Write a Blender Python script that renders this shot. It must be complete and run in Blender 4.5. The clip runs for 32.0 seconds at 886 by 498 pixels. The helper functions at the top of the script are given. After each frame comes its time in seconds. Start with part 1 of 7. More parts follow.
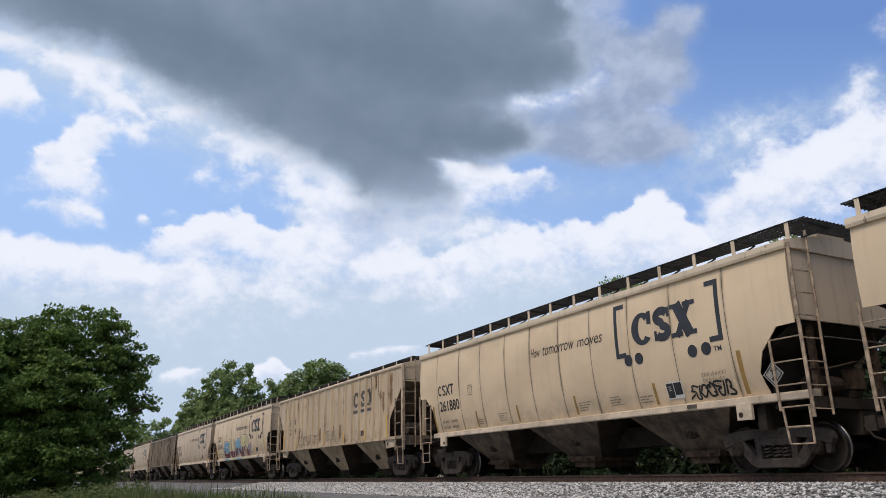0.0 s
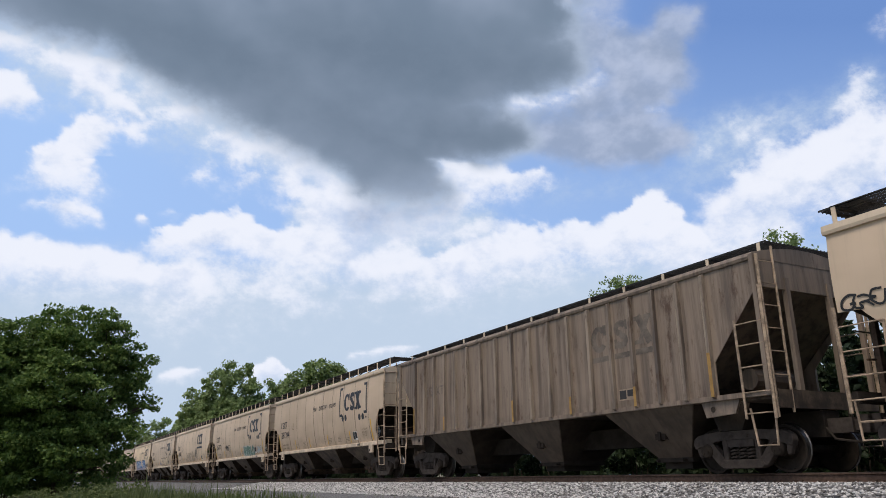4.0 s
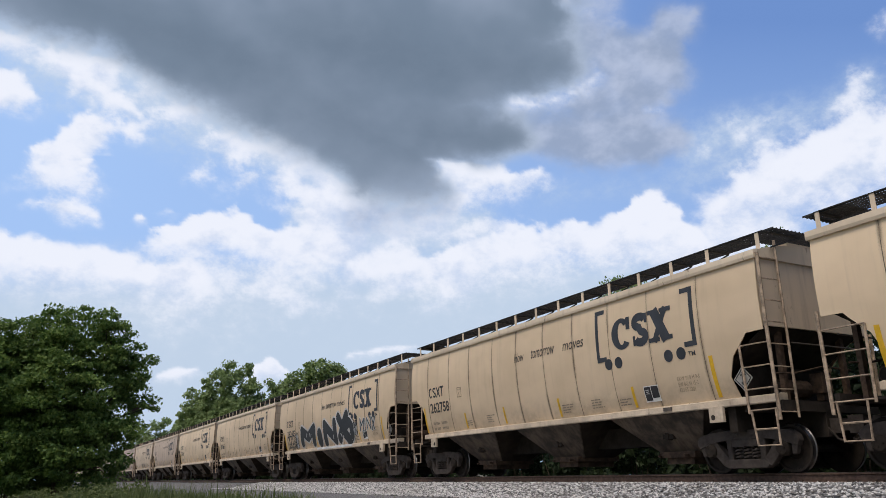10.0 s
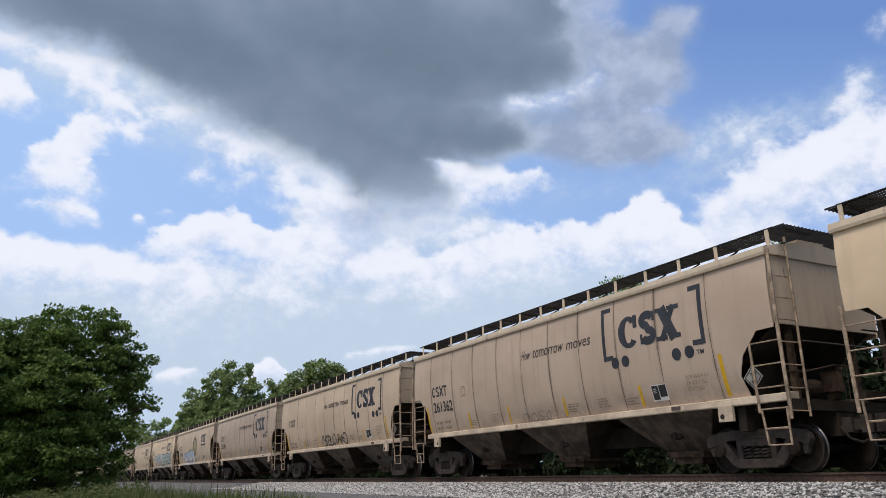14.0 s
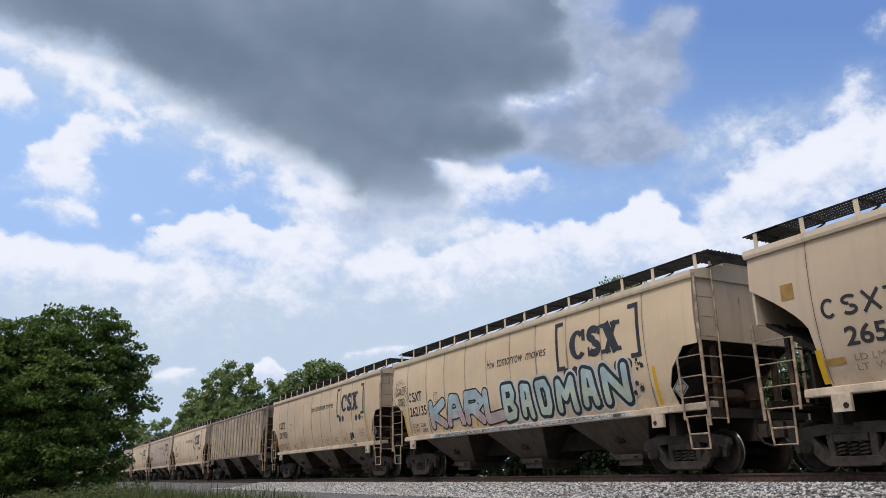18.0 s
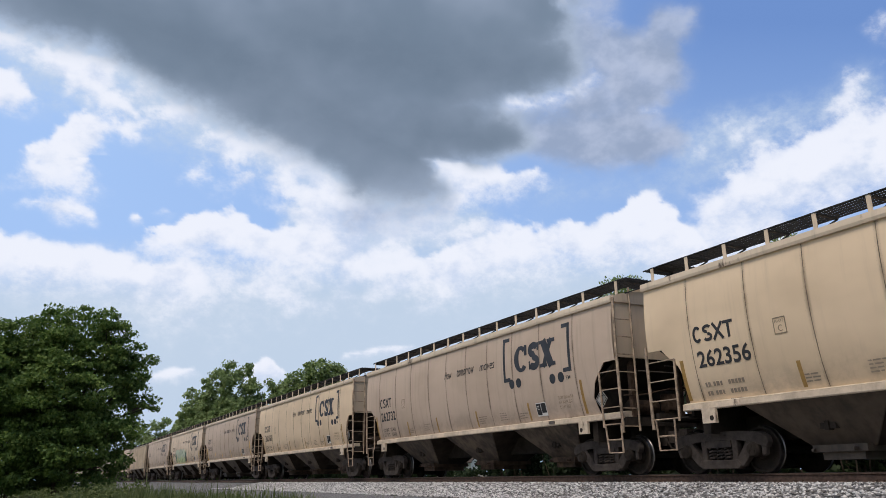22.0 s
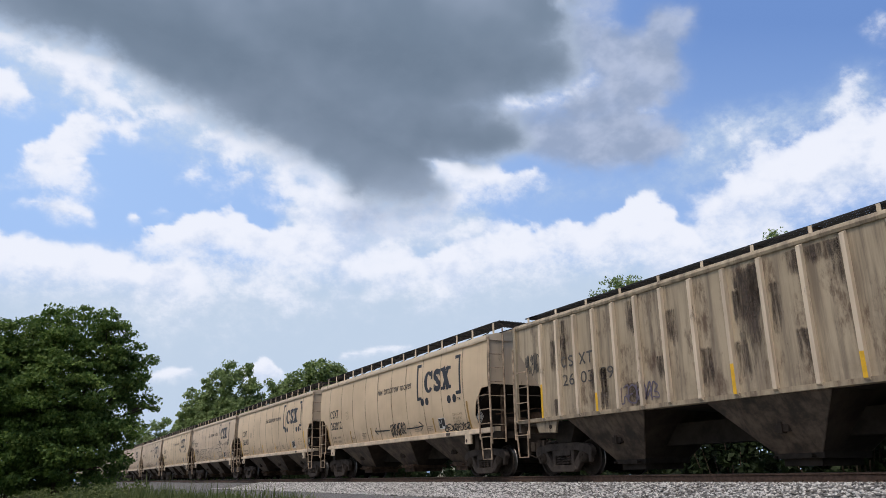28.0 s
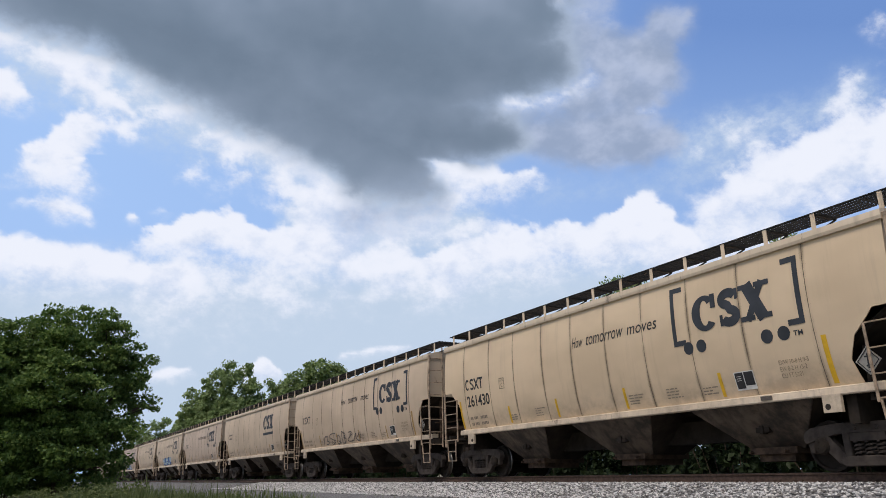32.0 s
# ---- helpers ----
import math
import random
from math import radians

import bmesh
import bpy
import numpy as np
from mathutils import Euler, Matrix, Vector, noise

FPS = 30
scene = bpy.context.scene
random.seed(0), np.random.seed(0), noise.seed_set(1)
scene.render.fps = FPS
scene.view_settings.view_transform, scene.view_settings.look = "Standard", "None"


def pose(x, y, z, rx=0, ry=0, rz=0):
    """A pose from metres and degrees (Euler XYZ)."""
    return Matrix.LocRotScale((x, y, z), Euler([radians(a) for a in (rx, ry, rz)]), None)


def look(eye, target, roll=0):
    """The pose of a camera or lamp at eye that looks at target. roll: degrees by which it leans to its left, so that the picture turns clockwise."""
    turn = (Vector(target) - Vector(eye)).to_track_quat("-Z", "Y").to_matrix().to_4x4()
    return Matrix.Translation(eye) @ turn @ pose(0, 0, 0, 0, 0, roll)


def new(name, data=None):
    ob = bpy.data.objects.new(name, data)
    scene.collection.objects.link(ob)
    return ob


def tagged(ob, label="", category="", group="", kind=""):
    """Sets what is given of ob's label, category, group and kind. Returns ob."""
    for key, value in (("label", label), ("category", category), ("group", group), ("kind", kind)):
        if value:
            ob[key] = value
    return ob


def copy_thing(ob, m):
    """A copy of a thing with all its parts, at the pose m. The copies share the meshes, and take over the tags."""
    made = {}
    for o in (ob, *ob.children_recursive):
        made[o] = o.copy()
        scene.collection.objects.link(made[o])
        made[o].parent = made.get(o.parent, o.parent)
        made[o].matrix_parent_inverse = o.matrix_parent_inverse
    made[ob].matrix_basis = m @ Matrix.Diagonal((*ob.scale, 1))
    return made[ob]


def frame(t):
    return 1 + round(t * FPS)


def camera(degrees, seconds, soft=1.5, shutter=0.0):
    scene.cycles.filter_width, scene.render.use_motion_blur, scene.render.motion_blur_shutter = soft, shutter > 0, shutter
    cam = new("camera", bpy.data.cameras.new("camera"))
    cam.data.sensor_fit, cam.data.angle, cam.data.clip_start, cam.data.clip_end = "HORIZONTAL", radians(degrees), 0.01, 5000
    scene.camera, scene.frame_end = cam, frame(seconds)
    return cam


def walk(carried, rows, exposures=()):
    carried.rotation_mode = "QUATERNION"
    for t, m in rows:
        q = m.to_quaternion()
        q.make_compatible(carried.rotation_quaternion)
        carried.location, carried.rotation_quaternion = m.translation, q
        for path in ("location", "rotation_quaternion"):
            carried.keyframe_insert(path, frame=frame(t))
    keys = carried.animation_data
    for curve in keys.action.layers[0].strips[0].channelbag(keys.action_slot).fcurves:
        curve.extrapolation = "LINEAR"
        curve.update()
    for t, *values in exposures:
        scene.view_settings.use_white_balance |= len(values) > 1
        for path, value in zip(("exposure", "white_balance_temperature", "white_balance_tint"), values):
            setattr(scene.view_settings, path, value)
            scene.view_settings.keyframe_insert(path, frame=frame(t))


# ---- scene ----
cam = camera(61.31, 32.0, soft=0.85)
STAND = pose(0, 0, 0.01, 106.9416, 0, 61.8717) @ pose(0, 0, 0, 0, 0, -0.7468)
PATH = ((0.0, STAND), (32.0, STAND))
walk(cam, PATH)

# ---- light ----
SUN_ELEVATION, SUN_AZIMUTH = 61.0, 297.0     # degrees; azimuth counted from +x towards +y
world = bpy.data.worlds.new("sky")
scene.world = world
world.use_nodes = True
sky_nodes = world.node_tree
sky_nodes.nodes.clear()
sky_tex = sky_nodes.nodes.new("ShaderNodeTexSky")
sky_tex.sky_type, sky_tex.sun_disc = "NISHITA", False
sky_tex.sun_elevation = radians(SUN_ELEVATION)
sky_tex.sun_rotation = radians(90 - SUN_AZIMUTH)
sky_tex.air_density, sky_tex.dust_density, sky_tex.ozone_density = 1.0, 2.5, 1.0
sky_back = sky_nodes.nodes.new("ShaderNodeBackground")
sky_back.inputs[1].default_value = 0.12
sky_out = sky_nodes.nodes.new("ShaderNodeOutputWorld")
sky_nodes.links.new(sky_tex.outputs[0], sky_back.inputs[0])
sky_nodes.links.new(sky_back.outputs[0], sky_out.inputs[0])
sun_data = bpy.data.lights.new("sun", "SUN")
sun_data.energy, sun_data.angle, sun_data.color = 1.75, radians(20), (1.0, 0.91, 0.78)
sun = new("sun", sun_data)
_se, _sa = radians(SUN_ELEVATION), radians(SUN_AZIMUTH)
sun.matrix_world = look((60 * math.cos(_se) * math.cos(_sa), 60 * math.cos(_se) * math.sin(_sa), 60 * math.sin(_se)), (0, 0, 0))
scene.view_settings.exposure = 0.0

# ---- the plan ----
YC = 13.78                 # centre line of the track; rail tops at z = 0
LEN_C, LEN_R = 16.98, 18.6   # coupled lengths of a curved-side and of a ribbed car
START = -16.81               # centre of the first whole car at the start


def gone(t):
    """How far the train has rolled after t seconds."""
    return 17.32664 * t - 0.0039615 * t * t - 0.00043147 * t ** 3


# ---- materials ----
class Mat:
    """A small node-graph writer for one material."""

    def __init__(self, name, rough=0.7, metal=0.0):
        self.mat = bpy.data.materials.new(name)
        self.mat.use_nodes = True
        self.tree = self.mat.node_tree
        self.bsdf = self.tree.nodes["Principled BSDF"]
        self.bsdf.inputs["Roughness"].default_value = rough
        self.bsdf.inputs["Metallic"].default_value = metal
        self.coord = self.tree.nodes.new("ShaderNodeTexCoord")

    def node(self, kind, **inputs):
        return self.tree.nodes.new(kind)

    def link(self, a, b):
        self.tree.links.new(a, b)

    def noise(self, scale, stretch=(1, 1, 1), detail=4.0, rough=0.6, space="Object", shift=0.0):
        mapping = self.tree.nodes.new("ShaderNodeMapping")
        mapping.inputs["Scale"].default_value = stretch
        self.link(self.coord.outputs[space], mapping.inputs["Vector"])
        tex = self.tree.nodes.new("ShaderNodeTexNoise")
        tex.inputs["Scale"].default_value = scale
        tex.inputs["Detail"].default_value = detail
        tex.inputs["Roughness"].default_value = rough
        if shift:
            info = self.tree.nodes.new("ShaderNodeObjectInfo")
            mul = self.tree.nodes.new("ShaderNodeVectorMath")
            mul.operation = "MULTIPLY_ADD"
            comb = self.tree.nodes.new("ShaderNodeCombineXYZ")
            for i in range(3):
                self.link(info.outputs["Random"], comb.inputs[i])
            self.link(comb.outputs[0], mul.inputs[0])
            mul.inputs[1].default_value = (shift, shift * 0.7, shift * 1.3)
            self.link(mapping.outputs[0], mul.inputs[2])
            self.link(mul.outputs[0], tex.inputs["Vector"])
        else:
            self.link(mapping.outputs[0], tex.inputs["Vector"])
        return tex.outputs["Fac"]

    def ramp(self, fac, lo, hi, a=0.0, b=1.0):
        m = self.tree.nodes.new("ShaderNodeMapRange")
        m.interpolation_type = "SMOOTHSTEP"
        self.link(fac, m.inputs[0])
        m.inputs[1].default_value, m.inputs[2].default_value = lo, hi
        m.inputs[3].default_value, m.inputs[4].default_value = a, b
        return m.outputs[0]

    def mul(self, a, b):
        m = self.tree.nodes.new("ShaderNodeMath")
        m.operation = "MULTIPLY"
        for i, v in enumerate((a, b)):
            if isinstance(v, (int, float)):
                m.inputs[i].default_value = v
            else:
                self.link(v, m.inputs[i])
        return m.outputs[0]

    def mix(self, fac, a, b, blend="MIX"):
        m = self.tree.nodes.new("ShaderNodeMix")
        m.data_type, m.blend_type = "RGBA", blend
        for sock, v in ((m.inputs[0], fac), (m.inputs[6], a), (m.inputs[7], b)):
            if isinstance(v, (int, float)):
                sock.default_value = v
            elif isinstance(v, tuple):
                sock.default_value = (*v, 1)
            else:
                self.link(v, sock)
        return m.outputs[2]

    def height(self):
        sep = self.tree.nodes.new("ShaderNodeSeparateXYZ")
        self.link(self.coord.outputs["Object"], sep.inputs[0])
        return sep.outputs[2]

    def tint(self, color, amount):
        """Brightness that differs from object to object."""
        info = self.tree.nodes.new("ShaderNodeObjectInfo")
        f = self.ramp(info.outputs["Random"], 0, 1, 1 - amount, 1 + amount)
        v = self.tree.nodes.new("ShaderNodeVectorMath")
        v.operation = "SCALE"
        self.link(color, v.inputs[0])
        self.link(f, v.inputs[3])
        return v.outputs[0]

    def bump(self, fac, strength, dist=0.01):
        b = self.tree.nodes.new("ShaderNodeBump")
        b.inputs["Strength"].default_value = strength
        b.inputs["Distance"].default_value = dist
        self.link(fac, b.inputs["Height"])
        self.link(b.outputs[0], self.bsdf.inputs["Normal"])

    def done(self, color):
        if isinstance(color, tuple):
            self.bsdf.inputs["Base Color"].default_value = (*color, 1)
        else:
            self.link(color, self.bsdf.inputs["Base Color"])
        return self.mat


def paint(name, base, grime, grime_low=0.47, grime_high=0.75, rust=0.0, tint=0.05, streaky=0.5, dirty=0.55):
    """Weathered freight-car paint: drifting tone, rain streaks, road dirt near the sill, rust specks."""
    m = Mat(name, 0.62)
    tone = m.noise(0.45, (1, 1, 1.6), 3, 0.55, shift=23.0)
    c = m.mix(m.ramp(tone, 0.35, 0.7), base, tuple(v * k for v, k in zip(base, (0.86, 0.85, 0.83))))
    streak = m.noise(3.2, (1.6, 1.0, 0.09), 5, 0.65, shift=31.0)
    c = m.mix(m.mul(m.ramp(streak, grime_low, grime_high), streaky), c, grime)
    dirt = m.noise(1.7, (1, 1, 1.2), 6, 0.7, shift=11.0)
    splash = m.mul(m.ramp(m.height(), 1.25, 2.3, 1.0, 0.0), m.ramp(dirt, 0.38, 0.66))
    c = m.mix(m.mul(splash, dirty), c, tuple(v * 0.9 for v in grime))
    if rust:
        spot = m.noise(2.6, (1.0, 1.0, 0.35), 7, 0.72, shift=17.0)
        c = m.mix(m.mul(m.ramp(spot, 0.62 - rust * 0.12, 0.70), 0.85), c, (0.075, 0.038, 0.022))
        speck = m.noise(9.0, (1.0, 1.0, 0.6), 6, 0.7, shift=7.0)
        c = m.mix(m.mul(m.ramp(speck, 0.66, 0.72), rust), c, (0.06, 0.035, 0.025))
    if tint:
        c = m.tint(c, tint)
    m.bump(m.noise(2.2, (1, 1, 0.5), 3, 0.5), 0.12, 0.03)
    return m.done(c)


def stain_paint(name, color):
    """Rust that eats through the paint: broken patches that thin out towards the edges."""
    m = Mat(name, 0.85)
    blot = m.noise(5.0, (2.2, 1.0, 0.30), 8, 0.68, shift=40.0)
    sep = m.tree.nodes.new("ShaderNodeSeparateXYZ")
    m.link(m.coord.outputs["Generated"], sep.inputs[0])

    def fade(sock):
        return m.mul(m.ramp(sock, 0.0, 0.32), m.ramp(sock, 0.68, 1.0, 1.0, 0.0))
    edge = m.mul(fade(sep.outputs[0]), m.mul(m.ramp(sep.outputs[2], 0.0, 0.5), m.ramp(sep.outputs[2], 0.9, 1.0, 1.0, 0.0)))
    cut = m.tree.nodes.new("ShaderNodeMath")
    cut.operation = "MULTIPLY_ADD"
    m.link(edge, cut.inputs[0])
    cut.inputs[1].default_value = 0.34
    m.link(blot, cut.inputs[2])
    mask = m.mul(m.ramp(cut.outputs[0], 0.62, 0.95, 0.0, 0.80), m.ramp(edge, 0.02, 0.4))
    c = m.mix(m.ramp(m.noise(14.0, detail=5.0), 0.35, 0.65), tuple(v * 0.7 for v in color), tuple(v * 1.35 for v in color))
    m.done(c)
    clear = m.tree.nodes.new("ShaderNodeBsdfTransparent")
    mixer = m.tree.nodes.new("ShaderNodeMixShader")
    m.link(mask, mixer.inputs[0])
    m.link(clear.outputs[0], mixer.inputs[1])
    m.link(m.bsdf.outputs[0], mixer.inputs[2])
    m.link(mixer.outputs[0], m.tree.nodes["Material Output"].inputs[0])
    return m.mat


def plain(name, color, rough=0.6, metal=0.0, vary=0.12, scale=5.0, bump=0.0):
    m = Mat(name, rough, metal)
    n = m.noise(scale, (1, 1, 1), 5, 0.65)
    c = m.mix(m.ramp(n, 0.3, 0.7), tuple(v * (1 - vary) for v in color), tuple(v * (1 + vary) for v in color))
    if rough > 0.7:
        m.bsdf.inputs["Specular IOR Level"].default_value = 0.2
    if bump:
        m.bump(m.noise(scale * 6, (1, 1, 1), 4, 0.6), bump, 0.01)
    return m.done(c)


M_TAN = paint("tan_paint", (0.665, 0.515, 0.375), (0.30, 0.22, 0.16), 0.47, 0.80, 0.0, 0.05, 0.26)
M_MAUVE = paint("dull_tan_paint", (0.565, 0.435, 0.335), (0.26, 0.195, 0.15), 0.46, 0.80, 0.0, 0.05, 0.34)
M_CREAM = paint("cream_paint", (0.755, 0.58, 0.395), (0.33, 0.24, 0.17), 0.5, 0.82, 0.0, 0.06, 0.24)
M_TRIM = paint("cream_trim", (0.70, 0.57, 0.43), (0.29, 0.22, 0.16), 0.48, 0.78, 0.16, 0.03, 0.4)
M_END = paint("end_paint", (0.62, 0.50, 0.375), (0.22, 0.165, 0.125), 0.47, 0.77, 0.06, 0.03, 0.4)
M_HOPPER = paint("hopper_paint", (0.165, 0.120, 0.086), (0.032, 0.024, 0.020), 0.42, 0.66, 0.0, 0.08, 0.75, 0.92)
M_HOPPER_DARK = paint("dark_hopper_paint", (0.125, 0.092, 0.066), (0.045, 0.034, 0.027), 0.42, 0.7, 0.0, 0.06, 0.7)
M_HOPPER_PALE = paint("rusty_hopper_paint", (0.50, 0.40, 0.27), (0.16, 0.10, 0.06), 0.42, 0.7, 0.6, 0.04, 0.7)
M_RIB_A = paint("rusty_cream_paint", (0.63, 0.50, 0.355), (0.25, 0.165, 0.105), 0.46, 0.74, 0.55, 0.03, 0.5)
M_RIB_D = paint("stained_tan_paint", (0.47, 0.38, 0.27), (0.15, 0.115, 0.085), 0.40, 0.70, 0.9, 0.03, 0.8)
# Near-black brown: the shade between the hopper bays is put into this colour.
M_SLOPE = plain("slope_shade_brown", (0.045, 0.034, 0.027), 0.9, 0.0, 0.35, 2.0, 0.2)
M_RIB_B = paint("sooty_brown_paint", (0.28, 0.215, 0.165), (0.10, 0.075, 0.06), 0.4, 0.72, 0.6, 0.03, 0.9)
M_RIB_C = paint("grey_tan_paint", (0.36, 0.29, 0.225), (0.10, 0.078, 0.066), 0.38, 0.66, 0.8, 0.03, 0.95)
M_POST = paint("rib_paint", (0.72, 0.60, 0.46), (0.26, 0.20, 0.15), 0.45, 0.78, 0.35, 0.03, 0.6)
M_RUST, M_SOOT = stain_paint("orange_rust", (0.235, 0.120, 0.060)), stain_paint("dark_rust", (0.085, 0.062, 0.050))
# Dirt of the underframe, and the shade of recesses put into the same near-black.
M_UNDER = plain("underframe_grime_and_shade", (0.032, 0.025, 0.020), 0.85, 0.0, 0.35, 3.0, 0.2)
M_TRUCK = plain("truck_steel", (0.060, 0.048, 0.041), 0.85, 0.0, 0.3, 6.0, 0.25)
M_WHEEL = plain("wheel_steel", (0.030, 0.023, 0.018), 0.9, 0.0, 0.35, 4.0, 0.15)
M_TREAD = plain("polished_tread", (0.21, 0.20, 0.195), 0.42, 1.0, 0.15, 9.0)
M_GRATE = plain("grating_steel", (0.035, 0.034, 0.034), 0.7, 0.4, 0.25, 8.0)
M_ROD = plain("ladder_paint", (0.34, 0.25, 0.175), 0.65, 0.0, 0.5, 6.0)
M_GEAR = plain("rusty_gear", (0.085, 0.055, 0.038), 0.85, 0.0, 0.45, 5.0, 0.2)
M_DARK_ROD = plain("dark_rod", (0.10, 0.08, 0.065), 0.6, 0.2, 0.3, 7.0)
M_BLUE = plain("navy_lettering", (0.036, 0.039, 0.048), 0.6, 0.0, 0.25, 2.0)
M_BLACK = plain("black_lettering", (0.03, 0.028, 0.03), 0.65, 0.0, 0.2, 3.0)
M_FAINT = plain("faded_lettering", (0.30, 0.235, 0.175), 0.7, 0.0, 0.2, 3.0)
M_YELLOW = plain("yellow_reflector", (0.72, 0.42, 0.02), 0.45, 0.0, 0.12, 5.0)
M_OCHRE = plain("faded_reflector", (0.36, 0.21, 0.06), 0.6, 0.0, 0.2, 5.0)
M_WHITE = plain("white_paint", (0.72, 0.70, 0.66), 0.6, 0.0, 0.1, 5.0)
M_WORN = plain("worn_lettering", (0.14, 0.115, 0.095), 0.7, 0.0, 0.4, 3.0)


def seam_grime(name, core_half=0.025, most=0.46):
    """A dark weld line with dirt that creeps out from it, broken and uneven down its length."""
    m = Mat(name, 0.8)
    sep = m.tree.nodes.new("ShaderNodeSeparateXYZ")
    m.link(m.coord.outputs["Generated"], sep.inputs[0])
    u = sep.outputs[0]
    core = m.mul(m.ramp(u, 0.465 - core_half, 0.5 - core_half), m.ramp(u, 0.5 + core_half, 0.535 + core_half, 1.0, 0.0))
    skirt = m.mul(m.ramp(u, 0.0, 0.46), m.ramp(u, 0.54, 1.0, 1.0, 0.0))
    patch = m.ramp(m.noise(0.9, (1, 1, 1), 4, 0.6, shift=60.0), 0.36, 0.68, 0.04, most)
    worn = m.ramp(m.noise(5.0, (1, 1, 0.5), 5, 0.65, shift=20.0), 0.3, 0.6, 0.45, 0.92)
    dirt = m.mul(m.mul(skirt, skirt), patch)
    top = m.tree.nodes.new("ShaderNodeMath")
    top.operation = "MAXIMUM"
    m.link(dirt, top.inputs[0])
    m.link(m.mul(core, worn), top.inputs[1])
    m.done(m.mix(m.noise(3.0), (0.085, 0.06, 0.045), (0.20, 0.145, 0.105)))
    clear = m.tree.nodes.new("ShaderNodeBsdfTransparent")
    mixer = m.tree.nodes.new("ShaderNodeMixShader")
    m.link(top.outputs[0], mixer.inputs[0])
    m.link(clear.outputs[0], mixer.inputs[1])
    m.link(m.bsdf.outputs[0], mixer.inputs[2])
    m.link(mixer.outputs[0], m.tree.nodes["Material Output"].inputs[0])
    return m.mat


# The rib version paints grime together with the shade on a rib's shadowed side.
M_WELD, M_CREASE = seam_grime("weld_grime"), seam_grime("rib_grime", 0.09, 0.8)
M_FADED = plain("faded_navy_lettering", (0.075, 0.070, 0.068), 0.7, 0.0, 0.35, 3.0)
M_SEAM = plain("seam_grime", (0.27, 0.205, 0.14), 0.7, 0.0, 0.35, 2.0)
M_PLACARD = plain("placard_white", (0.55, 0.52, 0.48), 0.6, 0.0, 0.15, 5.0)
M_RAIL = plain("rusty_rail", (0.115, 0.075, 0.058), 0.8, 0.3, 0.3, 12.0, 0.3)
M_RAILTOP = plain("rail_head", (0.10, 0.085, 0.075), 0.4, 0.8, 0.2, 6.0)
M_TIE = plain("tarred_wood", (0.060, 0.048, 0.040), 0.9, 0.0, 0.35, 6.0, 0.4)
M_BARK = plain("bark", (0.085, 0.066, 0.050), 0.9, 0.0, 0.35, 5.0, 0.6)


def leafy(name, dark, light):
    m = Mat(name, 0.55)
    geo = m.tree.nodes.new("ShaderNodeNewGeometry")
    n = m.noise(0.55, (1, 1, 1), 3, 0.6)
    c = m.mix(geo.outputs["Random Per Island"], dark, light)
    c = m.mix(m.ramp(n, 0.35, 0.7, 0.0, 0.5), c, tuple(v * 0.6 for v in dark))
    out = m.tree.nodes["Material Output"]
    trans = m.tree.nodes.new("ShaderNodeBsdfTranslucent")
    m.link(c, trans.inputs[0])
    m.link(c, m.bsdf.inputs["Base Color"])
    mixer = m.tree.nodes.new("ShaderNodeMixShader")
    mixer.inputs[0].default_value = 0.42
    m.link(m.bsdf.outputs[0], mixer.inputs[1])
    m.link(trans.outputs[0], mixer.inputs[2])
    m.link(mixer.outputs[0], out.inputs[0])
    m.bsdf.inputs["Specular IOR Level"].default_value = 0.25
    return m.mat


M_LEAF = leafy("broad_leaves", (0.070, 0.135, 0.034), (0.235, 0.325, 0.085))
# Paler than the near leaves: distance haze is mixed into this leaf colour.
M_LEAF_FAR = leafy("haze_paled_leaves", (0.19, 0.27, 0.105), (0.38, 0.46, 0.20))
M_BUSH = leafy("bush_leaves", (0.021, 0.037, 0.017), (0.060, 0.088, 0.037))
M_GRASS = leafy("grass_blades", (0.085, 0.120, 0.035), (0.22, 0.245, 0.10))


def ballast_material():
    m = Mat("crushed_stone", 0.9)
    geo = m.tree.nodes.new("ShaderNodeNewGeometry")
    c = m.mix(m.ramp(geo.outputs["Random Per Island"], 0, 1), (0.09, 0.086, 0.084), (0.68, 0.66, 0.645))
    n = m.noise(0.6, (1, 1, 1), 4, 0.6)
    c = m.mix(m.ramp(n, 0.4, 0.7, 0.0, 0.3), c, (0.17, 0.15, 0.14))
    m.bump(m.noise(60, (1, 1, 1), 3, 0.6), 0.3, 0.01)
    return m.done(c)


def gravel_ground():
    m = Mat("gravel_bed", 0.95)
    vor = m.tree.nodes.new("ShaderNodeTexVoronoi")
    vor.inputs["Scale"].default_value = 17.0
    m.link(m.coord.outputs["Object"], vor.inputs["Vector"])
    grey = m.tree.nodes.new("ShaderNodeSeparateColor")
    m.link(vor.outputs["Color"], grey.inputs[0])
    c = m.mix(m.ramp(vor.outputs["Distance"], 0.25, 0.75, 0.0, 0.75), m.mix(grey.outputs[0], (0.09, 0.087, 0.087), (0.33, 0.322, 0.317)), (0.05, 0.047, 0.046))
    c = m.mix(m.ramp(m.noise(0.5), 0.35, 0.7, 0.0, 0.4), c, (0.16, 0.145, 0.135))
    m.bump(vor.outputs["Distance"], 0.8, 0.04)
    return m.done(c)


def soil_ground():
    m = Mat("grassy_soil", 0.95)
    c = m.mix(m.ramp(m.noise(0.35), 0.35, 0.7), (0.055, 0.085, 0.025), (0.11, 0.125, 0.045))
    c = m.mix(m.ramp(m.noise(4.0, detail=6.0), 0.5, 0.7, 0.0, 0.6), c, (0.10, 0.075, 0.05))
    m.bump(m.noise(9.0, detail=6.0), 0.6, 0.05)
    return m.done(c)


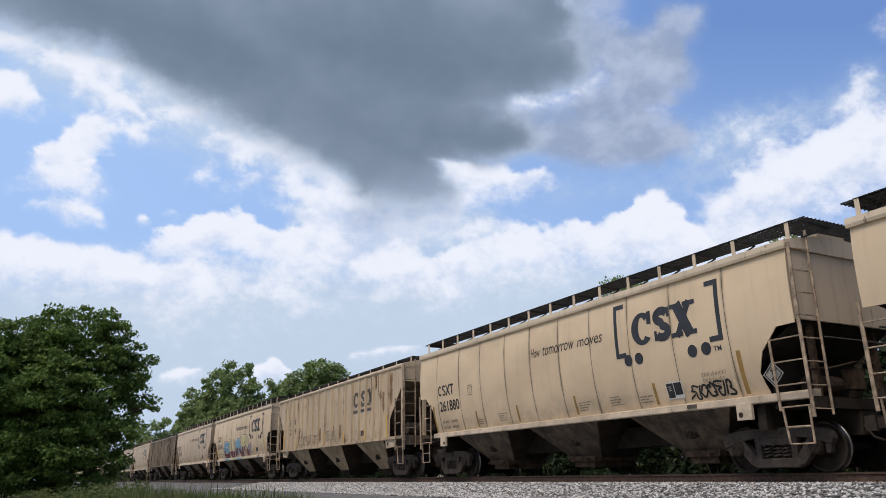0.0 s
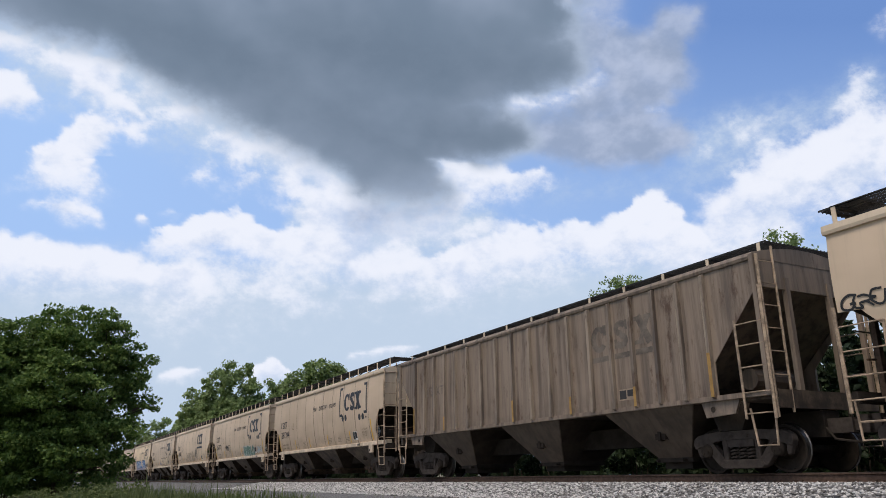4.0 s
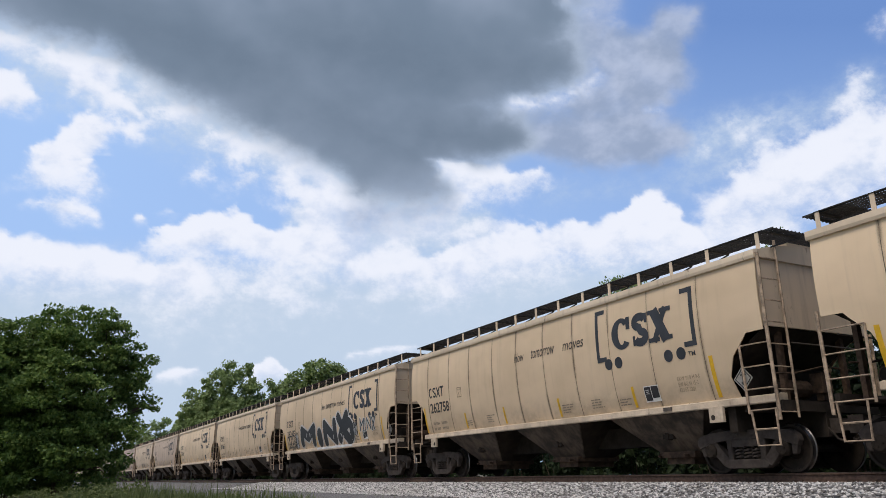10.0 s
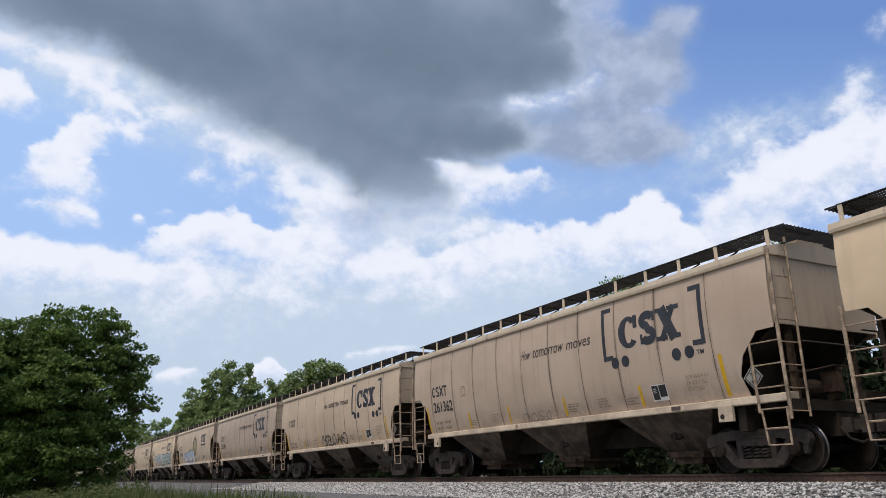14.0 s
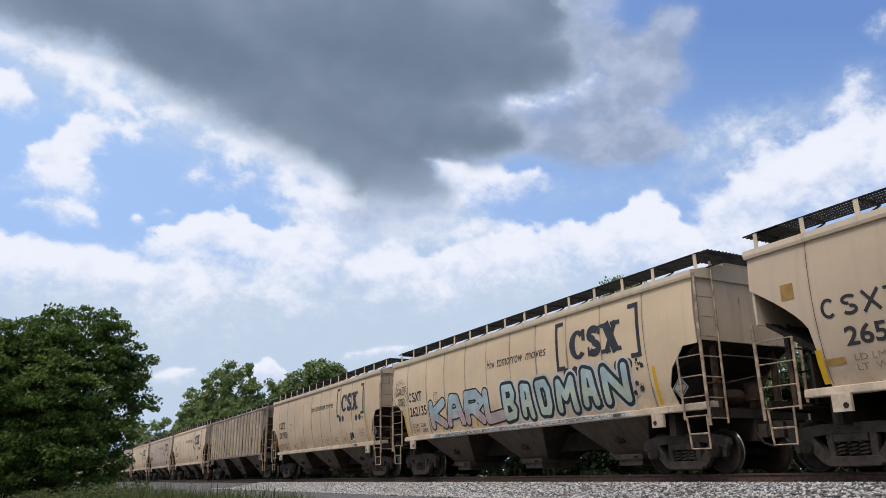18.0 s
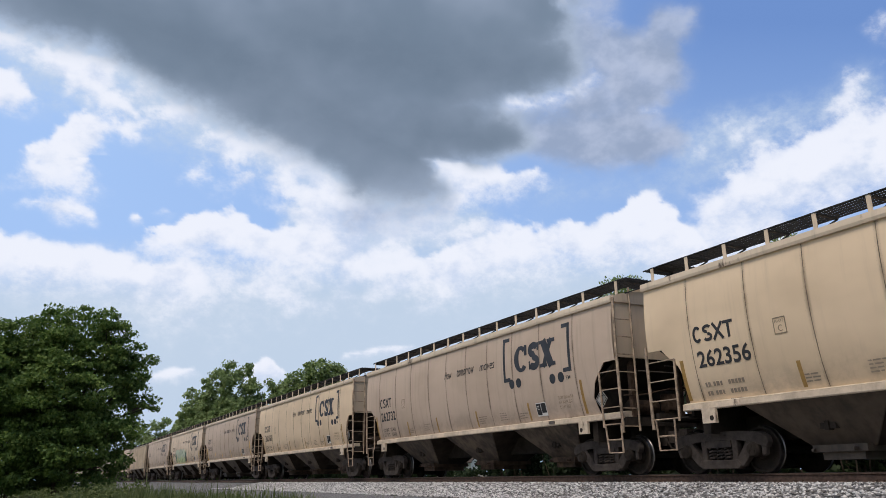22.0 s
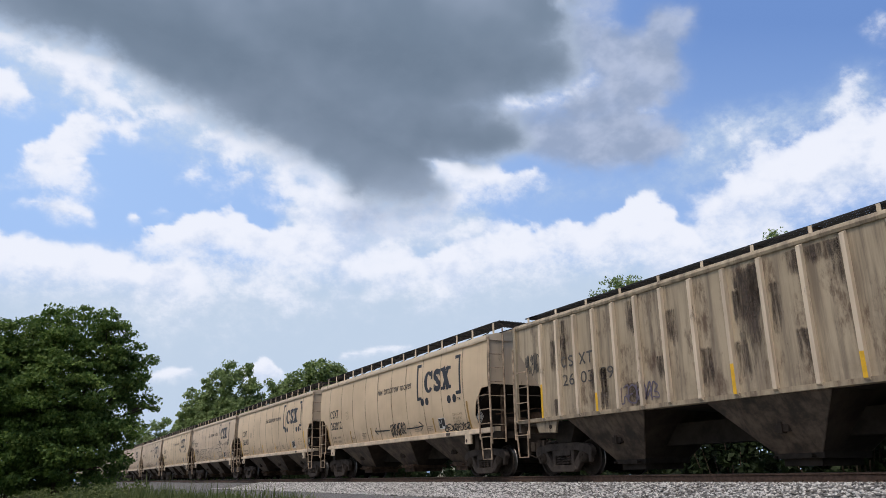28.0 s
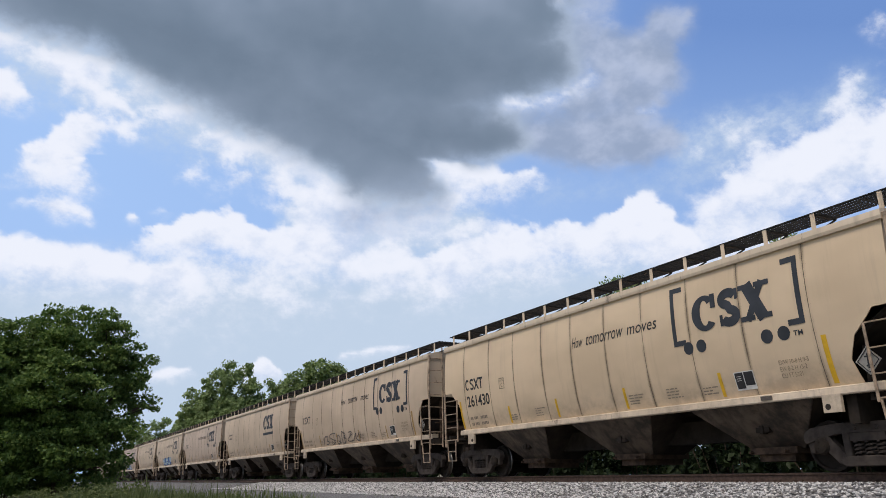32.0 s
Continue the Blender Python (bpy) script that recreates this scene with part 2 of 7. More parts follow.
M_BALLAST, M_GRAVEL, M_SOIL = ballast_material(), gravel_ground(), soil_ground()


# ---- mesh helpers ----
def box(bm, x0, x1, y0, y1, z0, z1):
    vs = [bm.verts.new((x, y, z)) for z in (z0, z1) for y in (y0, y1) for x in (x0, x1)]
    for f in ((0, 2, 3, 1), (4, 5, 7, 6), (0, 1, 5, 4), (2, 6, 7, 3), (0, 4, 6, 2), (1, 3, 7, 5)):
        bm.faces.new([vs[i] for i in f])
    return vs


def bar(bm, a, b, r, n=6, r2=None):
    """A round bar from a to b."""
    a, b = Vector(a), Vector(b)
    d = (b - a).normalized()
    u = d.orthogonal().normalized()
    w = d.cross(u)
    r2 = r if r2 is None else r2
    rings = []
    for p, q in ((a, r), (b, r2)):
        rings.append([bm.verts.new(p + (u * math.cos(k * 2 * math.pi / n) + w * math.sin(k * 2 * math.pi / n)) * q) for k in range(n)])
    for k in range(n):
        bm.faces.new((rings[0][k], rings[0][(k + 1) % n], rings[1][(k + 1) % n], rings[1][k]))
    bm.faces.new(rings[0][::-1])
    bm.faces.new(rings[1])


def rods(bm, points, r, n=6):
    for a, b in zip(points, points[1:]):
        bar(bm, a, b, r, n)


def tube(bm, points, r, n=6):
    """One bent round bar through all the points."""
    pts = [Vector(q) for q in points]
    rings = []
    for k, q in enumerate(pts):
        d = (pts[min(k + 1, len(pts) - 1)] - pts[max(k - 1, 0)]).normalized()
        u = Vector((0.31, 0.87, 0.38)).cross(d).normalized()
        w = d.cross(u)
        rings.append([bm.verts.new(q + (u * math.cos(a * 2 * math.pi / n) + w * math.sin(a * 2 * math.pi / n)) * r) for a in range(n)])
    for A, B in zip(rings, rings[1:]):
        for a in range(n):
            bm.faces.new((A[a], A[(a + 1) % n], B[(a + 1) % n], B[a]))
    bm.faces.new(rings[0][::-1])
    bm.faces.new(rings[-1])


def prism_y(bm, pts, y0, y1):
    """A polygon of (x, z) points pushed from y0 to y1."""
    a = [bm.verts.new((x, y0, z)) for x, z in pts]
    b = [bm.verts.new((x, y1, z)) for x, z in pts]
    n = len(pts)
    bm.faces.new(a)
    bm.faces.new(b[::-1])
    for k in range(n):
        bm.faces.new((a[(k + 1) % n], a[k], b[k], b[(k + 1) % n]))


def prism_x(bm, pts, x0, x1):
    """A polygon of (y, z) points pushed from x0 to x1."""
    a = [bm.verts.new((x0, y, z)) for y, z in pts]
    b = [bm.verts.new((x1, y, z)) for y, z in pts]
    n = len(pts)
    bm.faces.new(a[::-1])
    bm.faces.new(b)
    for k in range(n):
        bm.faces.new((a[k], a[(k + 1) % n], b[(k + 1) % n], b[k]))


def lathe_y(bm, profile, cx, cz, n=28):
    """Turns (radius, y) pairs round the axle line through (cx, cz)."""
    rings = []
    for r, y in profile:
        rings.append([bm.verts.new((cx + r * math.cos(k * 2 * math.pi / n), y, cz + r * math.sin(k * 2 * math.pi / n))) for k in range(n)])
    for A, B in zip(rings, rings[1:]):
        for k in range(n):
            bm.faces.new((A[k], A[(k + 1) % n], B[(k + 1) % n], B[k]))
    bm.faces.new(rings[0])
    bm.faces.new(rings[-1][::-1])


def mesh_of(name, bm, *materials):
    bmesh.ops.recalc_face_normals(bm, faces=bm.faces[:])
    me = bpy.data.meshes.new(name)
    bm.to_mesh(me)
    bm.free()
    for m in materials:
        me.materials.append(m)
    return me


def part(name, bm, material, parent, label=""):
    """Links a bmesh as one mesh object under a thing or a part."""
    me = bm if isinstance(bm, bpy.types.Mesh) else mesh_of(name, bm, material)
    ob = new(name, me)
    ob.parent = parent
    if label:
        tagged(ob, label)
    return ob


def made(*calls):
    """A bmesh filled by (function, arguments...) calls."""
    bm = bmesh.new()
    for fn, *args in calls:
        fn(bm, *args)
    return bm


# ---- rolling stock ----
WHEEL_R, AXLE = 0.457, 0.889
PROFILE = ((1.30, 1.33), (1.40, 1.36), (1.60, 1.425), (1.86, 1.495), (2.1, 1.54), (2.4, 1.58), (2.7, 1.61), (3.0, 1.625), (3.3, 1.628), (3.6, 1.62), (3.9, 1.595), (4.2, 1.56))


def half_width(z):
    """Half the width of the curved-side body at height z."""
    for (z0, w0), (z1, w1) in zip(PROFILE, PROFILE[1:]):
        if z <= z1:
            return w0 + (w1 - w0) * (z - z0) / (z1 - z0)
    return PROFILE[-1][1]


def flat_width(z):
    return 1.565


def smooth(me):
    me.polygons.foreach_set("use_smooth", [True] * len(me.polygons))
    return me


def wheelset_mesh():
    bm = bmesh.new()
    lathe_y(bm, ((0.075, -1.0), (0.075, 1.0)), 0, 0, 12)
    for s in (-1, 1):
        prof = ((0.10, 0.66), (0.17, 0.665), (0.20, 0.70), (0.37, 0.69), (0.40, 0.677), (0.472, 0.677), (0.484, 0.692), (0.480, 0.706), (0.462, 0.722),
                (0.455, 0.812), (0.44, 0.817), (0.405, 0.815), (0.385, 0.765), (0.21, 0.735), (0.175, 0.80), (0.165, 0.83), (0.08, 0.83))
        lathe_y(bm, [(r, s * y) for r, y in prof], 0, 0, 32)
        lathe_y(bm, ((0.13, s * 0.93), (0.15, s * 0.95), (0.15, s * 1.08), (0.12, s * 1.12), (0.03, s * 1.125)), 0, 0, 16)
        for k in range(3):
            a = k * 2 * math.pi / 3 + 0.4
            bar(bm, (0.07 * math.cos(a), s * 1.09, 0.07 * math.sin(a)), (0.07 * math.cos(a), s * 1.14, 0.07 * math.sin(a)), 0.022, 6)
    me = mesh_of("wheelset", bm, M_WHEEL, M_TREAD)
    for f in me.polygons:
        c = f.center
        r = math.hypot(c.x, c.z)
        if r > 0.45 and 0.70 < abs(c.y) < 0.81:
            f.material_index = 1
    smooth(me)
    me.set_sharp_from_angle(angle=radians(35))
    return me


def sideframe_mesh():
    """Cast truss: a bowed top member with bulbous ends, heavy struts and a spring window."""
    bm = bmesh.new()
    half = ((1.21, 0.49), (1.26, 0.60), (1.23, 0.71), (1.10, 0.785), (0.85, 0.815), (0.55, 0.84))
    under = ((0.33, 0.665), (0.62, 0.645), (0.82, 0.60), (1.00, 0.56))
    top = [(-x, z) for x, z in half] + [(x, z) for x, z in half[::-1]] + [(x, z) for x, z in under[::-1]] + [(-x, z) for x, z in under]
    prism_y(bm, top, -1.07, -0.90)
    prism_y(bm, ((-0.48, 0.09), (0.48, 0.09), (0.57, 0.16), (0.50, 0.27), (-0.50, 0.27), (-0.57, 0.16)), -1.08, -0.89)
    for s in (-1, 1):
        prism_y(bm, ((s * 0.44, 0.10), (s * 0.60, 0.14), (s * 0.96, 0.52), (s * 1.02, 0.65), (s * 0.76, 0.66), (s * 0.67, 0.52), (s * 0.42, 0.27)), -1.06, -0.91)
        prism_y(bm, ((s * 0.34, 0.22), (s * 0.46, 0.22), (s * 0.49, 0.68), (s * 0.34, 0.68)), -1.055, -0.91)
        prism_y(bm, ((s * 1.06, 0.33), (s * 1.15, 0.34), (s * 1.23, 0.60), (s * 1.06, 0.62)), -1.04, -0.92)
        box(bm, s * 0.889 - 0.14, s * 0.889 + 0.14, -1.05, -0.92, 0.55, 0.62)
        box(bm, s * 0.20 - 0.035, s * 0.20 + 0.035, -1.085, -1.06, 0.70, 0.77)
    bmesh.ops.bevel(bm, geom=bm.edges[:], offset=0.016, segments=1, affect="EDGES")
    return mesh_of("sideframe", bm, M_TRUCK)


def spring_mesh():
    """Coils: helices of bent bar."""
    bm = bmesh.new()
    for x in (-0.21, 0.0, 0.21):
        tube(bm, [(x + 0.082 * math.cos(a * 0.9), 0.082 * math.sin(a * 0.9), 0.27 + 0.0093 * a) for a in range(27)], 0.021, 5)
    return mesh_of("spring", bm, M_TRUCK)


ME_WHEELSET, ME_FRAME, ME_SPRING = wheelset_mesh(), sideframe_mesh(), spring_mesh()
ME_BOLSTER = mesh_of("truck", made((box, -0.33, 0.33, -1.06, 1.06, 0.52, 0.66), (box, -0.34, 0.34, -0.87, 0.87, 0.13, 0.72), (box, -0.3, 0.3, -0.3, 0.3, 0.66, 0.80)), M_TRUCK)
ME_BRAKE = mesh_of("brake_beam", made((bar, (0.33, -0.8, 0.38), (0.33, 0.8, 0.38), 0.05), (bar, (-0.33, -0.8, 0.38), (-0.33, 0.8, 0.38), 0.05),
                                     (bar, (-0.33, 0.1, 0.42), (0.33, 0.1, 0.5), 0.03)), M_UNDER)
WHEELSETS = []


def truck(car, x):
    tr = part("truck", ME_BOLSTER, None, car, "grimy cast-steel truck with roller bearings")
    tr.location.x = x
    for turn in (0, 180):
        f = part("sideframe", ME_FRAME, None, tr)
        f.rotation_euler.z = radians(turn)
        sp = part("spring_nest", ME_SPRING, None, tr)
        tagged(sp, kind="stuff")
        sp.location = (0, -0.985 if turn == 0 else 0.985, 0)
    for s in (-1, 1):
        w = part("wheelset", ME_WHEELSET, None, tr, "dark steel wheels with bright worn treads on an axle")
        w.matrix_parent_inverse = Matrix.Translation((s * AXLE, 0, WHEEL_R))
    part("brake_beam", ME_BRAKE, None, tr)
    return tr


def side_sheet(s, ends, width, zs, ncol=26):
    """One side of the body; ends(z) is half its length there. s is -1 on the near side."""
    bm = bmesh.new()
    rows = []
    for z in zs:
        rows.append([bm.verts.new((ends(z) * (2 * k / ncol - 1), s * width(z), z)) for k in range(ncol + 1)])
    for A, B in zip(rows, rows[1:]):
        for k in range(ncol):
            bm.faces.new((A[k], A[k + 1], B[k + 1], B[k]))
    bmesh.ops.recalc_face_normals(bm, faces=bm.faces[:])
    inner = [[bm.verts.new((v.co.x, v.co.y - s * 0.02, v.co.z)) for v in row] for row in rows]
    for A, B in zip(inner, inner[1:]):
        for k in range(ncol):
            bm.faces.new((A[k], B[k], B[k + 1], A[k + 1]))
    rim = rows[0] + [r[-1] for r in rows[1:]] + rows[-1][-2::-1] + [r[0] for r in rows[-2:0:-1]]
    rim_in = inner[0] + [r[-1] for r in inner[1:]] + inner[-1][-2::-1] + [r[0] for r in inner[-2:0:-1]]
    for k in range(len(rim)):
        j = (k + 1) % len(rim)
        bm.faces.new((rim[k], rim_in[k], rim_in[j], rim[j]))
    return bm


def curve_ends(z):
    if z >= 2.67:
        return 7.82
    if z >= 2.55:
        return 7.40 - (2.66 - z) * 0.9
    if z >= 2.25:
        return 7.30 - (2.55 - z) * 1.05
    if z >= 1.86:
        return 6.985 - (2.25 - z) * 0.42
    return 6.82 + (1.86 - z) * 0.24


def band(bm, x, w, z0, z1, width, off, s=-1, step=0.12, index=0):
    """A thin upright strip laid on the side."""
    n = max(1, int((z1 - z0) / step))
    rows = []
    for k in range(n + 1):
        z = z0 + (z1 - z0) * k / n
        y = s * (width(z) + off)
        rows.append((bm.verts.new((x - w / 2, y, z)), bm.verts.new((x + w / 2, y, z))))
    for a, b in zip(rows, rows[1:]):
        f = bm.faces.new((a[0], a[1], b[1], b[0]))
        f.material_index = index


def hopper_bay(car, x, top, bottom, zt, zb, wt, wb, skin=None):
    """Two side plates with the sloping floor sheets between them."""
    bm = bmesh.new()
    for e in (-1, 1):
        prism = [(x + e * (top + 0.12), zt + 0.3), (x + e * top, zt), (x + e * bottom, zb), (x + e * (bottom - 0.06), zb), (x + e * (top - 0.06), zt), (x + e * (top + 0.04), zt + 0.3)]
        rows = []
        for (px, pz) in prism:
            w = (wt if pz >= zt else wb) - 0.03
            rows.append((bm.verts.new((px, -w, pz)), bm.verts.new((px, w, pz))))
        for a, b in zip(rows, rows[1:] + rows[:1]):
            bm.faces.new((a[0], a[1], b[1], b[0]))
        bm.faces.new([r[0] for r in rows])
        bm.faces.new([r[1] for r in rows][::-1])
    # Sloping sheets get a darker colour than the side plates, as painted shade.
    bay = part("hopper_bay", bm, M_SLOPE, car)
    for sg in (-1, 1):
        bm = bmesh.new()
        out = [bm.verts.new((x + e * h, sg * w, z)) for e, h, w, z in ((-1, top, wt, zt), (1, top, wt, zt), (1, bottom, wb, zb), (-1, bottom, wb, zb))]
        inn = [bm.verts.new((v.co.x, v.co.y - sg * 0.03, v.co.z)) for v in out]
        bm.faces.new(out)
        bm.faces.new(inn[::-1])
        for k in range(4):
            bm.faces.new((out[k], inn[k], inn[(k + 1) % 4], out[(k + 1) % 4]))
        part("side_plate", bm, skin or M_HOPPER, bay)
        if sg < 0:
            yy = -(wb + (wt - wb) * 0.42)
            part("vibrator_bracket", made((box, x - 0.16, x + 0.16, yy - 0.06, yy + 0.08, zb + (zt - zb) * 0.36, zb + (zt - zb) * 0.48), (box, x - 0.04, x + 0.04, yy - 0.10, yy + 0.05, zb + (zt - zb) * 0.33, zb + (zt - zb) * 0.52)), M_SLOPE, bay)


def outlet(x, zb):
    return made((box, x - 0.55, x + 0.55, -0.72, 0.72, zb - 0.10, zb + 0.03), (box, x - 0.42, x + 0.42, -0.62, 0.62, zb - 0.24, zb - 0.10),
                (bar, (x - 0.5, -0.80, zb - 0.06), (x - 0.5, 0.80, zb - 0.06), 0.03), (bar, (x + 0.35, -0.85, zb - 0.05), (x + 0.35, 0.85, zb - 0.05), 0.035))


def grating(bm, x0, x1, y0, y1, z):
    """A walkway of close cross slats between bearing bars."""
    lo, hi = min(y0, y1), max(y0, y1)
    rows = max(3, int((hi - lo) / 0.11))
    for j in range(rows + 1):
        y = lo + (hi - lo) * j / rows
        box(bm, x0, x1, y - 0.006, y + 0.006, z - 0.018, z + 0.018)
    n = int((x1 - x0) / 0.052)
    for k in range(n):
        x = x0 + (k + 0.5) * (x1 - x0) / n
        box(bm, x - 0.005, x + 0.005, lo, hi, z - 0.009, z + 0.009)


def bearers(bm, xs, y0, y1, z):
    """Dark angle brackets that carry the walkway at each post."""
    for x in xs:
        box(bm, x - 0.03, x + 0.03, min(y0, y1), max(y0, y1), z - 0.055, z - 0.02)
        bar(bm, (x, y0, z - 0.36), (x, y1, z - 0.05), 0.022, 4)


def ladder(car, a0, a1, b0, b1, rungs, r=0.022, mat=None):
    """Two stiles from a0 to a1 and from b0 to b1, and rungs at the given heights."""
    mat = mat or M_ROD
    lad = part("ladder", made((bar, a0, a1, 0.036, 6)), mat, car)
    part("stile", made((bar, b0, b1, 0.027, 6)), mat, lad)

    def on(p, q, z):
        p, q = Vector(p), Vector(q)
        f = (z - p.z) / (q.z - p.z)
        return p + (q - p) * f
    for z in rungs:
        part("rung", made((bar, on(a0, a1, z), on(b0, b1, z), r * 0.66, 5)), mat, lad)
    return lad


def coupler_mesh():
    bm = bmesh.new()
    box(bm, 7.2, 8.1, -0.16, 0.16, 0.72, 1.0)
    box(bm, 8.05, 8.3, -0.10, 0.10, 0.76, 0.96)
    prism_x(bm, ((-0.17, 0.70), (0.12, 0.70), (0.17, 0.80), (0.17, 0.95), (0.12, 1.03), (-0.17, 1.03)), 8.28, 8.52)
    return bm


def underframe(car, half, reach):
    part("center_sill", made((box, -half, half, -0.24, 0.24, 0.66, 1.16)), M_UNDER, car)
    for s in (-1, 1):
        bm = coupler_mesh()
        for v in bm.verts:
            v.co.x = (v.co.x + reach - 8.48) * s
        part("coupler", bm, M_TRUCK, car, "grimy cast-steel knuckle coupler")
        bm = bmesh.new()
        rods(bm, [(s * (half + 0.1), -0.35, 0.82), (s * (half + 0.28), -0.38, 0.60), (s * (reach - 0.12), -0.30, 0.52), (s * (reach + 0.02), -0.22, 0.60)], 0.025)
        part("air_hose", bm, M_UNDER, car)


def curved_car():
    car = new("covered_hopper_car")
    zs = (1.36, 1.5, 1.65, 1.86, 2.05, 2.25, 2.4, 2.55, 2.66, 2.67, 2.85, 3.05, 3.25, 3.45, 3.65, 3.85, 4.0, 4.16)
    for s in (-1, 1):
        me = mesh_of("side_sheet", side_sheet(s, curve_ends, half_width, zs), M_CREAM)
        smooth(me)
        me.set_sharp_from_angle(angle=radians(40))
        part("side_sheet", me, None, car)
        part("top_chord", made((prism_x, [(s * y, z) for y, z in ((1.52, 4.10), (1.625, 4.10), (1.64, 4.16), (1.625, 4.27), (1.50, 4.30))], -7.86, 7.86)), M_TRIM, car)
        part("side_sill", made((prism_x, [(s * y, z) for y, z in ((1.22, 1.30), (1.47, 1.29), (1.48, 1.31), (1.47, 1.43), (1.36, 1.46), (1.22, 1.46))], -7.05, 7.86)), M_TRIM, car)
    # roof and ends
    arc = [(y, 4.27 + 0.24 * (1 - (y / 1.55) ** 2)) for y in [-1.55 + 0.31 * k for k in range(11)]]
    bm = bmesh.new()
    prism_x(bm, arc + [(1.5, 4.12), (-1.5, 4.12)], -7.84, 7.84)
    part("roof", bm, M_END, car)
    for e in (-1, 1):
        bm = bmesh.new()
        outline = [(-half_width(z) + 0.03, z) for z in (2.76, 2.9, 3.1, 3.4, 3.7, 4.0, 4.16)]
        outline = outline + arc[1:-1] + [(-y, z) for y, z in outline[::-1]]
        prism_x(bm, outline, e * 7.74, e * 7.80)
        part("end_wall", bm, M_END, car)
        # Near-black slope sheet: the shade inside the end opening is in its colour.
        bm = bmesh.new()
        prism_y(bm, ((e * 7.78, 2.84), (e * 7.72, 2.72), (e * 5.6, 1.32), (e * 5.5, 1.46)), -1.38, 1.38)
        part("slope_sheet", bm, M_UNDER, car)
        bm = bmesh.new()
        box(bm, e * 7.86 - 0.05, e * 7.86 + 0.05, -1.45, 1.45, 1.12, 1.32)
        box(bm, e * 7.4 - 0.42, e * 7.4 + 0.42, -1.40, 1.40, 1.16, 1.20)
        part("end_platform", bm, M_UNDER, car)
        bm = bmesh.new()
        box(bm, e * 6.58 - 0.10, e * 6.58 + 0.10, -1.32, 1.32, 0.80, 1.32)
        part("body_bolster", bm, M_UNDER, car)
        # This plate is near-black too, painted as the shade within the opening.
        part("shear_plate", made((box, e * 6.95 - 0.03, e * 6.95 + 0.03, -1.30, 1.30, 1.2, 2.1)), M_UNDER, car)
        for s in (-1, 1):
            pad = part("jacking_pad", made((box, e * 6.33 - 0.18, e * 6.33 + 0.18, s * 1.46 - 0.05, s * 1.46 + 0.02, 1.0, 1.31)), M_TRIM, car)
            if s < 0:
                # A dark disc stands for the shade in the hole.
                part("pad_hole", made((bar, (e * 6.25, s * 1.44, 1.10), (e * 6.25, s * 1.515, 1.10), 0.055, 10)), M_UNDER, pad)
            # corner and end ladders
            ladder(car, (e * 7.90, s * 1.60, 2.78), (e * 7.90, s * 1.56, 0.95), (e * (7.20 if e > 0 else 7.05), s * 1.60, 2.42), (e * (7.22 if e > 0 else 7.10), s * 1.56, 1.10), (2.42, 1.99, 1.56, 1.16) if s < 0 else ())
            if e > 0 and s < 0:
                ladder(car, (7.90, s * 1.585, 4.20), (7.90, s * 1.60, 2.80), (7.94, s * 1.08, 4.50), (7.94, s * 1.08, 1.0), (4.10, 3.67, 3.24, 2.81, 2.38, 1.95, 1.52, 1.1))
            st = part("sill_step", made((tube, [(e * 7.82, s * 1.55, 1.15), (e * 7.80, s * 1.52, 0.50), (e * 7.30, s * 1.52, 0.50), (e * 7.26, s * 1.55, 1.15)], 0.024)), M_ROD, car)
            if s < 0:
                part("tread_bar", made((bar, (e * 7.81, s * 1.53, 0.80), (e * 7.28, s * 1.53, 0.80), 0.02)), M_ROD, st)
        part("grab_iron", made((bar, (e * 7.96, -1.0, 2.42), (e * 7.96, 1.0, 2.42), 0.018)), M_DARK_ROD, car)
        for yy in (-0.95, 0.95):
            part("end_post", made((prism_x, [(yy - 0.06, 1.18), (yy + 0.06, 1.18), (yy + 0.06, 2.80), (yy - 0.06, 2.80)], e * 7.62 - 0.05, e * 7.62 + 0.05)), M_GEAR, car)
        # Coloured near-black for the shaded inside of the end.
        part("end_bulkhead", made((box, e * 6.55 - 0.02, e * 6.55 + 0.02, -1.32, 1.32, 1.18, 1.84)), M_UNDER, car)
        cyl = part("brake_cylinder", made((bar, (e * 7.30, -0.75, 1.62), (e * 7.30, 0.05, 1.62), 0.19, 14)), M_GEAR, car)
        part("cylinder_cap", made((bar, (e * 7.30, -0.82, 1.62), (e * 7.30, -0.74, 1.62), 0.13, 12)), M_UNDER, cyl)
        part("brake_valve", made((box, e * 7.45 - 0.14, e * 7.45 + 0.14, 0.25, 0.55, 1.55, 1.95), (box, e * 7.45 - 0.08, e * 7.45 + 0.08, 0.3, 0.5, 1.4, 1.55)), M_GEAR, car)
        for zz, yy in ((1.95, -0.62),):
            part("brake_pipe", made((tube, [(e * 7.66, -1.25, zz - 0.1), (e * 7.66, yy, zz - 0.06), (e * 7.6, 0.3, zz + 0.12), (e * 7.6, 1.2, zz + 0.1)], 0.02)), M_GEAR, car)
        bm = bmesh.new()
        grating(bm, e * 7.68 - 0.43, e * 7.68 + 0.43, -1.25, 1.25, 4.70)
        bearers(bm, (e * 7.95,), -1.2, -0.3, 4.70)
        tagged(part("crossover_walk", bm, M_GRATE, car), kind="stuff")
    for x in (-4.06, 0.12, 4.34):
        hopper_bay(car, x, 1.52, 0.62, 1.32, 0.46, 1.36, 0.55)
        part("outlet_gate", outlet(x, 0.46), M_GEAR, car)
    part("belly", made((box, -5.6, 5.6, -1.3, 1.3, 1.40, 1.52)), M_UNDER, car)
    # weld seams, walkway and its posts
    for x in (-6.50, -4.95, -3.58, -2.13, -0.79, 0.57, 1.91, 3.34, 4.73, 6.26):
        bm = bmesh.new()
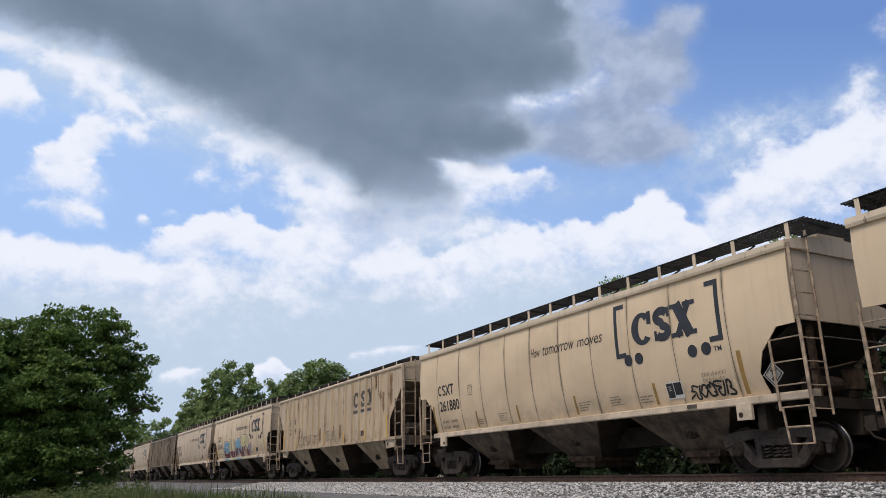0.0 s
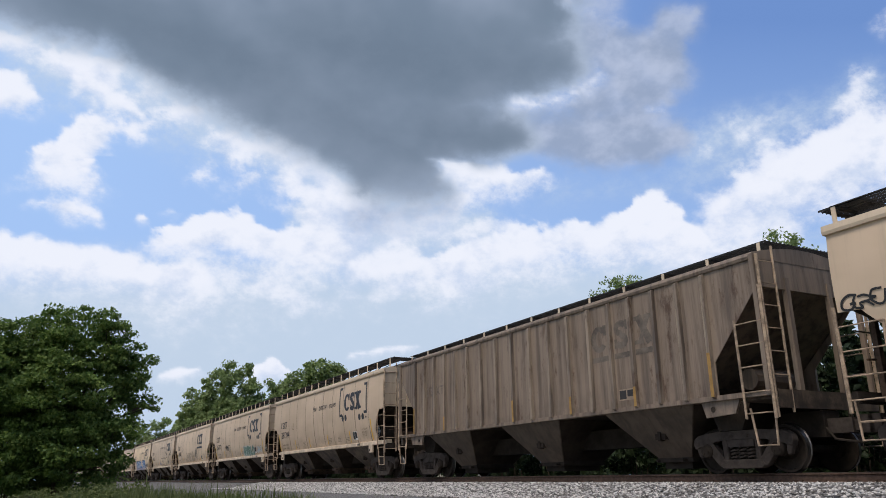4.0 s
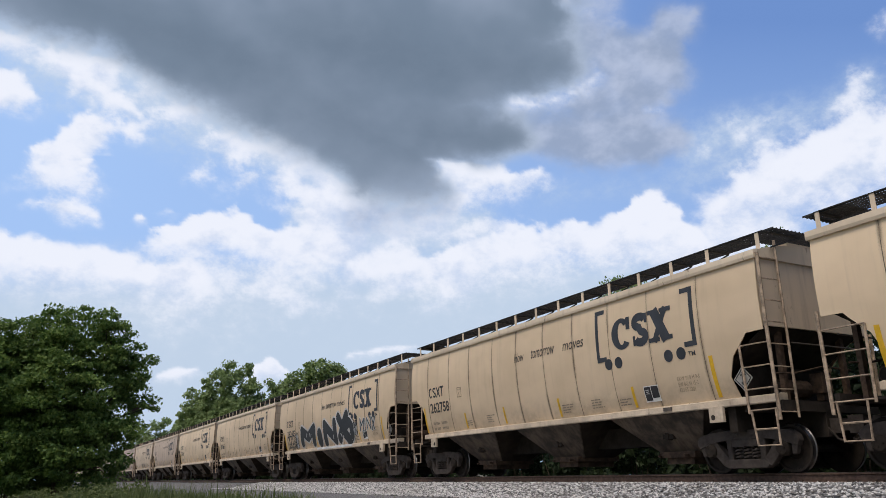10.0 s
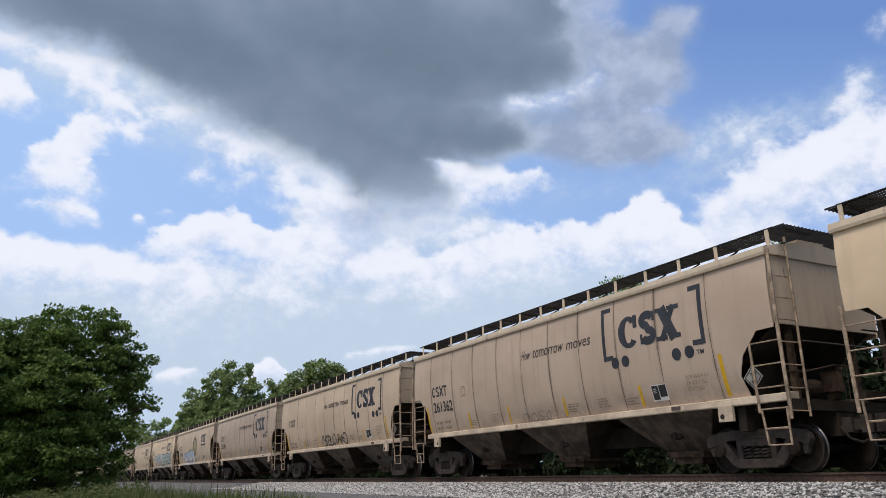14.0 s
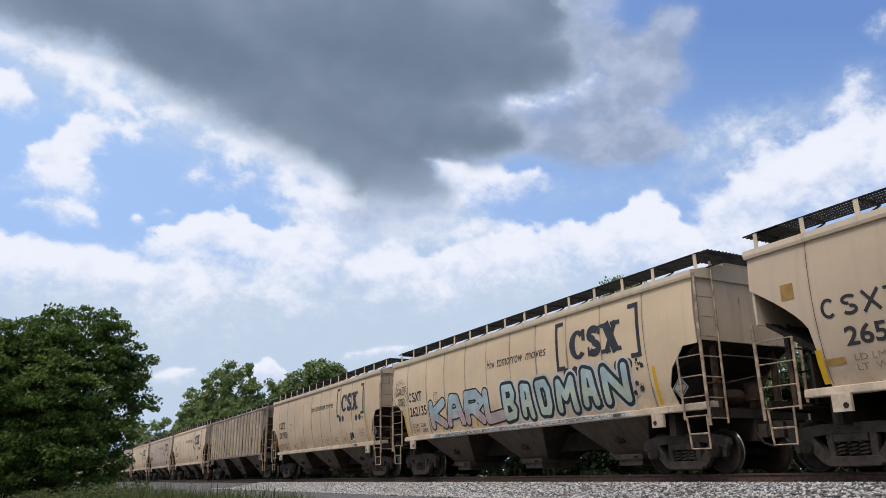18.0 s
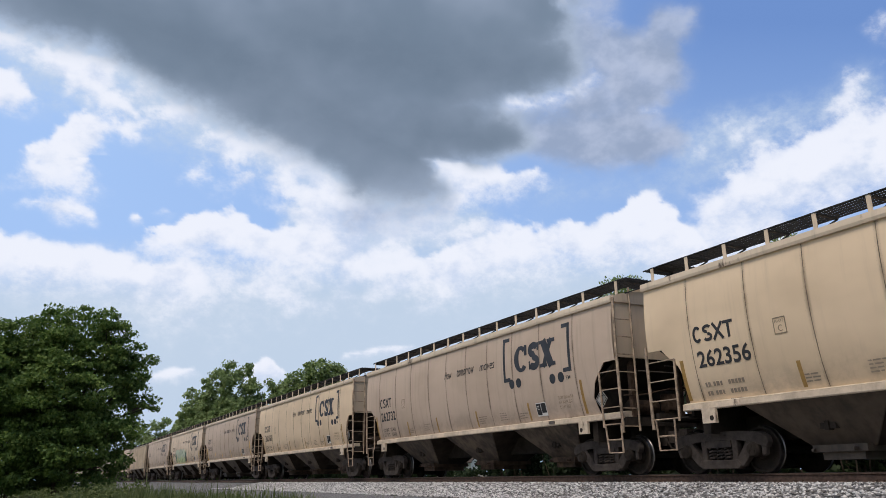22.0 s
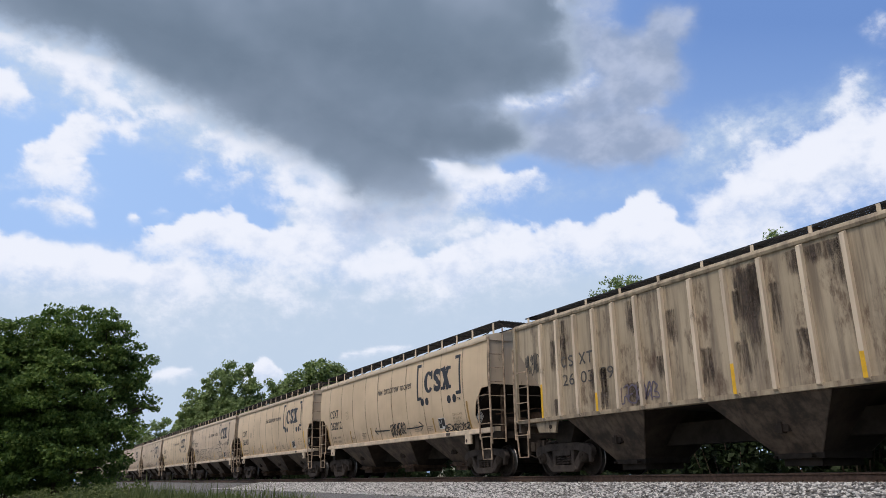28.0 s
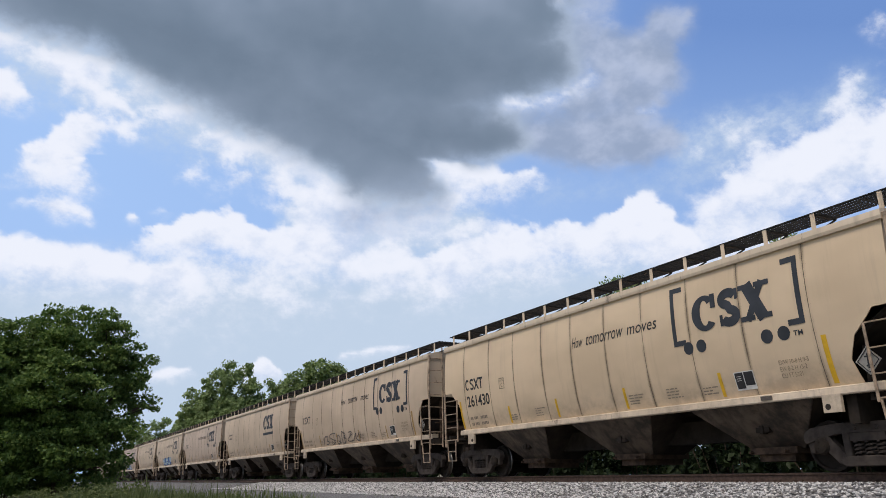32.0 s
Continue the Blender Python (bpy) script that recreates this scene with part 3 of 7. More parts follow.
        band(bm, x, 0.19, 1.46, 4.1, half_width, 0.004)
        part("weld_seam", bm, M_WELD, car)
    for s in (-1, 1):
        bm = bmesh.new()
        grating(bm, -7.86, 7.25, s * 1.25, s * 0.62, 4.70)
        bearers(bm, [-7.74 + 1.09 * k for k in range(14)], s * 1.22, s * 0.66, 4.70)
        tagged(part("running_board", bm, M_GRATE, car), kind="stuff")
        for k in range(15 if s < 0 else 0):
            x = -7.80 + 1.09 * k
            if k == 14:
                x = 7.70
            part("board_post", made((box, x - 0.045, x + 0.045, s * 1.262 - 0.008, s * 1.262 + 0.008, 4.32, 4.70)), M_TRIM, car)
        part("edge_rail", made((bar, (-7.86, s * 1.27, 4.71), (7.86, s * 1.27, 4.71), 0.012, 4)), M_GRATE, car)
    for k in range(4):
        x = -5.9 + 3.93 * k
        part("roof_hatch", made((box, x - 1.85, x + 1.85, -0.42, 0.42, 4.48, 4.60)), M_END, car)
    # diamond placard on its board beside the end opening
    bm = bmesh.new()
    c, r = Vector((7.12, -1.50, 1.80)), 0.235
    vs = [bm.verts.new(c + Vector(d) * r) for d in ((1, 0, 0), (0, 0, 1.05), (-1, 0, 0), (0, 0, -1.05))]
    bm.faces.new(vs)
    bmesh.ops.solidify(bm, geom=bm.faces[:], thickness=0.02)
    plac = part("placard", bm, M_PLACARD, car, "white diamond placard with dark bars")
    part("placard_mark", made((box, 7.105, 7.14, -1.512, -1.503, 1.67, 1.93), (box, 7.06, 7.19, -1.512, -1.503, 1.86, 1.885), (box, 7.08, 7.17, -1.512, -1.503, 1.70, 1.73), (bar, (6.93, -1.506, 1.80), (7.12, -1.506, 2.00), 0.008, 4), (bar, (7.12, -1.506, 2.00), (7.31, -1.506, 1.80), 0.008, 4), (bar, (6.93, -1.506, 1.80), (7.12, -1.506, 1.60), 0.008, 4), (bar, (7.12, -1.506, 1.60), (7.31, -1.506, 1.80), 0.008, 4)), M_BLACK, plac)
    part("card_holder", made((box, 4.85, 5.10, -1.505, -1.48, 1.335, 1.41)), M_DARK_ROD, car, "small dark card holder on the sill")
    bm = bmesh.new()
    bar(bm, (-7.3, 0.2, 1.75), (-6.6, 0.9, 1.75), 0.22, 12)
    part("air_reservoir", bm, M_HOPPER, car)
    underframe(car, 7.9, LEN_C / 2)
    truck(car, -6.58)
    truck(car, 6.58)
    return car


def ribbed_ends(z):
    if z >= 3.55:
        return 8.33
    if z >= 2.2:
        return 8.33 - (3.55 - z) * 0.93
    return 7.075


def ribbed_car(skin, name_label):
    car = new("covered_hopper_car")
    zs = (1.46, 1.7, 1.95, 2.2, 2.45, 2.7, 2.95, 3.2, 3.55, 3.56, 3.75, 3.95, 4.14)
    for s in (-1, 1):
        me = mesh_of("side_sheet", side_sheet(s, ribbed_ends, flat_width, zs, 34), skin)
        part("side_sheet", me, None, car)
        part("top_chord", made((prism_x, [(s * y, z) for y, z in ((1.48, 4.10), (1.60, 4.10), (1.62, 4.16), (1.58, 4.24), (1.48, 4.26))], -8.34, 8.34)), skin, car)
        part("side_sill", made((prism_x, [(s * y, z) for y, z in ((1.35, 1.42), (1.60, 1.42), (1.60, 1.52), (1.35, 1.54))], -8.35, 8.35)), skin, car)
        for x in [q * v for v in (0.46, 1.38, 2.27, 3.13, 3.94, 4.70, 5.48, 6.25, 7.0) for q in (-1, 1)]:
            rib = part("rib", made((prism_x, [(s * y, z) for y, z in ((1.56, 4.10), (1.66, 4.05), (1.66, 1.50), (1.56, 1.44))], x - 0.045, x + 0.045)), skin if skin is M_RIB_A else M_POST if skin is not M_RIB_B else M_RIB_C, car)
            if s < 0:
                # One-sided dark band: dirt plus painted shade along the rib's left.
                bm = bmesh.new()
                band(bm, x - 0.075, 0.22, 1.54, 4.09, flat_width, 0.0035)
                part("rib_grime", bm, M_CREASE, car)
    arc = [(y, 4.24 + 0.22 * (1 - (y / 1.55) ** 2)) for y in [-1.55 + 0.31 * k for k in range(11)]]
    bm = bmesh.new()
    prism_x(bm, arc + [(1.5, 4.12), (-1.5, 4.12)], -8.33, 8.33)
    part("roof", bm, skin, car)
    for e in (-1, 1):
        bm = bmesh.new()
        prism_x(bm, [(-1.54, 3.55), (-1.54, 4.16)] + arc[1:-1] + [(1.54, 4.16), (1.54, 3.55)], e * 8.26, e * 8.32)
        part("end_wall", bm, skin, car)
        bm = bmesh.new()
        prism_y(bm, ((e * 8.30, 3.62), (e * 8.24, 3.52), (e * 5.9, 1.36), (e * 5.8, 1.50)), -1.5, 1.5)
        part("slope_sheet", bm, M_HOPPER, car)
        bm = bmesh.new()
        box(bm, e * 8.38 - 0.06, e * 8.38 + 0.06, -1.5, 1.5, 1.18, 1.52)
        box(bm, e * 7.9 - 0.45, e * 7.9 + 0.45, -1.45, 1.45, 1.36, 1.41)
        part("end_platform", bm, M_HOPPER, car)
        part("body_bolster", made((prism_y, ((e * 6.55, 0.85), (e * 7.15, 0.85), (e * 7.45, 1.42), (e * 6.3, 1.42)), -1.1, 1.1)), M_UNDER, car)
        for s in (-1, 1):
            pad = part("jacking_pad", made((prism_y, ((e * 6.55, 1.42), (e * 7.55, 1.42), (e * 7.4, 1.14), (e * 6.65, 1.10)), s * 1.5 - 0.03, s * 1.5 + 0.03)), skin, car)
            # Hole drawn as a disc in the colour of its shade.
            part("pad_hole", made((bar, (e * 6.85, s * 1.44, 1.26), (e * 6.85, s * 1.54, 1.26), 0.06, 10)), M_UNDER, pad)
        part("end_post", made((box, e * 8.30 - 0.05, e * 8.30 + 0.05, -0.72, -0.60, 1.4, 3.8)), skin, car)
        part("end_post", made((box, e * 8.30 - 0.05, e * 8.30 + 0.05, 0.60, 0.72, 1.4, 3.8)), skin, car)
        for s in (-1, 1):
            part("corner_post", made((box, e * 8.32 - 0.05, e * 8.32 + 0.05, s * 1.58 - 0.05, s * 1.58 + 0.03, 1.45, 4.2)), skin, car)
            ladder(car, (e * 8.42, s * 1.62, 3.55), (e * 8.42, s * 1.62, 0.98), (e * 7.72, s * 1.62, 2.95), (e * 7.74, s * 1.62, 1.0), (2.85, 2.42, 1.99, 1.5, 1.1))
            if e > 0 and s < 0:
                ladder(car, (8.42, s * 1.58, 4.18), (8.42, s * 1.56, 1.0), (8.42, s * 1.10, 4.40), (8.42, s * 1.10, 1.1), (4.05, 3.6, 3.15, 2.7, 2.25, 1.8, 1.35))
            st = part("sill_step", made((tube, [(e * 8.40, s * 1.60, 1.2), (e * 8.34, s * 1.57, 0.50), (e * 7.9, s * 1.57, 0.50), (e * 7.84, s * 1.60, 1.2)], 0.024)), M_ROD, car)
        bm = bmesh.new()
        grating(bm, e * 8.05 - 0.32, e * 8.05 + 0.32, -1.15, 1.15, 4.52)
        tagged(part("crossover_walk", bm, M_GRATE, car), kind="stuff")
    part("belly", made((box, -6.0, 6.0, -1.45, 1.45, 1.44, 1.56)), M_UNDER, car)
    for x in (-4.72, 0.05, 4.82):
        hopper_bay(car, x, 1.48, 0.52, 1.46, 0.36, 1.52, 0.72, M_HOPPER_PALE if skin is M_RIB_A else M_HOPPER_DARK if skin is M_RIB_B else M_HOPPER)
        part("outlet_gate", outlet(x, 0.36), M_UNDER, car)
    for s in (-1, 1):
        bm = bmesh.new()
        grating(bm, -8.36, 7.72, s * 1.15, s * 0.55, 4.52)
        bearers(bm, [-8.14 + 1.365 * k for k in range(12)], s * 1.12, s * 0.6, 4.52)
        tagged(part("running_board", bm, M_GRATE, car), kind="stuff")
        for k in range(13 if s < 0 else 0):
            x = -8.2 + 1.365 * k
            part("board_post", made((box, x - 0.04, x + 0.04, s * 1.16 - 0.008, s * 1.16 + 0.008, 4.30, 4.52)), M_POST, car)
    bm = bmesh.new()
    bar(bm, (7.35, -0.95, 1.85), (7.35, 0.2, 1.85), 0.22, 12)
    part("air_reservoir", bm, M_HOPPER, car)
    underframe(car, 8.4, LEN_R / 2)
    truck(car, -7.02)
    truck(car, 7.02)
    return car


# ---- lettering and paint on the sides ----
def laid_text(words, x0, x1, z, high, width, lean=0.0, off=0.007, fat=0.0):
    """Built-in letters spread from x0 to x1 with their foot at height z, laid on the near side."""
    cu = bpy.data.curves.new("words", "FONT")
    cu.body, cu.size, cu.resolution_u, cu.offset = words, 1.0, 3, fat
    ob = new("words", cu)
    bpy.context.view_layer.update()
    me = bpy.data.meshes.new_from_object(ob.evaluated_get(bpy.context.evaluated_depsgraph_get()))
    bpy.data.objects.remove(ob)
    bm = bmesh.new()
    bm.from_mesh(me)
    bpy.data.meshes.remove(me)
    xs = [v.co.x for v in bm.verts]
    ys = [v.co.y for v in bm.verts]
    kx, ky = (x1 - x0) / (max(xs) - min(xs)), high / (max(ys) - min(ys))
    fx, fy = min(xs), min(ys)
    for v in bm.verts:
        u, w = (v.co.x - fx) * kx, (v.co.y - fy) * ky
        v.co = Vector((x0 + u + w * lean, 0, z + w))
    for k in range(1, int(high / 0.12) + 1):
        bmesh.ops.bisect_plane(bm, geom=bm.verts[:] + bm.edges[:] + bm.faces[:], plane_co=(0, 0, z + k * 0.12), plane_no=(0, 0, 1))
    for v in bm.verts:
        v.co.y = -(width(v.co.z) + off)
    return bm


def strip(bm, pts, w, width, off, index=0):
    """A flat ribbon through (x, z) points laid on the near side."""
    last = None
    for k, (x, z) in enumerate(pts):
        a, b = pts[max(0, k - 1)], pts[min(len(pts) - 1, k + 1)]
        d = Vector((b[0] - a[0], b[1] - a[1]))
        d = d.normalized() if d.length else Vector((1, 0))
        n = Vector((-d.y, d.x)) * w / 2
        pair = []
        for sg in (-1, 1):
            zz = z + sg * n.y
            pair.append(bm.verts.new((x + sg * n.x, -(width(zz) + off), zz)))
        if last:
            bm.faces.new((last[0], last[1], pair[1], pair[0])).material_index = index
        last = pair


def slab(bm, x0, x1, z0, z1, width, off, index=0, lean=0.0):
    """A rectangle laid on the near side."""
    n = max(1, int((z1 - z0) / 0.12))
    rows = []
    for k in range(n + 1):
        z = z0 + (z1 - z0) * k / n
        y = -(width(z) + off)
        sh = lean * (z - z0)
        rows.append((bm.verts.new((x0 + sh, y, z)), bm.verts.new((x1 + sh, y, z))))
    for a, b in zip(rows, rows[1:]):
        bm.faces.new((a[0], a[1], b[1], b[0])).material_index = index


def ring(bm, cx, cz, rx, rz, thick, a0, a1, width, off):
    n = 26
    pts = [(cx + rx * math.cos(radians(a0 + (a1 - a0) * k / n)), cz + rz * math.sin(radians(a0 + (a1 - a0) * k / n))) for k in range(n + 1)]
    strip(bm, pts, thick, width, off)


def disc(bm, cx, cz, r, width, off, index=0, rz=None):
    rz = rz or r
    rows = []
    n = 16 if r > 0.3 else 8
    for k in range(n + 1):
        z = cz - rz * math.cos(math.pi * k / n)
        h = r * math.sin(math.pi * k / n) + 0.001
        y = -(width(z) + off)
        rows.append((bm.verts.new((cx - h, y, z)), bm.verts.new((cx + h, y, z))))
    for a, b in zip(rows, rows[1:]):
        bm.faces.new((a[0], a[1], b[1], b[0])).material_index = index


def crescent(bm, cx, cz, rx, rz, tx, tz, a0, a1, width, off):
    """An open ring, heavy at the sides and thinner at head and foot."""
    last, n = None, 30
    for k in range(n + 1):
        a = radians(a0 + (a1 - a0) * k / n)
        pair = []
        for hx, hz in ((rx, rz), (rx - tx, rz - tz)):
            z = cz + hz * math.sin(a)
            pair.append(bm.verts.new((cx + hx * math.cos(a), -(width(z) + off), z)))
        if last:
            bm.faces.new((last[0], last[1], pair[1], pair[0]))
        last = pair


def emblem_shapes(x0, z0, w, h, width, off):
    """Three heavy plain shapes, a mesh each: an open ring, a double hook and a cross with slab feet."""
    t = w * 0.105
    ringed, hook, cross = bmesh.new(), bmesh.new(), bmesh.new()
    c = x0 + w * 0.18
    crescent(ringed, c, z0 + h / 2, w * 0.178, h * 0.51, t * 1.12, h * 0.15, 42, 318, width, off)
    slab(ringed, c + w * 0.088, c + w * 0.155, z0 + h * 0.60, z0 + h * 1.0, width, off + 0.001)
    m = x0 + w * 0.505
    rx, rz = w * 0.088, h * 0.25 - t * 0.2
    upper = [(m + rx * math.cos(radians(q)), z0 + h * 0.74 + rz * math.sin(radians(q)) * 0.86) for q in range(20, 265, 15)]
    lower = [(m + rx * math.cos(radians(q)), z0 + h * 0.26 + rz * math.sin(radians(q)) * 0.86) for q in range(80, -165, -15)]
    strip(hook, upper + lower, t * 0.92, width, off)
    slab(hook, m + w * 0.085, m + w * 0.125, z0 + h * 0.68, z0 + h * 0.98, width, off + 0.001)
    slab(hook, m - w * 0.128, m - w * 0.088, z0 + h * 0.02, z0 + h * 0.33, width, off + 0.001)
    q0, q1 = x0 + w * 0.675, x0 + w * 0.985
    n = 6
    strip(cross, [(q1 - t * 0.62 - (q1 - q0 - t * 1.24) * k / n, z0 + h * k / n) for k in range(n + 1)], t * 1.25, width, off)
    strip(cross, [(q0 + t * 0.5 + (q1 - q0 - t) * k / n, z0 + h * k / n) for k in range(n + 1)], t * 0.72, width, off + 0.001)
    for za in (z0, z0 + h * 0.865):
        slab(cross, q0 - t * 0.30, q0 + t * 1.35, za, za + h * 0.135, width, off + 0.002)
        slab(cross, q1 - t * 1.40, q1 + t * 0.30, za, za + h * 0.135, width, off + 0.002)
    return [("emblem_shape", mesh_of("emblem_shape", bm, M_BLUE)) for bm in (ringed, hook, cross)]


def bracket_logo():
    """Meshes of the bracketed emblem: name, mesh for each piece."""
    W = half_width
    out = emblem_shapes(3.47, 2.87, 1.98, 0.74, W, 0.007)
    out.append(("trademark_sign", mesh_of("trademark_sign", laid_text("TM", 5.84, 6.04, 2.42, 0.10, W, 0.0, 0.007, 0.01), M_BLUE)))
    for x, d, z0, z1 in ((2.92, 1, 2.66, 3.95), (6.08, -1, 2.62, 3.91)):
        bm = bmesh.new()
        slab(bm, x - 0.055, x + 0.055, z0, z1, W, 0.007)
        for z in (z0, z1 - 0.11):
            slab(bm, min(x, x + d * 0.3), max(x, x + d * 0.3), z, z + 0.11, W, 0.008)
        out.append(("bracket", mesh_of("bracket", bm, M_BLUE)))
    for x, z in ((3.26, 2.58), (3.62, 2.58), (5.26, 2.51), (5.64, 2.51)):
        bm = bmesh.new()
        disc(bm, x, z, 0.135, W, 0.007)
        out.append(("dot", mesh_of("dot", bm, M_BLUE)))
    return out


def underlined(x0, z0, w, h, u0, u1, z1, z2):
    bm = bmesh.new()
    slab(bm, u0, u1, z1, z2, half_width, 0.007)
    return emblem_shapes(x0, z0, w, h, half_width, 0.007) + [("underline", mesh_of("underline", bm, M_BLUE))]


def spaced_logo(mat):
    """Three spaced shapes, each with its own underline."""
    W = lambda z: 1.567
    h, z0 = 0.66, 2.92
    ringed, hook, cross = bmesh.new(), bmesh.new(), bmesh.new()
    crescent(ringed, 3.48, z0 + h / 2, 0.31, h / 2, 0.19, 0.13, 38, 322, W, 0.004)
    slab(ringed, 3.63, 3.77, z0 + h * 0.60, z0 + h, W, 0.005)
    upper = [(4.29 + 0.165 * math.cos(radians(q)), z0 + h * 0.73 + 0.115 * math.sin(radians(q))) for q in range(20, 265, 15)]
    lower = [(4.29 + 0.165 * math.cos(radians(q)), z0 + h * 0.27 + 0.115 * math.sin(radians(q))) for q in range(80, -165, -15)]
    strip(hook, upper + lower, 0.155, W, 0.004)
    slab(hook, 4.44, 4.53, z0 + h * 0.64, z0 + h, W, 0.005)
    slab(hook, 4.05, 4.14, z0, z0 + h * 0.36, W, 0.005)
    strip(cross, [(4.91 + 0.38 * k / 6, z0 + h * k / 6) for k in range(7)], 0.12, W, 0.004)
    strip(cross, [(5.27 - 0.36 * k / 6, z0 + h * k / 6) for k in range(7)], 0.20, W, 0.005)
    for za in (z0, z0 + h * 0.85):
        slab(cross, 4.76, 5.06, za, za + h * 0.15, W, 0.006)
        slab(cross, 5.12, 5.42, za, za + h * 0.15, W, 0.006)
    out = [("emblem_shape", mesh_of("emblem_shape", bm, mat)) for bm in (ringed, hook, cross)]
    for xa, xb in ((3.18, 3.80), (4.02, 4.56), (4.76, 5.44)):
        bm = bmesh.new()
        slab(bm, xa, xb, z0 - 0.24, z0 - 0.11, W, 0.004)
        out.append(("underline", mesh_of("underline", bm, mat)))
    return out


def mark_shapes(width, xs, z0, w, h, t):
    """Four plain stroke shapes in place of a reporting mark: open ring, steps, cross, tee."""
    bm = bmesh.new()
    off = 0.007
    a = xs[0]
    ring(bm, a + w / 2, z0 + h / 2, w / 2 - t / 2, h / 2 - t / 2, t, 45, 315, width, off)
    a = xs[1]
    ring(bm, a + w / 2, z0 + h * 0.74, w / 2 - t / 2, h * 0.26 - t / 2, t, 25, 270, width, off)
    ring(bm, a + w / 2, z0 + h * 0.26, w / 2 - t / 2, h * 0.26 - t / 2, t, -155, 90, width, off)
    a = xs[2]
    strip(bm, [(a + w * k / 4, z0 + h * k / 4) for k in range(5)], t, width, off)
    strip(bm, [(a + w - w * k / 4, z0 + h * k / 4) for k in range(5)], t, width, off + 0.001)
    a = xs[3]
    slab(bm, a, a + w, z0 + h - t, z0 + h, width, off)
    slab(bm, a + w / 2 - t / 2, a + w / 2 + t / 2, z0, z0 + h - t, width, off)
    return bm


def small_print():
    """Rows of fine print too small to read, as short bars."""
    bm = bmesh.new()
    W = half_width
    rnd = random.Random(5)
    for x0, z0, n, w in ((-4.0, 1.58, 3, 0.3), (-2.75, 1.60, 4, 0.4), (1.12, 1.58, 4, 0.5), (2.35, 1.60, 4, 0.45), (3.4, 1.58, 3, 0.35)):
        for k in range(n):
            x = x0
            end = x0 + w * rnd.uniform(0.6, 1.0)
            while x < end:
                d = rnd.uniform(0.05, 0.16)
                slab(bm, x, x + d, z0 + k * 0.062, z0 + k * 0.062 + 0.026, W, 0.007)
                x += d + 0.025
    return mesh_of("fine_print", bm, M_FAINT)


def data_block():
    return mesh_of("data_lines", laid_text("EXW 10-8 H 9-3\nEW 8-2 H 15-2\nCU FT 5201", 5.38, 6.02, 1.70, 0.33, half_width), M_SEAM)


def service_panel():
    bm = bmesh.new()
    W = half_width
    slab(bm, 4.28, 4.76, 1.58, 1.94, W, 0.006, 0)
    slab(bm, 4.30, 4.50, 1.61, 1.92, W, 0.009, 1)
    slab(bm, 4.52, 4.74, 1.66, 1.92, W, 0.009, 1)
    for z in (1.84, 1.80, 1.76):
        slab(bm, 4.34, 4.44, z, z + 0.012, W, 0.012, 0)
    return mesh_of("service_panel", bm, M_WHITE, M_BLACK)


def plate_box():
    bm = bmesh.new()
    W = half_width
    for a in ((-4.40, -4.38, 2.52, 2.82), (-4.14, -4.12, 2.52, 2.82), (-4.40, -4.12, 2.51, 2.53), (-4.40, -4.12, 2.81, 2.83)):
        slab(bm, *a, W, 0.007)
    me = bpy.data.meshes.new("spare")
    for words, x0, x1, z, h in (("PLATE", -4.36, -4.16, 2.73, 0.05), ("C", -4.305, -4.215, 2.56, 0.12)):
        tb = laid_text(words, x0, x1, z, h, W)
        tb.to_mesh(me)
        tb.free()
        bm.from_mesh(me)
    bpy.data.meshes.remove(me)
    return mesh_of("clearance_mark", bm, M_SEAM)


ME_BRACKET, ME_UNDERLINE, ME_SPACED, ME_SPACED_DIM = bracket_logo(), underlined(2.75, 2.85, 2.05, 0.78, 2.72, 4.85, 2.52, 2.66), spaced_logo(M_FADED), spaced_logo(M_WORN)
ME_PRINT, ME_DATA, ME_PANEL, ME_PLATE = small_print(), data_block(), service_panel(), plate_box()
ME_MARK = mesh_of("reporting_mark", mark_shapes(half_width, (-6.42, -6.14, -5.86, -5.585), 2.65, 0.25, 0.35, 0.062), M_BLACK)
ME_SLOGAN, ME_SLOGAN_WIDE = ([mesh_of("slogan_word", laid_text(_w, _a, _b, 3.17, _h, half_width, 0.22), M_BLACK) for _w, _a, _b, _h in _set] for _set in (
    (("How", -0.73, -0.31, 0.27), ("tomorrow", -0.17, 1.23, 0.25), ("moves", 1.40, 2.38, 0.19)), (("How", -0.88, -0.40, 0.27), ("tomorrow", -0.03, 1.08, 0.25), ("moves", 1.48, 2.34, 0.19))))
REFLECT = {}
for _m in (M_YELLOW, M_OCHRE):
    _tall, _short = [], []
    for _x in (-6.86, 6.42):
        _b = bmesh.new()
        band(_b, _x, 0.10, 1.50, 2.35, half_width, 0.008)
        _tall.append(mesh_of("reflector", _b, _m))
    for _x in (-4.05, -1.72, 1.0, 3.92):
        _b = bmesh.new()
        band(_b, _x, 0.085, 1.50, 1.98, half_width, 0.008)
        _short.append(mesh_of("reflector", _b, _m))
    REFLECT[_m] = _tall + _short
SHADES = {}


def shade(color):
    if color not in SHADES:
        SHADES[color] = plain("spray_paint", color, 0.6, 0.0, 0.18, 1.6)
    return SHADES[color]


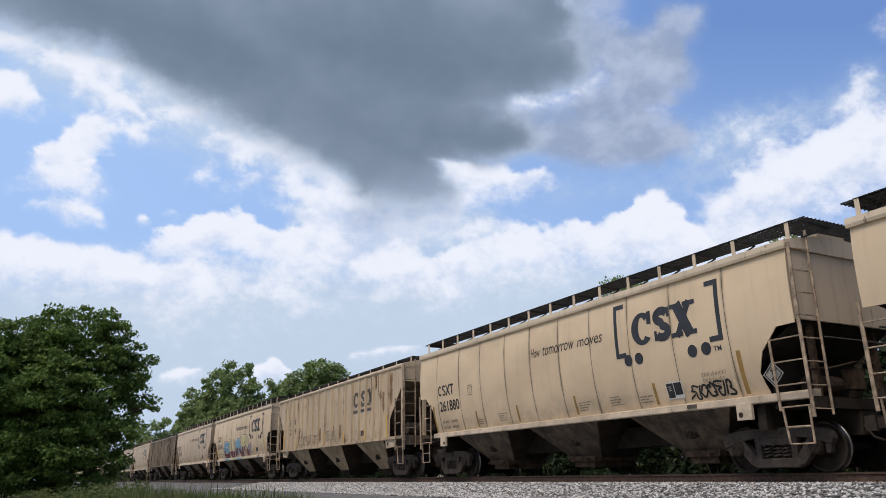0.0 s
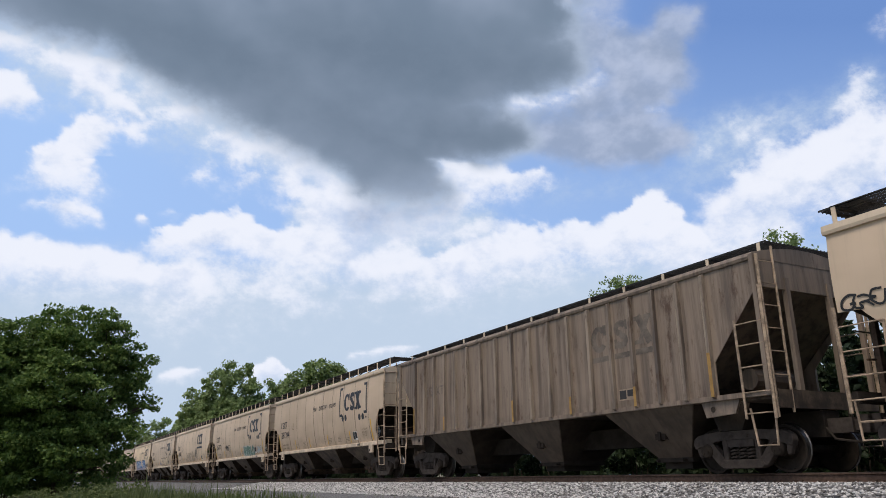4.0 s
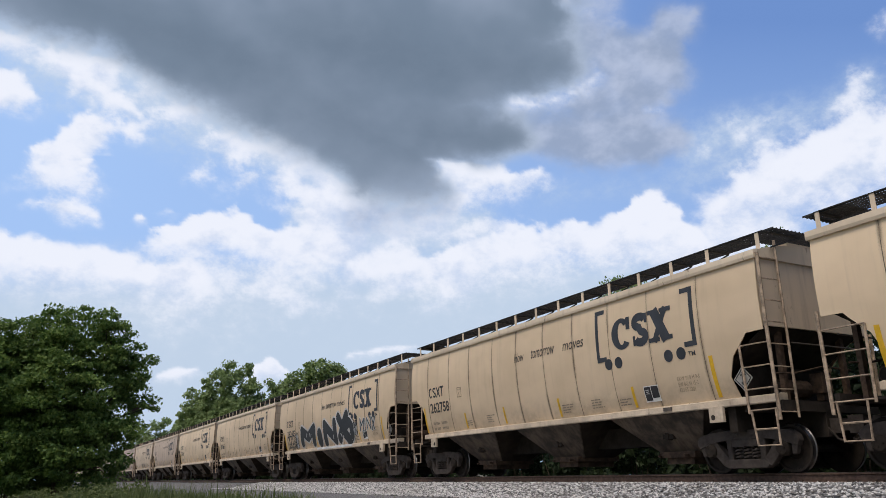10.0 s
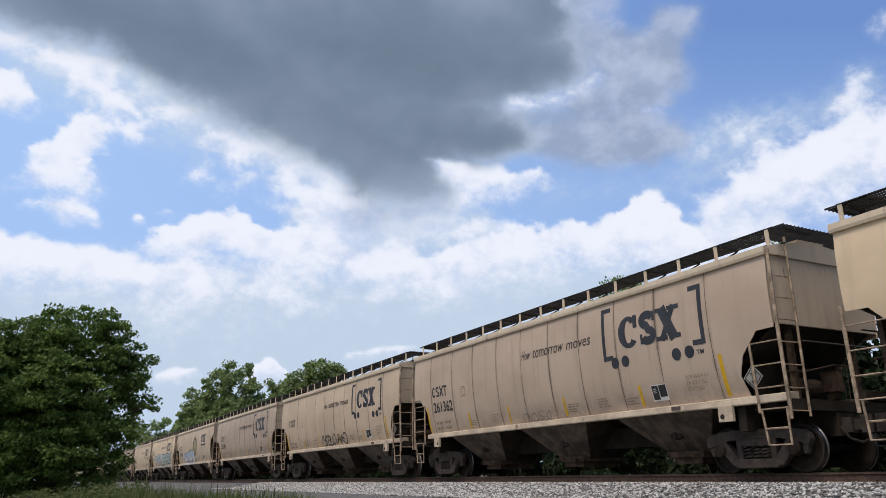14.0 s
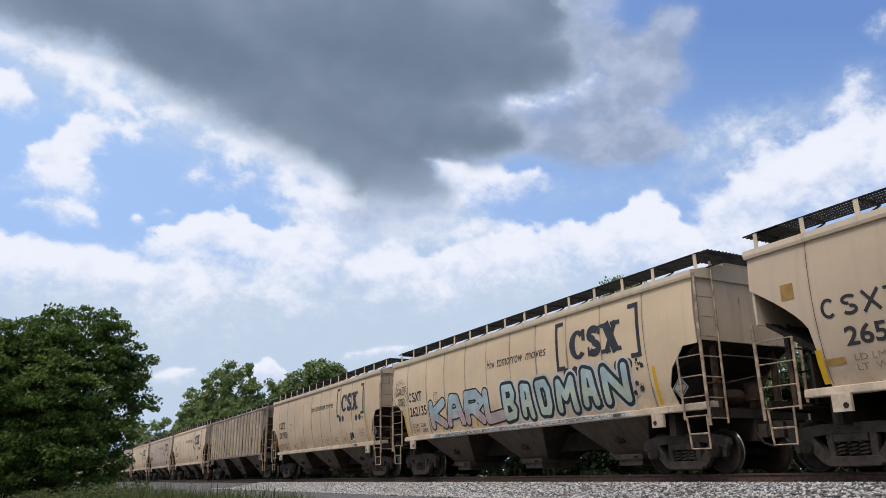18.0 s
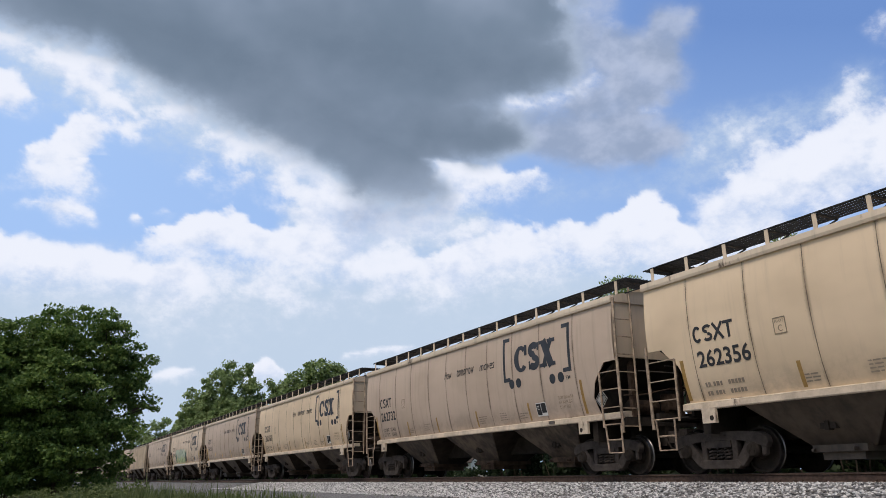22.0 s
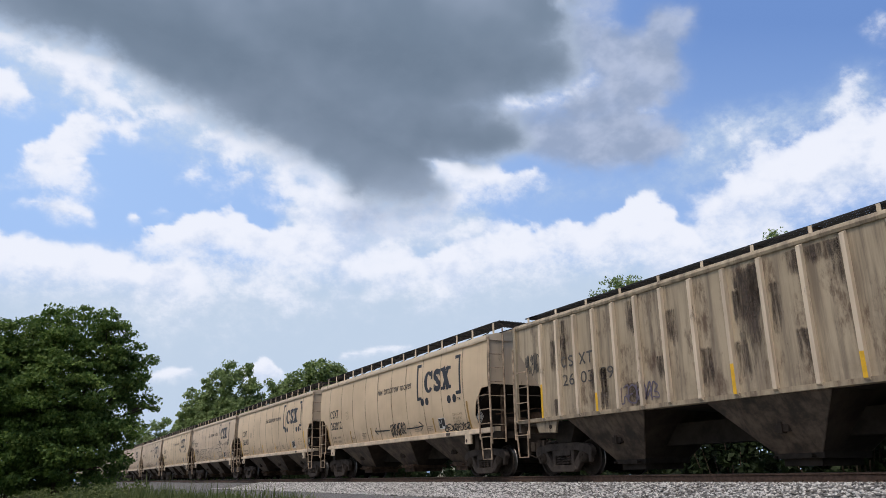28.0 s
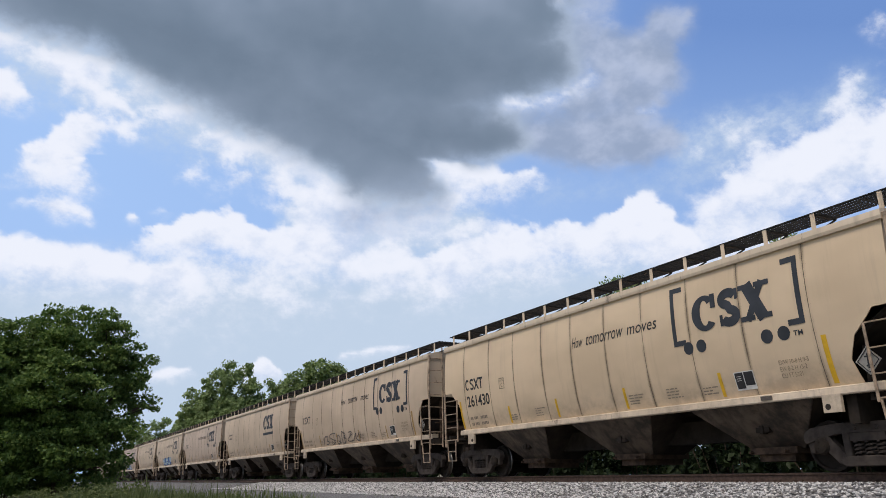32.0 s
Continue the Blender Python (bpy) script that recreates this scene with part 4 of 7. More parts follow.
def graffiti(car, width, x0, x1, z0, z1, n, fills, edge, seed, edge_w=0.06, back=None, label="spray-painted block graffiti", square=8.0):
    """n swollen block shapes side by side, each with an outline, a two-tone fill and an inner gap."""
    rnd = random.Random(seed)
    mats = [shade(edge)] + [shade(f) for f in fills]
    if back:
        mats.append(shade(back))

    def blob(bm, cx, cz, rx, rz, off, index, wob, ph, tilt, cut=None):
        rows = []
        nn = 16
        for k in range(nn + 1):
            q = k / nn
            z = cz - rz + 2 * rz * q
            if cut and z > cut:
                break
            prof = max(0.0, 1 - abs(2 * q - 1) ** square) ** 0.45 + 0.02
            mid = cx + tilt * (z - cz) + 0.07 * rx * math.sin(ph * 2 + 4 * q)
            left = mid - rx * prof * (1 + wob * math.sin(ph + 7 * q))
            right = mid + rx * prof * (1 + wob * math.sin(ph * 1.7 + 6 * q))
            y = -(width(z) + off)
            rows.append((bm.verts.new((left, y, z)), bm.verts.new((right, y, z))))
        for a, b in zip(rows, rows[1:]):
            bm.faces.new((a[0], a[1], b[1], b[0])).material_index = index
    step = (x1 - x0) / n
    for k in range(n):
        bm = bmesh.new()
        cx = x0 + step * (k + 0.5) + rnd.uniform(-0.05, 0.05) * step
        rz = (z1 - z0) / 2 * rnd.uniform(0.88, 1.0)
        cz = z0 + rz + rnd.uniform(0, 0.06)
        ph, wob, tilt = rnd.uniform(0, 6), rnd.uniform(0.08, 0.18), rnd.uniform(-0.05, 0.16)
        rx = step * 0.51
        if back:
            blob(bm, cx, cz, rx * 1.3, rz * 1.08, 0.008 + 0.0002 * k, len(mats) - 1, wob, ph + 0.4, tilt)
        blob(bm, cx, cz, rx, rz, 0.011 + 0.0003 * k, 0, wob, ph, tilt)
        f = 1 + k % len(fills)
        blob(bm, cx, cz, rx - edge_w, rz - edge_w, 0.015, f, wob, ph, tilt)
        if len(fills) > 1:
            blob(bm, cx, cz, rx - edge_w, rz - edge_w, 0.017, 1 + (k + 1) % len(fills), wob, ph, tilt, cz - rz * rnd.uniform(0.1, 0.5))
        # gaps and strokes within the shape
        gx = cx + rnd.uniform(-0.25, 0.25) * rx
        kind = rnd.randrange(4)
        w = edge_w * 1.15
        if kind == 0:
            strip(bm, [(gx, cz - rz), (gx + 0.03, cz - rz * 0.5), (gx - 0.02, cz - rz * 0.1)], w, width, 0.020, 0)
            strip(bm, [(gx + rx * 0.1, cz + rz * 0.25), (gx + rx * 0.15, cz + rz * 0.62)], w * 1.2, width, 0.020, 0)
        elif kind == 1:
            strip(bm, [(cx + rx * 0.9, cz + rz * 0.12), (cx + rx * 0.25, cz + rz * 0.05), (cx - rx * 0.2, cz - rz * 0.1)], w, width, 0.020, 0)
            strip(bm, [(cx - rx * 0.9, cz - rz * 0.35), (cx - rx * 0.2, cz - rz * 0.4)], w, width, 0.020, 0)
        elif kind == 2:
            strip(bm, [(gx - rx * 0.1, cz + rz), (gx, cz + rz * 0.45), (gx + rx * 0.1, cz + rz * 0.1)], w, width, 0.020, 0)
            strip(bm, [(gx + rx * 0.25, cz - rz), (gx + rx * 0.2, cz - rz * 0.4)], w, width, 0.020, 0)
        else:
            strip(bm, [(cx - rx * 0.1, cz - rz * 0.5), (cx, cz), (cx - rx * 0.05, cz + rz * 0.5)], w * 1.6, width, 0.020, 0)
        strip(bm, [(cx - rx * 0.6, cz + rz * 0.5), (cx - rx * 0.45, cz + rz * 0.75), (cx - rx * 0.1, cz + rz * 0.85)], edge_w * 0.5, width, 0.021, f)
        part("graffiti_shape", mesh_of("graffiti_shape", bm, *mats), None, car, label)


# spray-can letters: strokes on a grid of nine by nine, column and row by digits
GLYPHS = {"A": "00 28 68 80/23 63", "B": "00 08 68 86 64 14/64 82 60 00", "C": "87 58 28 06 02 20 60 81", "D": "00 08 58 86 82 50 00", "E": "88 08 00 80/04 64", "H": "00 08/80 88/04 84",
          "I": "40 48", "J": "38 88/68 62 40 02", "K": "00 08/88 04 80", "L": "08 00 80", "M": "00 08 43 88 80", "N": "00 08 80 88", "O": "30 02 06 38 58 86 82 50 30", "P": "00 08 68 86 64 04",
          "R": "00 08 68 86 64 04/34 80", "S": "87 58 18 06 14 74 82 70 10 01", "T": "08 88/48 40", "U": "08 02 20 60 82 88", "X": "00 88/08 80", "Z": "08 88 00 80"}


def spray_word(car, width, word, x0, x1, z0, z1, w, layers, seed, lean=0.06, low=None, split=0.45, jag=0.12, gap=0.06, label="spray-painted block letters", base=0.0075):
    """Thick hand-drawn letters, one part each: layers (extra width, colour) lie on one another; the last may change to the colour low under a jagged line."""
    rnd = random.Random(seed)
    mats = [shade(c) for _, c in layers] + ([shade(low)] if low else [])
    wide = [0.62 if c == "I" else 1.25 if c in "MN" else 1.0 for c in word]
    unit, at = (x1 - x0) / sum(wide), x0
    for j, c in enumerate(word):
        bm = bmesh.new()
        edge = (w + layers[0][0]) / 2
        a, b = at + gap / 2 + edge, at + wide[j] * unit - gap / 2 - edge
        at += wide[j] * unit
        foot, head = z0 + edge + rnd.uniform(0, 0.05), z1 - edge - rnd.uniform(0, 0.08)
        bend = [[(rnd.uniform(-0.05, 0.05), rnd.uniform(-0.04, 0.04)) for _ in range(12)] for _ in range(3)]
        for level, (more, _) in enumerate(layers):
            off = base + 0.0045 * level + 0.0022 * (j % 2)
            lift = 0
            for q, stroke in enumerate(GLYPHS[c].split("/")):
                nodes = [(int(p[0]) / 8, int(p[1]) / 8) for p in stroke.split()]
                pts = [(a + (b - a) * u + dx + lean * (head - foot) * v, foot + (head - foot) * v + dz) for (u, v), (dx, dz) in zip(nodes, bend[q])]
                for (ax, az), (bx, bz) in zip(pts, pts[1:]):
                    n = max(2, int(math.hypot(bx - ax, bz - az) / 0.06))
                    strip(bm, [(ax + (bx - ax) * i / n, az + (bz - az) * i / n) for i in range(n + 1)], w + more, width, off + 0.00012 * lift, level)
                    lift += 1
                for px, pz in pts:
                    disc(bm, px, pz, (w + more) / 2, width, off + 0.00012 * lift, level)
                    lift += 1
        if low:
            line = z0 + (z1 - z0) * split
            for f in bm.faces:
                if f.material_index == len(layers) - 1:
                    m = f.calc_center_median()
                    if m.z < line + jag * math.sin(m.x * 9.0 + j):
                        f.material_index = len(layers)
        part("graffiti_letter", mesh_of("graffiti_letter", bm, *mats), None, car, label)


def spray_patch(car, width, x0, x1, z0, z1, color, off, seed=0, label="flat sprayed patch of colour", wave=0.04):
    """A sprayed field with an uneven edge."""
    bm = bmesh.new()
    n, m = max(4, int((x1 - x0) / 0.1)), max(1, int((z1 - z0) / 0.12))
    ph = seed * 1.7
    rows = []
    for j in range(m + 1):
        row = []
        for i in range(n + 1):
            x = x0 + (x1 - x0) * i / n
            top = z1 + wave * (math.sin(x * 5.1 + ph) + 0.6 * math.sin(x * 11.3 + 2 * ph))
            z = z0 + (top - z0) * j / m
            xx = x + (wave * math.sin(z * 7.0 + ph) if i in (0, n) else 0)
            row.append(bm.verts.new((xx, -(width(z) + off), z)))
        rows.append(row)
    for A, B in zip(rows, rows[1:]):
        for i in range(n):
            bm.faces.new((A[i], A[i + 1], B[i + 1], B[i]))
    return part("graffiti_patch", mesh_of("graffiti_patch", bm, shade(color)), None, car, label)


def scrawl(car, width, x0, x1, z0, z1, n, color, seed, w=0.03, label="thin spray-can scrawl"):
    """Hand-drawn outlines: n uneven looped signs, each with a stroke or two of its own."""
    rnd = random.Random(seed)
    bm = bmesh.new()
    step = (x1 - x0) / n
    H = z1 - z0

    def curve(nodes, off):
        """A smooth line through the nodes."""
        pts = []
        P = [nodes[0]] + nodes + [nodes[-1]]
        for i in range(1, len(P) - 2):
            p0, p1, p2, p3 = (Vector(q) for q in P[i - 1:i + 3])
            for j in range(5):
                t = j / 5
                v = 0.5 * (2 * p1 + (p2 - p0) * t + (2 * p0 - 5 * p1 + 4 * p2 - p3) * t * t + (3 * p1 - p0 - 3 * p2 + p3) * t ** 3)
                pts.append((v.x, v.y))
        pts.append(nodes[-1])
        strip(bm, pts, w * rnd.uniform(0.8, 1.15), width, off)
    for k in range(n):
        cx = x0 + step * (k + 0.5) + rnd.uniform(-0.12, 0.12) * step
        hw = step * rnd.uniform(0.5, 0.85)
        fu, fv = rnd.choice((-1, 1, -1)), rnd.choice((True, False))
        zb, zt = z0 + H * rnd.uniform(0, 0.14), z1 - H * rnd.uniform(0, 0.22)
        hh = zt - zb
        off = 0.012 + 0.0006 * k

        def at(u, v):
            u, v = fu * u, 1 - v if fv else v
            return (cx + hw * (u + rnd.uniform(-0.22, 0.22)) + 0.10 * hh * v, zb + hh * min(1, max(0, v + rnd.uniform(-0.12, 0.12))))
        kind = rnd.randrange(6)
        if kind == 0:
            curve([at(0.7, 0.85), at(0.0, 1.0), at(-0.8, 0.6), at(-0.7, 0.15), at(0.1, 0.0), at(0.8, 0.25), at(0.5, 0.5), at(0.0, 0.42)], off)
        elif kind == 1:
            curve([at(-0.8, 0.0), at(-0.6, 0.6), at(-0.3, 1.0), at(0.1, 0.55), at(0.3, 0.1), at(0.5, 0.5), at(0.8, 1.0)], off)
            curve([at(-0.5, 0.05), at(-0.25, 0.55), at(0.0, 0.2)], off + 0.0003)
        elif kind == 2:
            curve([at(0.6, 0.9), at(-0.2, 1.0), at(-0.7, 0.75), at(0.0, 0.52), at(0.7, 0.3), at(0.3, 0.0), at(-0.7, 0.1)], off)
            curve([at(0.3, 0.7), at(-0.1, 0.8)], off + 0.0003)
        elif kind == 3:
            curve([at(-0.7, 1.0), at(-0.75, 0.5), at(-0.6, 0.0), at(-0.1, 0.05), at(0.0, 0.45), at(0.5, 0.5), at(0.7, 0.8), at(0.2, 1.0), at(-0.3, 0.9)], off)
            curve([at(0.1, 0.45), at(0.5, 0.2), at(0.9, -0.05)], off + 0.0003)
        elif kind == 4:
            curve([at(-0.7, 0.0), at(-0.5, 0.9), at(0.0, 0.95), at(0.4, 0.7), at(0.0, 0.45), at(0.6, 0.3), at(0.5, 0.0), at(-0.4, 0.02)], off)
        else:
            curve([at(-0.5, 0.5), at(0.0, 1.0), at(0.6, 0.6), at(0.4, 0.1), at(-0.3, 0.0), at(-0.6, 0.4)], off)
            curve([at(0.2, 0.3), at(0.9, -0.05)], off + 0.0003)
    tagged_part = part("scrawl", mesh_of("scrawl", bm, shade(color)), None, car, label)
    return tagged(tagged_part, label, kind="stuff")


# ---- setting: ground, track ----
def grid_sheet(name, xs, ys, zf, mat):
    verts = [(x, y, zf(x, y)) for y in ys for x in xs]
    n = len(xs)
    faces = [(j * n + i, j * n + i + 1, (j + 1) * n + i + 1, (j + 1) * n + i) for j in range(len(ys) - 1) for i in range(n - 1)]
    me = bpy.data.meshes.new(name)
    me.from_pydata(verts, [], faces)
    me.materials.append(mat)
    smooth(me)
    return new(name, me)


def ground_height(x, y):
    """Rolling field, a low bed under the track and a level strip of gravel beside it."""
    d = y - YC
    if d < -2.2:
        t = min(1.0, (-2.2 - d) / 9.0)
        base = -0.52 - 0.10 * t
        if y < 2.5:
            base -= min(0.9, (2.5 - y) * 0.22)
    elif d > 2.2:
        base = -0.52 - min(0.5, (d - 2.2) * 0.12)
    else:
        base = -0.52
    far = max(0.0, math.hypot(x, y) - 150) / 500
    return base + 0.04 * math.sin(x * 0.7) * math.cos(y * 0.9) - min(2.0, far)


_xs = [-3000, -1500, -800, -400, -250, -180] + [-140 + 4 * k for k in range(46)] + [60, 100, 200, 400, 1200, 3000]
_ys = [-3000, -1200, -400, -150, -60, -25, -12, -6] + [-3 + 0.75 * k for k in range(40)] + [30, 36, 45, 60, 90, 150, 400, 1200, 3000]
ground = tagged(grid_sheet("ground", _xs, _ys, ground_height, M_SOIL), "weedy earth and grass beside the railway", "ground", kind="structure")


def gravel_z(x, y):
    d = y - YC
    a = abs(d)
    w = 0.02 * noise.noise((x * 0.8, y * 0.8, 0.3))
    if a < 1.75:
        return -0.205 + w * 0.4
    if a < 3.4:
        return -0.205 - (a - 1.75) * 0.17 + w
    return -0.487 - min(0.02, (a - 3.4) * 0.004) + w * 0.6


_gx = [-780, -600, -450, -340, -260, -220, -190] + [-170 + 2.0 * k for k in range(100)] + [40, 60, 90, 150, 250, 400, 650]
_gy = [3.2, 3.8, 4.6, 5.6, 6.8, 8.0, 9.0, 9.8, 10.38, 10.8, 11.3, 11.7, 12.03, 12.6, 13.2, 13.78, 14.4, 15.0, 15.53, 16.2, 17.2]


def gravel_edge(x, y):
    z = gravel_z(x, y)
    if y < 3.5 or y > 17:
        z -= 0.25
    return z


gravel = tagged(grid_sheet("ballast_bed", _gx, _gy, gravel_edge, M_GRAVEL), "grey crushed-stone ballast bed and gravel strip", "ballast", kind="structure")


def stones(name, count, x0, x1, y0, y1, size, seed, bias=1.0):
    """Loose angular stones, each a squashed and turned eight-sided lump."""
    rng = np.random.default_rng(seed)
    u = rng.random(count)
    xs = x1 + (x0 - x1) * u ** bias
    ys = y0 + (y1 - y0) * rng.random(count)
    keep = np.abs(np.abs(ys - YC) - 0.755) > 0.10
    xs, ys = xs[keep], ys[keep]
    count = len(xs)
    d = np.abs(ys - YC)
    zs = np.where(d < 1.75, -0.205, np.where(d < 3.4, -0.205 - (d - 1.75) * 0.17, -0.487))
    base = np.array([(1, 0, 0), (0, 1, 0), (-1, 0, 0), (0, -1, 0), (0.2, 0.1, 0.8), (-0.1, 0.1, -0.7)], float)
    jit = base[None] * rng.uniform(0.65, 1.25, (count, 6, 3)) + rng.uniform(-0.2, 0.2, (count, 6, 3))
    a = rng.uniform(0, 2 * np.pi, count)
    b = rng.uniform(-0.9, 0.9, count)
    ca, sa, cb, sb = np.cos(a), np.sin(a), np.cos(b), np.sin(b)
    x, y, z = jit[..., 0], jit[..., 1], jit[..., 2]
    y2, z2 = y * cb[:, None] - z * sb[:, None], y * sb[:, None] + z * cb[:, None]
    x3, y3 = x * ca[:, None] - y2 * sa[:, None], x * sa[:, None] + y2 * ca[:, None]
    s = (size * rng.uniform(0.55, 1.3, count))[:, None]
    pts = np.stack([xs[:, None] + x3 * s, ys[:, None] + y3 * s, zs[:, None] + 0.012 + z2 * s * 0.8], -1).reshape(-1, 3)
    tri = np.array([(0, 1, 4), (1, 2, 4), (2, 3, 4), (3, 0, 4), (1, 0, 5), (2, 1, 5), (3, 2, 5), (0, 3, 5)])
    faces = (tri[None] + 6 * np.arange(count)[:, None, None]).reshape(-1, 3)
    return raw_mesh(name, pts, faces, M_BALLAST)


def raw_mesh(name, pts, faces, mat):
    k = faces.shape[1]
    me = bpy.data.meshes.new(name)
    me.vertices.add(len(pts))
    me.vertices.foreach_set("co", np.ascontiguousarray(pts, dtype=np.float32).ravel())
    me.loops.add(faces.size)
    me.loops.foreach_set("vertex_index", np.ascontiguousarray(faces, dtype=np.int32).ravel())
    me.polygons.add(len(faces))
    me.polygons.foreach_set("loop_start", np.arange(0, faces.size, k, dtype=np.int32))
    me.polygons.foreach_set("loop_total", np.full(len(faces), k, dtype=np.int32))
    me.update(calc_edges=True)
    me.materials.append(mat)
    return me


near_stones = tagged(new("ballast_stones", stones("ballast_stones", 60000, -46, 0, 9.2, 12.95, 0.039, 3, 0.8)), "loose angular grey ballast stones", "ballast", kind="stuff")

# rails: head, web and foot in one length
RAIL = ((-0.07, -0.181), (0.07, -0.181), (0.07, -0.168), (0.015, -0.150), (0.010, -0.050), (0.036, -0.040), (0.037, -0.010), (0.028, 0.0), (-0.028, 0.0), (-0.037, -0.010), (-0.036, -0.040), (-0.010, -0.050), (-0.015, -0.150), (-0.07, -0.168))
track = tagged(new("railway_track"), "rusty steel rails spiked to timber ties", "track", kind="structure")
for _s in (-1, 1):
    _bm = bmesh.new()
    prism_x(_bm, [(YC + _s * 0.755 + y, z) for y, z in RAIL], -770, 640)
    _r = part("rail", mesh_of("rail", _bm, M_RAIL, M_RAILTOP), None, track, "rusty steel rail with a worn head")
    for f in _r.data.polygons:
        if f.normal.z > 0.6 and f.center.z > -0.02:
            f.material_index = 1
ME_TIE = mesh_of("tie", made((box, -0.115, 0.115, -1.30, 1.30, -0.36, -0.186)), M_TIE)
_bm = bmesh.new()
for _s in (-1, 1):
    box(_bm, -0.09, 0.09, _s * 0.755 - 0.18, _s * 0.755 + 0.18, -0.188, -0.174)
    for _x in (-0.06, 0.06):
        for _d in (-0.095, 0.095):
            box(_bm, _x - 0.018, _x + 0.018, _s * 0.755 + _d - 0.018, _s * 0.755 + _d + 0.018, -0.174, -0.135)
ME_PLATE_PAIR = mesh_of("tie_plate", _bm, M_RAIL)
for _k in range(150):
    _x = -76 + 0.52 * _k
    _t = part("tie", ME_TIE, None, track)
    _t.location = (_x + random.uniform(-0.03, 0.03), YC + random.uniform(-0.03, 0.03), random.uniform(-0.006, 0.0))
    _t.rotation_euler.z = random.uniform(-0.02, 0.02)
    if _x > -48:
        _p = part("tie_plate", ME_PLATE_PAIR, None, track)
        _p.location = (_t.location.x, YC, 0)


# ---- plants ----
def leaf_mesh(name, centres, radii, per, size, mat, seed, flat=0.75):
    """Folded leaves scattered through soft clumps."""
    rng = np.random.default_rng(seed)
    centres = np.asarray(centres, float)
    n = len(centres) * per
    c = np.repeat(centres, per, 0)
    r = np.repeat(np.asarray(radii, float), per)
    v = rng.normal(size=(n, 3))
    v /= np.linalg.norm(v, axis=1, keepdims=True)
    rad = rng.random(n) ** 0.45
    pos = c + v * (rad * r)[:, None] * np.array([1, 1, flat])
    s = size * rng.uniform(0.6, 1.35, n)
    d = rng.normal(size=(n, 3))
    d[:, 2] -= 0.35
    d /= np.linalg.norm(d, axis=1, keepdims=True)
    up = v * 0.6 + rng.normal(size=(n, 3)) * 0.7 + np.array([0, 0, 0.55])
    side = np.cross(d, up)
    side /= np.linalg.norm(side, axis=1, keepdims=True) + 1e-9
    nor = np.cross(side, d)
    a = pos - d * s[:, None] * 0.5
    b = pos + side * s[:, None] * 0.34 + nor * s[:, None] * 0.10
    e = pos + d * s[:, None] * 0.55
    f = pos - side * s[:, None] * 0.34 + nor * s[:, None] * 0.10
    pts = np.stack([a, b, e, f], 1).reshape(-1, 3)
    tri = np.array([(0, 1, 2), (0, 2, 3)])
    faces = (tri[None] + 4 * np.arange(n)[:, None, None]).reshape(-1, 3)
    return raw_mesh(name, pts, faces, mat)


def tree(name, base, lobes, trunk_r, clumps, per, leaf, mat, seed, label, clump_r=0.6, flat=0.75):
    """A trunk and limbs that reach into each lobe (dx, dy, z, rx, rz) of the crown."""
    rnd = random.Random(seed)
    rng = np.random.default_rng(seed)
    root = new(name)
    root.location = base
    bm = bmesh.new()
    top = max(l[2] for l in lobes)
    trunk = [Vector((0, 0, -0.3))]
    for k in range(1, 7):
        trunk.append(Vector((rnd.uniform(-0.2, 0.2) * k * 0.3, rnd.uniform(-0.2, 0.2) * k * 0.3, top * 0.9 * k / 6)))
    for k, (a, b) in enumerate(zip(trunk, trunk[1:])):
        bar(bm, a, b, trunk_r * (1 - 0.13 * k), 8, trunk_r * (1 - 0.13 * (k + 1)))
    for dx, dy, z, rx, rz in lobes:
        a = trunk[min(5, max(1, int(z / top * 4)))]
        tip = Vector((dx, dy, z))
        mid = a.lerp(tip, 0.5) + Vector((0, 0, 0.1 * rz))
        bar(bm, a, mid, trunk_r * 0.45, 6, trunk_r * 0.3)
        bar(bm, mid, tip, trunk_r * 0.3, 6, trunk_r * 0.12)
        for _ in range(5):
            q = tip + Vector((rnd.uniform(-1, 1) * rx * 0.8, rnd.uniform(-1, 1) * rx * 0.8, rnd.uniform(-0.5, 0.9) * rz * 0.8))
            bar(bm, mid.lerp(tip, rnd.uniform(0.2, 1)), q, trunk_r * 0.13, 5, trunk_r * 0.04)
    part("trunk", bm, M_BARK, root)
    vol = [l[3] ** 2 * l[4] for l in lobes]
    centres = []
    for l, q in zip(lobes, vol):
        n = max(4, int(clumps * q / sum(vol)))
        v = rng.normal(size=(n, 3))
        v /= np.linalg.norm(v, axis=1, keepdims=True)
        rad = 0.42 + 0.74 * rng.random(n) ** 0.8
        centres.append(np.array([l[0], l[1], l[2]]) + v * rad[:, None] * np.array([l[3], l[3], l[4]]))
    centres = np.concatenate(centres)
    radii = clump_r * rng.uniform(0.6, 1.4, len(centres))
    part("crown", leaf_mesh("crown", centres, radii, per, leaf, mat, seed, flat), None, root)
    return tagged(root, label, "tree")


def bush(base, spread, high, clumps, per, leaf, seed, label, mat=None):
    rng = np.random.default_rng(seed)
    root = new("bush")
    root.location = base
    bm = bmesh.new()
    c = np.stack([rng.normal(size=clumps) * spread[0] * 0.45, rng.normal(size=clumps) * spread[1] * 0.45, rng.random(clumps) ** 0.8 * high], 1)
    c[:, 2] *= np.clip(1.15 - np.abs(c[:, 0]) / spread[0] * 0.7, 0.25, 1)
    for q in c[:14]:
        bar(bm, (q[0] * 0.3, q[1] * 0.3, -0.2), tuple(q), 0.03, 5, 0.01)
    part("stem", bm, M_BARK, root)
    part("foliage", leaf_mesh("foliage", c, 0.38 * rng.uniform(0.6, 1.3, clumps), per, leaf, mat or M_BUSH, seed), None, root)
    return tagged(root, label, "bush")


